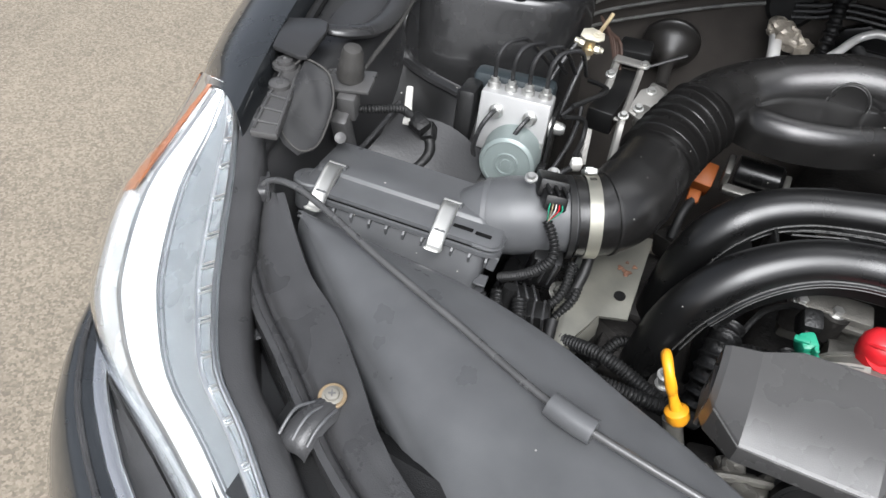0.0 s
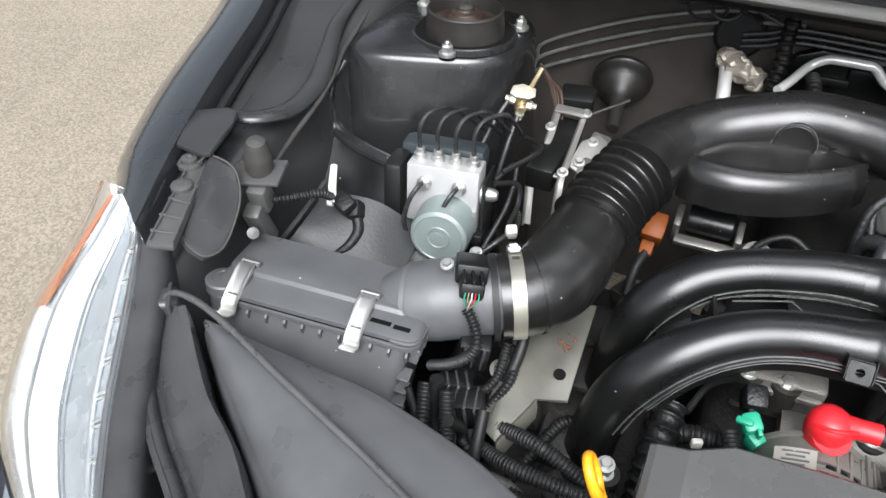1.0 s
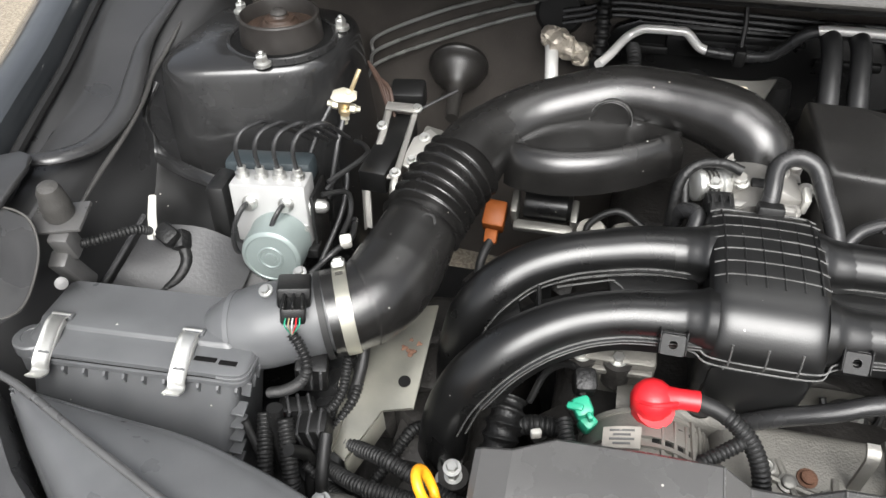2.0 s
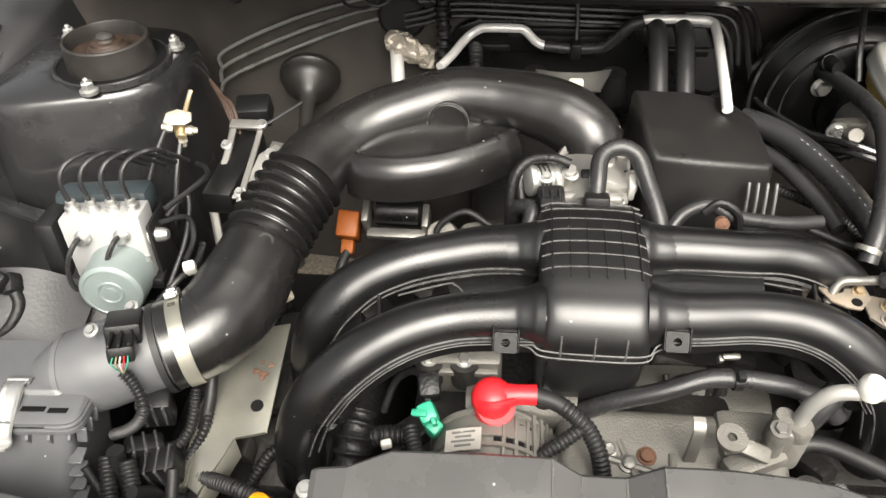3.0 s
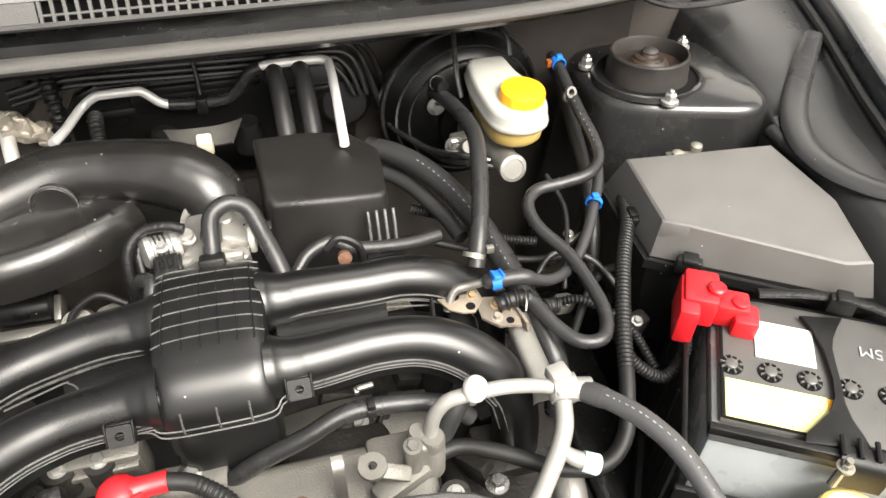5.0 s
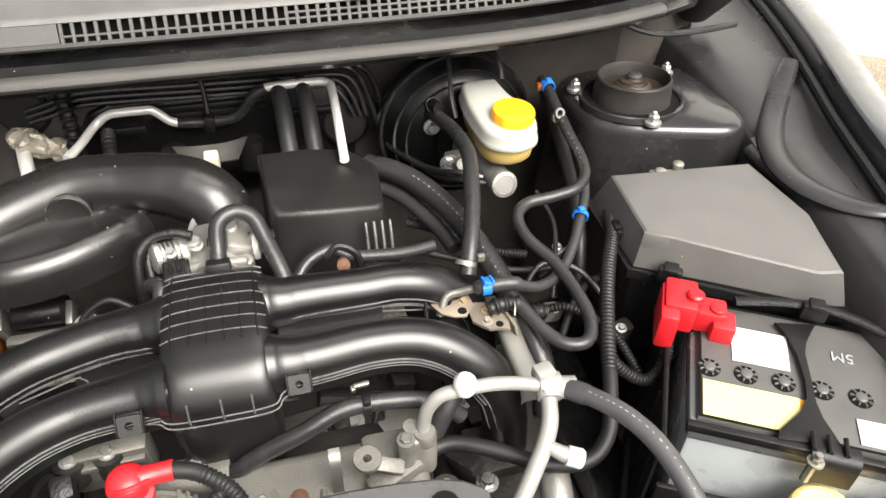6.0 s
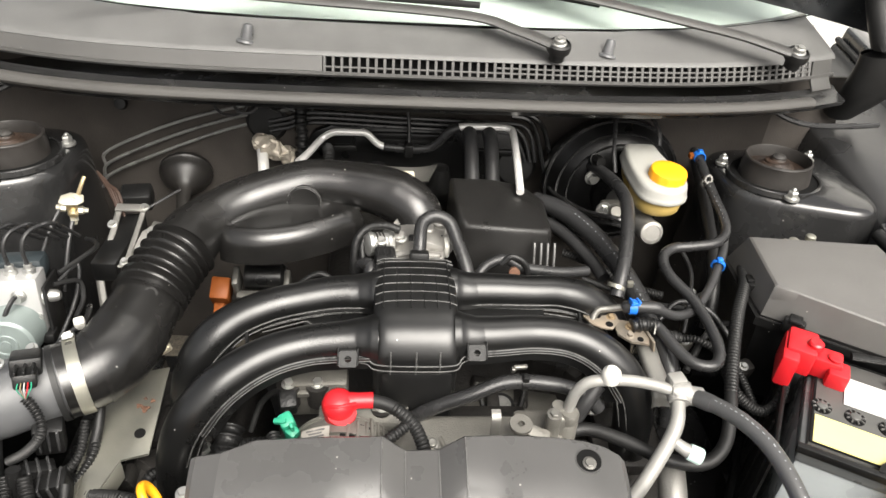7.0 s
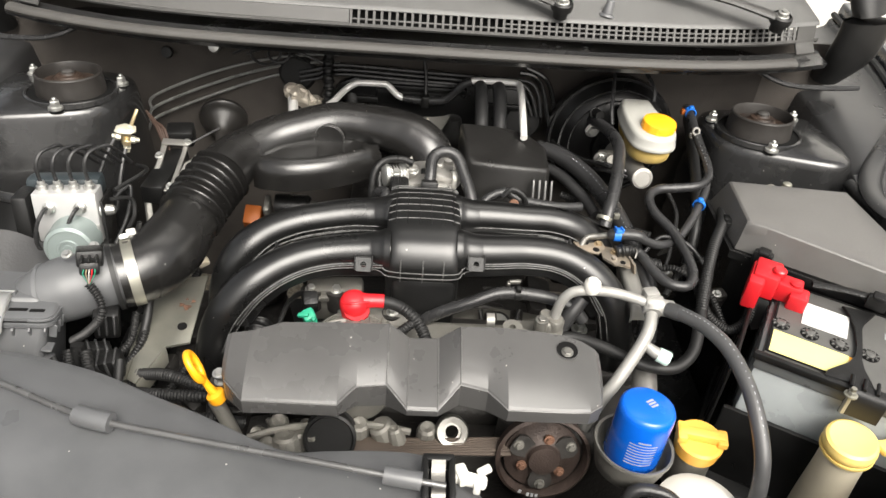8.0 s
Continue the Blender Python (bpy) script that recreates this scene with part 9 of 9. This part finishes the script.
box(bm, (0.026, 0.022, 0.04), (0.171, -0.434, 0.812), (0, 0, 8), bevel=0.005, seg=3)
for dx, dy, r, h in ((-0.012, -0.006, 0.0085, 0.026), (0.007, 0.002, 0.0115, 0.022), (-0.004, 0.009, 0.009, 0.024)):
    lathe(bm, [(r * 1.1, -0.03), (r * 1.05, 0.004), (r * 0.92, 0.007), (r, 0.01), (r, h - 0.003), (r * 0.85, h), (0, h)], 18, pose(0.17 + dx, -0.437 + dy, 0.812))
box(bm, (0.055, 0.022, 0.016), (0.145, -0.452, 0.798), (0, 0, 25), bevel=0.005)
lathe(bm, [(0.004, -0.0025), (0.0125, -0.0025), (0.013, 0.0), (0.0125, 0.0025), (0.004, 0.0025), (0.004, -0.0025)], 24, pose(0.122, -0.446, 0.824, 6, 0, 0), caps=False)
box(bm, (0.03, 0.014, 0.005), (0.14, -0.452, 0.818), (20, 20, -10), bevel=0.002)
part("manifold_block", bm, M_CAST, ac, "cast aluminium union block")
bm = B()
bolt(bm, (0.158, -0.443, 0.837), (0, -0.1, 1), 0.0055, 0.005)
part("bolt", bm, M_GALV, ac)
bm = B()
for at, w, r, l in (((0.296, -0.433, 0.862), (1, -0.15, 0.05), 0.0125, 0.02), ((0.294, -0.437, 0.86), (-0.1, -0.6, -0.2), 0.0115, 0.016)):
    lathe(bm, [(0, -l / 2), (r, -l / 2), (r * 1.1, -l / 4), (r * 1.1, l / 4), (r, l / 2), (0, l / 2)], 16, aim(at, w))
box(bm, (0.024, 0.024, 0.02), (0.2945, -0.432, 0.862), (0, 0, 10), bevel=0.005)
box(bm, (0.019, 0.017, 0.014), (0.292, -0.425, 0.872), (0, 0, 10), bevel=0.003)
lathe(bm, [(0, 0), (0.0105, 0), (0.011, 0.016), (0.009, 0.018), (0, 0.018)], 18, aim((0.302, -0.436, 0.862), (1, -0.3, 0.05)))
part("union", bm, M_ACPIPE, ac)
bm = B()
tube(bm, [(0.293, -0.44, 0.858), (0.287, -0.462, 0.85), (0.277, -0.478, 0.838), (0.262, -0.494, 0.82), (0.245, -0.51, 0.8), (0.228, -0.522, 0.778), (0.215, -0.53, 0.74)], [0.0075, 0.008, 0.008, 0.008, 0.008, 0.008, 0.008], 16, 6)
part("pipe", bm, M_ACPIPE, ac)
bm = B()
tube(bm, [(0.276, -0.474, 0.84), (0.288, -0.484, 0.834), (0.3, -0.49, 0.83)], [0.005, 0.007, 0.008], 14, 3)
part("service_port", bm, M_ACPIPE, ac)
bm = B()
lathe(bm, [(0.009, 0), (0.0095, 0.013), (0.008, 0.015), (0, 0.015)], 18, aim((0.296, -0.488, 0.831), (0.9, -0.4, -0.2)))
part("port_cap", bm, mat("pale green cap plastic", (0.5, 0.66, 0.62), 0.4, vary=0.05), ac, "pale green service port cap")
ac_hose = hose([(0.312, -0.441, 0.863), (0.326, -0.462, 0.872), (0.342, -0.49, 0.879), (0.356, -0.525, 0.88), (0.366, -0.57, 0.87), (0.371, -0.61, 0.85), (0.374, -0.64, 0.82), (0.376, -0.655, 0.77), (0.376, -0.66, 0.7)], 0.0088, "thick grey air conditioning hose with pale print", M_ACHOSE)
bm = B()
tube(bm, [(0.31, -0.439, 0.8625), (0.318, -0.45, 0.867), (0.323, -0.457, 0.87)], [0.0098, 0.01, 0.0094], 18, 3)
part("crimp_collar", bm, M_ACHOSE, ac_hose, "crimped aluminium collar")
bm = B()
tube(bm, [(0.3, -0.46, 0.77), (0.293, -0.5, 0.76), (0.285, -0.53, 0.74)], 0.016, 14, 4)
single("receiver_pipe", "aluminium pipe stub beside the union", "pipe", bm, M_ALU, (0.29, -0.5, 0.74))
# fuel rail end and brackets right of the manifold
fr = thing("fuel_rail", (0.26, -0.31, 0.8), "steel fuel rail end with bolted zinc brackets", "fuel rail")
bm = B()
tube(bm, [(0.222, -0.315, 0.852), (0.231, -0.305, 0.868), (0.246, -0.3055, 0.8725), (0.262, -0.309, 0.878), (0.272, -0.313, 0.882)], 0.0044, 12, 5)
part("pipe", bm, M_GALV, fr)
bm = B()
tube(bm, [(0.262, -0.31, 0.879), (0.268, -0.313, 0.8825), (0.296, -0.316, 0.884), (0.305, -0.317, 0.88)], [0.0072, 0.0078, 0.0078, 0.0072], 14, 4)
part("quick_connector", bm, M_HOSE, fr, "black fuel line connector")
bm = B()
tube(bm, [(0.268, -0.33, 0.866), (0.282, -0.3285, 0.868), (0.302, -0.328, 0.866)], [0.0082, 0.0086, 0.0075], 14, 4, ridge=(0.009, 0.0008, 0, 9))
part("quick_connector", bm, M_PLASTIC, fr)
bm = B()
prism(bm, [(0.214, -0.306), (0.22, -0.297), (0.23, -0.29), (0.241, -0.29), (0.256, -0.301), (0.258, -0.316), (0.246, -0.33), (0.234, -0.328), (0.222, -0.321)], -0.0015, 0.0015, pose(0, 0, 0.86), 0.001)
brk = part("bracket", bm, M_OLDBRACKET, fr, "beige zinc bracket browned with rust")
for hx, hy, rr in ((0.2305, -0.3055, 0.0062), (0.2435, -0.322, 0.0048)):
    # flat black disc for the unlit hole
    bm = B()
    lathe(bm, [(rr, 0.0), (rr * 0.95, 0.0006), (0, 0.0006)], 18, pose(hx, hy, 0.8616))
    part("hole", bm, M_VOID, brk)
bm = B()
tube(bm, [(0.216, -0.304, 0.8625), (0.224, -0.2945, 0.863), (0.236, -0.29, 0.863), (0.248, -0.2955, 0.863)], 0.0017, 8, 4)
part("rolled_edge", bm, M_STEEL, brk)
bm = B()
prism(bm, [(0.25, -0.315), (0.259, -0.312), (0.271, -0.315), (0.288, -0.331), (0.287, -0.343), (0.284, -0.357), (0.274, -0.352), (0.264, -0.353), (0.258, -0.345), (0.25, -0.339)], -0.0015, 0.0015, pose(0, 0, 0.8595, 0, 0, 0), 0.001)
brk = part("bracket", bm, M_OLDBRACKET, fr, "beige zinc bracket browned with rust")
bm = B()
box(bm, (0.003, 0.026, 0.016), (0.2885, -0.344, 0.857), (0, -12, 10), bevel=0.001)
part("folded_edge", bm, M_OLDBRACKET, brk)
# hole shown by a black disc, its darkness in the colour
bm = B()
lathe(bm, [(0.004, 0.0), (0.0038, 0.0006), (0, 0.0006)], 14, pose(0.2755, -0.3475, 0.861))
part("hole", bm, M_VOID, brk)
bm = B()
tube(bm, [(0.291, -0.326, 0.872), (0.294, -0.336, 0.874), (0.291, -0.346, 0.868)], 0.0012, 6, 5)
part("spring", bm, M_GALV, fr)
bm = B()
sheet(bm, [[(0.277 + dx + (y + 0.34) * -0.05, y, z + dz) for dx, dz in ((0.0, -0.005), (0.0015, 0.0), (0.009, 0.001), (0.018, 0.0), (0.021, -0.005))] for y, z in ((-0.335, 0.852), (-0.35, 0.847), (-0.37, 0.843), (-0.395, 0.84), (-0.41, 0.834), (-0.415, 0.82))], -0.002, 3)
strap = part("strap", bm, M_GALV, fr, "dull galvanised strap")
# black disc set on the strap for the dark hole
bm = B()
lathe(bm, [(0.0035, 0.0), (0.0034, 0.0008), (0, 0.0008)], 14, aim((0.289, -0.372, 0.8425), (0, -0.05, 1)))
part("hole", bm, M_VOID, strap)
for q in ((0.2485, -0.309, 0.861), (0.268, -0.326, 0.861), (0.264, -0.341, 0.861)):
    bm = B()
    bolt(bm, q, (0, -0.2, 1), 0.004, 0.005)
    part("bolt", bm, M_OLDRUST if q[0] != 0.264 else M_OLDBRACKET, fr)
bm = B()
ring(bm, (0.27, -0.3135, 0.8828), (1, -0.08, 0.06), 0.0079, 0.009, 0.0016, 18)
box(bm, (0.0115, 0.012, 0.005), (0.27, -0.316, 0.8915), (-14, 0, 4), bevel=0.0015)
for dx in (-0.0042, 0.0042):
    box(bm, (0.0028, 0.0125, 0.003), (0.27 + dx, -0.3165, 0.8948), (-14, 0, 4), bevel=0.0008)
part("clip", bm, M_CLIPBLUE, fr, "blue plastic clip")
bm = B()
tube(bm, [(0.305, -0.332, 0.842), (0.322, -0.327, 0.846), (0.335, -0.325, 0.842)], [0.008, 0.008, 0.007], 12, 4, ridge=(0.006, 0.0008, 0, 9))
part("joint", bm, M_RUBBER, fr)
hz = hose([(-0.0, -0.41, 0.79), (0.03, -0.41, 0.812), (0.07, -0.408, 0.83), (0.11, -0.4, 0.842), (0.16, -0.4, 0.84), (0.2, -0.405, 0.83), (0.22, -0.41, 0.81)], 0.0085, "black coolant hose under the manifold")
bm = B()
ring(bm, (0.13, -0.4, 0.8425), (1, 0, 0), 0.0087, 0.007, 0.0012, 20)
box(bm, (0.007, 0.009, 0.007), (0.13, -0.405, 0.854), bevel=0.0015)
part("clip", bm, M_PLASTIC, hz, "black retaining clip with a raised tab")
hose([(0.215, -0.4, 0.84), (0.2, -0.412, 0.82), (0.185, -0.42, 0.79), (0.175, -0.425, 0.76)], 0.0105, "short black hose beside the union block")

# ---- heater and vacuum pipes along the firewall ----
hp = thing("firewall_pipe", (0, 0.07, 0.85), "bright aluminium pipe bent along the firewall", "pipe")
bm = B()
tube(bm, [(-0.165, 0.02, 0.88), (-0.152, 0.045, 0.882), (-0.135, 0.075, 0.89), (-0.118, 0.08, 0.9), (-0.105, 0.08, 0.902), (-0.075, 0.08, 0.902), (-0.062, 0.08, 0.9), (-0.045, 0.08, 0.883), (-0.03, 0.08, 0.877)], 0.0058, 12, 5)
part("pipe", bm, M_PIPE, hp)
bm = B()
tube(bm, [(0.08, 0.07, 0.922), (0.1, 0.07, 0.924), (0.15, 0.07, 0.924), (0.164, 0.066, 0.923), (0.1675, 0.055, 0.921), (0.166, 0.0, 0.914), (0.163, -0.06, 0.906), (0.162, -0.085, 0.9)], 0.0058, 12, 5)
part("pipe", bm, M_PIPE, hp)
bm = B()
tube(bm, [(-0.035, 0.08, 0.878), (0.0, 0.077, 0.877), (0.035, 0.073, 0.881), (0.05, 0.071, 0.892), (0.068, 0.07, 0.914), (0.084, 0.07, 0.922)], 0.0075, 12, 5)
part("sleeve", bm, M_HOSE, hp, "grey foam sleeve")
bm = B()
box(bm, (0.014, 0.02, 0.022), (0.005, 0.074, 0.878), bevel=0.003)
tube(bm, [(0.005, 0.078, 0.885), (0.004, 0.09, 0.92), (-0.002, 0.1, 0.95)], 0.003, 6, 4)
part("clip", bm, M_PLASTIC, hp)
for x in (0.098, 0.13):
    hose([(x, 0.085, 0.916), (x + 0.001, 0.062, 0.915), (x + 0.003, 0.045, 0.905), (x + 0.004, 0.0, 0.87), (x + 0.004, -0.05, 0.83)], 0.0115, "grey heater hose dropping from the firewall", group="heater hoses")
hose([(-0.125, 0.085, 0.87), (-0.122, 0.06, 0.87), (-0.12, 0.03, 0.85)], 0.008, "corrugated black sleeve behind the duct", M_RUBBER, ridge=(0.005, 0.0009, 0, 9), name="wiring_sleeve", group="engine wiring")
hose([(-0.165, 0.115, 0.95), (-0.168, 0.1, 0.92), (-0.166, 0.085, 0.88), (-0.17, 0.07, 0.84)], 0.0095, "taped black loom on the firewall", M_LOOM, ridge=(0.012, 0.001, 0, 9), name="wiring_sleeve", group="engine wiring")
bell = thing("bell_housing_bracket", (0.0, 0.0, 0.82), "bright steel bracket and clips behind the intake duct", "bracket")
bm = B()
sheet(bm, [[(-0.045, 0.045, 0.865), (-0.02, 0.045, 0.862), (0.02, 0.045, 0.862), (0.05, 0.045, 0.868)], [(-0.03, 0.015, 0.855), (-0.015, 0.02, 0.85), (0.015, 0.02, 0.85), (0.035, 0.015, 0.855)]], 0.003, 3)
part("bracket", bm, M_GALV, bell)
bm = B()
box(bm, (0.018, 0.016, 0.026), (0.004, 0.006, 0.862), (20, 0, 0), bevel=0.003)
part("connector", bm, M_CREAM, bell, "off-white connector")
for x in (-0.045, 0.055):
    bm = B()
    lathe(bm, [(0, 0), (0.02, 0), (0.021, 0.01), (0.015, 0.04), (0, 0.042)], 20, pose(x, 0.05, 0.82))
    part("solenoid", bm, M_PLASTIC, bell)
bm = B()
lathe(bm, [(0, 0), (0.034, 0), (0.036, 0.006), (0.03, 0.012), (0, 0.013)], 28, aim((0.188, 0.115, 0.832), (0, -1, 0.2)))
part("cover_plate", bm, M_PLASTIC, bell)
bm = B()
box(bm, (0.13, 0.03, 0.03), (-0.02, 0.118, 0.868), bevel=0.006)
part("control_box", bm, M_PLASTIC, bell)
bm = B()
box(bm, (0.3, 0.24, 0.26), (0.03, -0.02, 0.62), bevel=0.03, seg=3)
single("gearbox", "dark oily gearbox bell housing", "gearbox", bm, M_DARKCAST, (0.03, -0.02, 0.45))

hose_print([(0.312, -0.441, 0.863), (0.326, -0.462, 0.872), (0.342, -0.49, 0.879), (0.356, -0.525, 0.88), (0.366, -0.57, 0.87), (0.371, -0.61, 0.85), (0.374, -0.64, 0.82)], 0.0088, 0.15, 0.95, 26)
hose_print([(0.195, -0.045, 0.862), (0.222, -0.07, 0.866), (0.25, -0.108, 0.866), (0.272, -0.155, 0.863), (0.287, -0.21, 0.86), (0.297, -0.265, 0.855), (0.303, -0.305, 0.848)], 0.0135, 0.3, 0.9, 20, (-0.2, -0.4, 0.9))
hose_print([(0.443, -0.055, 0.918), (0.44, -0.105, 0.912), (0.44, -0.145, 0.905), (0.434, -0.175, 0.899)], 0.0069, 0.1, 0.8, 9, (-0.5, -0.4, 0.8))

# small cables and brackets in the shadowed gaps
CLUTTER = (
    ((0.33, -0.27, 0.82), (0.36, -0.25, 0.838), (0.4, -0.262, 0.832), (0.425, -0.3, 0.81), 0.0035),
    ((0.335, -0.3, 0.815), (0.37, -0.31, 0.825), (0.41, -0.34, 0.81), (0.43, -0.38, 0.78), 0.005),
    ((0.24, -0.2, 0.835), (0.28, -0.215, 0.828), (0.33, -0.235, 0.822), (0.38, -0.23, 0.81), 0.004),
    ((0.23, -0.12, 0.82), (0.27, -0.14, 0.815), (0.32, -0.17, 0.8), (0.37, -0.18, 0.79), 0.006),
    ((0.4, -0.12, 0.84), (0.405, -0.17, 0.83), (0.39, -0.22, 0.82), (0.37, -0.27, 0.8), 0.003),
    ((0.44, -0.25, 0.8), (0.41, -0.27, 0.815), (0.38, -0.3, 0.812), (0.35, -0.34, 0.8), 0.0045),
    ((-0.44, -0.23, 0.84), (-0.425, -0.2, 0.845), (-0.42, -0.24, 0.82), (-0.43, -0.3, 0.79), 0.0028),
    ((-0.43, -0.32, 0.8), (-0.41, -0.3, 0.815), (-0.4, -0.27, 0.812), (-0.41, -0.23, 0.8), 0.0035),
    ((-0.36, -0.47, 0.75), (-0.345, -0.44, 0.77), (-0.35, -0.41, 0.775), (-0.37, -0.39, 0.76), 0.005),
    ((-0.26, -0.43, 0.72), (-0.285, -0.44, 0.735), (-0.3, -0.47, 0.73), (-0.32, -0.52, 0.72), 0.006),
    ((-0.12, -0.2, 0.8), (-0.1, -0.215, 0.82), (-0.085, -0.225, 0.81), (-0.08, -0.235, 0.78), 0.006),
    ((-0.14, -0.21, 0.77), (-0.15, -0.19, 0.8), (-0.12, -0.18, 0.82), (-0.09, -0.19, 0.81), 0.004),
)
for a, b, c_, d_, r in CLUTTER:
    bm = B()
    tube(bm, [a, b, c_, d_], r, 10, 6, ridge=(0.004, 0.0005, 0, 9) if r > 0.0045 else None)
    single("thin_cable", "thin black cable between the engine parts", "cable", bm, M_HOSE if r < 0.004 else M_RUBBER, a, "thin cables")
for at, size, rot, mt in (((0.4, -0.2, 0.79), (0.03, 0.004, 0.05), (20, 0, 30), M_GALV), ((0.425, -0.33, 0.79), (0.035, 0.02, 0.03), (10, 0, 20), M_DARKCAST), ((0.36, -0.29, 0.8), (0.026, 0.018, 0.02), (0, 20, 15), M_CAST), ((-0.41, -0.32, 0.78), (0.03, 0.02, 0.03), (10, 0, 30), M_PLASTIC), ((-0.11, -0.195, 0.79), (0.03, 0.03, 0.04), (10, 10, 30), M_CAST), ((-0.085, -0.22, 0.79), (0.02, 0.02, 0.05), (10, 0, 10), M_PLASTIC)):
    bk = thing("small_bracket", at, "small grimy metal bracket among the cables", "bracket", "small brackets")
    bm = B()
    box(bm, size, at, rot, bevel=min(size) * 0.3)
    part("plate", bm, mt, bk)
    bm = B()
    bolt(bm, Vector(at) + Vector((0, -0.3 * size[1], size[2] * 0.5)), (0, -0.2, 1), 0.0042, 0.005)
    part("bolt", bm, M_STEEL, bk)

# ---- connectors and loose ends beside the filter box ----
for at, size, rot in (((-0.383, -0.441, 0.800), (0.03, 0.02, 0.045), (10, 8, 15)), ((-0.394, -0.469, 0.770), (0.034, 0.018, 0.03), (0, 20, 30)), ((-0.374, -0.479, 0.760), (0.034, 0.024, 0.036), (0, -6, 12))):
    plug = thing("wire_connector", at, "black ribbed wiring connector beside the filter box", "connector", "black connectors")
    bm = B()
    box(bm, size, at, rot, bevel=0.003)
    part("housing", bm, M_PLASTIC, plug)
    for k in (-1, 0, 1):
        bm = B()
        box(bm, (0.003, size[1] + 0.004, size[2] * 0.8), pose(*at, *rot) @ Vector((k * size[0] * 0.3, 0, 0.004)), rot, bevel=0.0008, seg=1)
        part("rib", bm, M_BEAM, plug)
hose([(-0.358, -0.412, 0.790), (-0.357, -0.440, 0.775), (-0.366, -0.456, 0.765), (-0.384, -0.460, 0.760)], 0.0048, "thin corrugated sleeve hanging below the duct", M_RUBBER, ridge=(0.0036, 0.0005, 0, 9), name="wiring_sleeve", group="gap wiring")
bm = B()
bolt(bm, (-0.365, -0.408, 0.740), (0.2, -0.4, 0.9), 0.0075, 0.008)
single("chassis_bolt", "dull flanged bolt on the chassis leg", "bolt", bm, M_GALV, (-0.365, -0.408, 0.740))
lev = thing("cable_lever", (-0.32, -0.54, 0.74), "dull silver bent lever below the dipstick", "lever")
bm = B()
tube(bm, [(-0.357, -0.545, 0.748), (-0.335, -0.537, 0.752), (-0.31, -0.54, 0.752), (-0.287, -0.553, 0.75), (-0.27, -0.566, 0.742)], [0.007, 0.008, 0.0085, 0.008, 0.006], 12, 5, flat=0.45)
part("arm", bm, M_GALV, lev)
bm = B()
bolt(bm, (-0.345, -0.541, 0.754), (0, -0.2, 1), 0.006, 0.006)
part("bolt", bm, M_STEEL, lev)

# ---- bosses, gasket and clip on the throttle body ----
for at in ((0.025, -0.178, 0.905), (0.040, -0.175, 0.905)):
    bm = B()
    lathe(bm, [(0.0, -0.03), (0.0088, -0.03), (0.0085, 0.0), (0.0075, 0.0022), (0.004, 0.0025), (0.0035, 0.001), (0, 0.001)], 20, pose(*at, 14, 0, 0))
    part("boss", bm, M_ALU, thr, "pale cast boss")
bm = B()
box(bm, (0.07, 0.012, 0.012), (0.035, -0.199, 0.893), (10, 0, 0), bevel=0.002)
part("gasket", bm, M_PLASTIC, thr)
bm = B()
box(bm, (0.007, 0.018, 0.022), (0.049, -0.213, 0.893), (12, 0, 0), bevel=0.0022)
part("clip", bm, M_WHITE, thr, "off-white plastic clip")
bm = B()
box(bm, (0.016, 0.005, 0.007), (0.129, -0.376, 0.842), (20, 0, 6), bevel=0.0015)
box(bm, (0.005, 0.006, 0.009), Vector((0.129, -0.376, 0.842)) + Vector((-0.008, 0, -0.004)), (20, 0, 6), bevel=0.0012)
single("hose_clip", "small pale clip on the coolant hose", "clip", bm, M_GALV, (0.129, -0.376, 0.842), "hose clips")

# ---- cable loops on the firewall, bolt boss below the manifold ----
for cx, cy, cz, r in ((-0.272, 0.085, 0.944, 0.021), (-0.248, 0.08, 0.946, 0.015)):
    bm = B()
    loop = [(cx + r * math.cos(a) * 1.2, cy + 0.01 * math.sin(a), cz + r * math.sin(a) * 0.8) for a in [2.2 + 5.6 * k / 12 for k in range(13)]]
    tube(bm, [(cx - 0.06, 0.1, cz - 0.012)] + loop + [(cx + 0.07, 0.1, cz - 0.02)], 0.0024, 8, 4)
    single("thin_cable", "thin black cable looped under the cowl on the firewall", "cable", bm, M_HOSE, (cx, cy, cz), "thin cables")
boss = thing("engine_boss", (0.121, -0.338, 0.7), "cast aluminium bolt boss below the inlet manifold", "casting")
bm = B()
lathe(bm, [(0.02, -0.05), (0.018, -0.012), (0.0165, -0.004), (0.0125, 0.0), (0, 0.0)], 28, pose(0.121, -0.34, 0.731, 8, 0, 0))
prism(bm, [(0.06, -0.385), (0.075, -0.362), (0.1, -0.352), (0.15, -0.352), (0.168, -0.372), (0.172, -0.392)], 0.708, 0.72, None, 0.003)
part("casting", bm, M_CAST, boss)
bm = B()
bolt(bm, (0.121, -0.34, 0.731), (0, -0.14, 1), 0.0075, 0.008)
part("bolt", bm, M_STEEL, boss, "bright flanged bolt")
bm = B()
tube(bm, [(0.094, -0.336, 0.755), (0.1, -0.352, 0.74), (0.12, -0.36, 0.735), (0.142, -0.352, 0.742), (0.15, -0.334, 0.757)], 0.0035, 8, 5)
part("guard", bm, M_PLASTIC, boss, "black curved guard round the bolt")
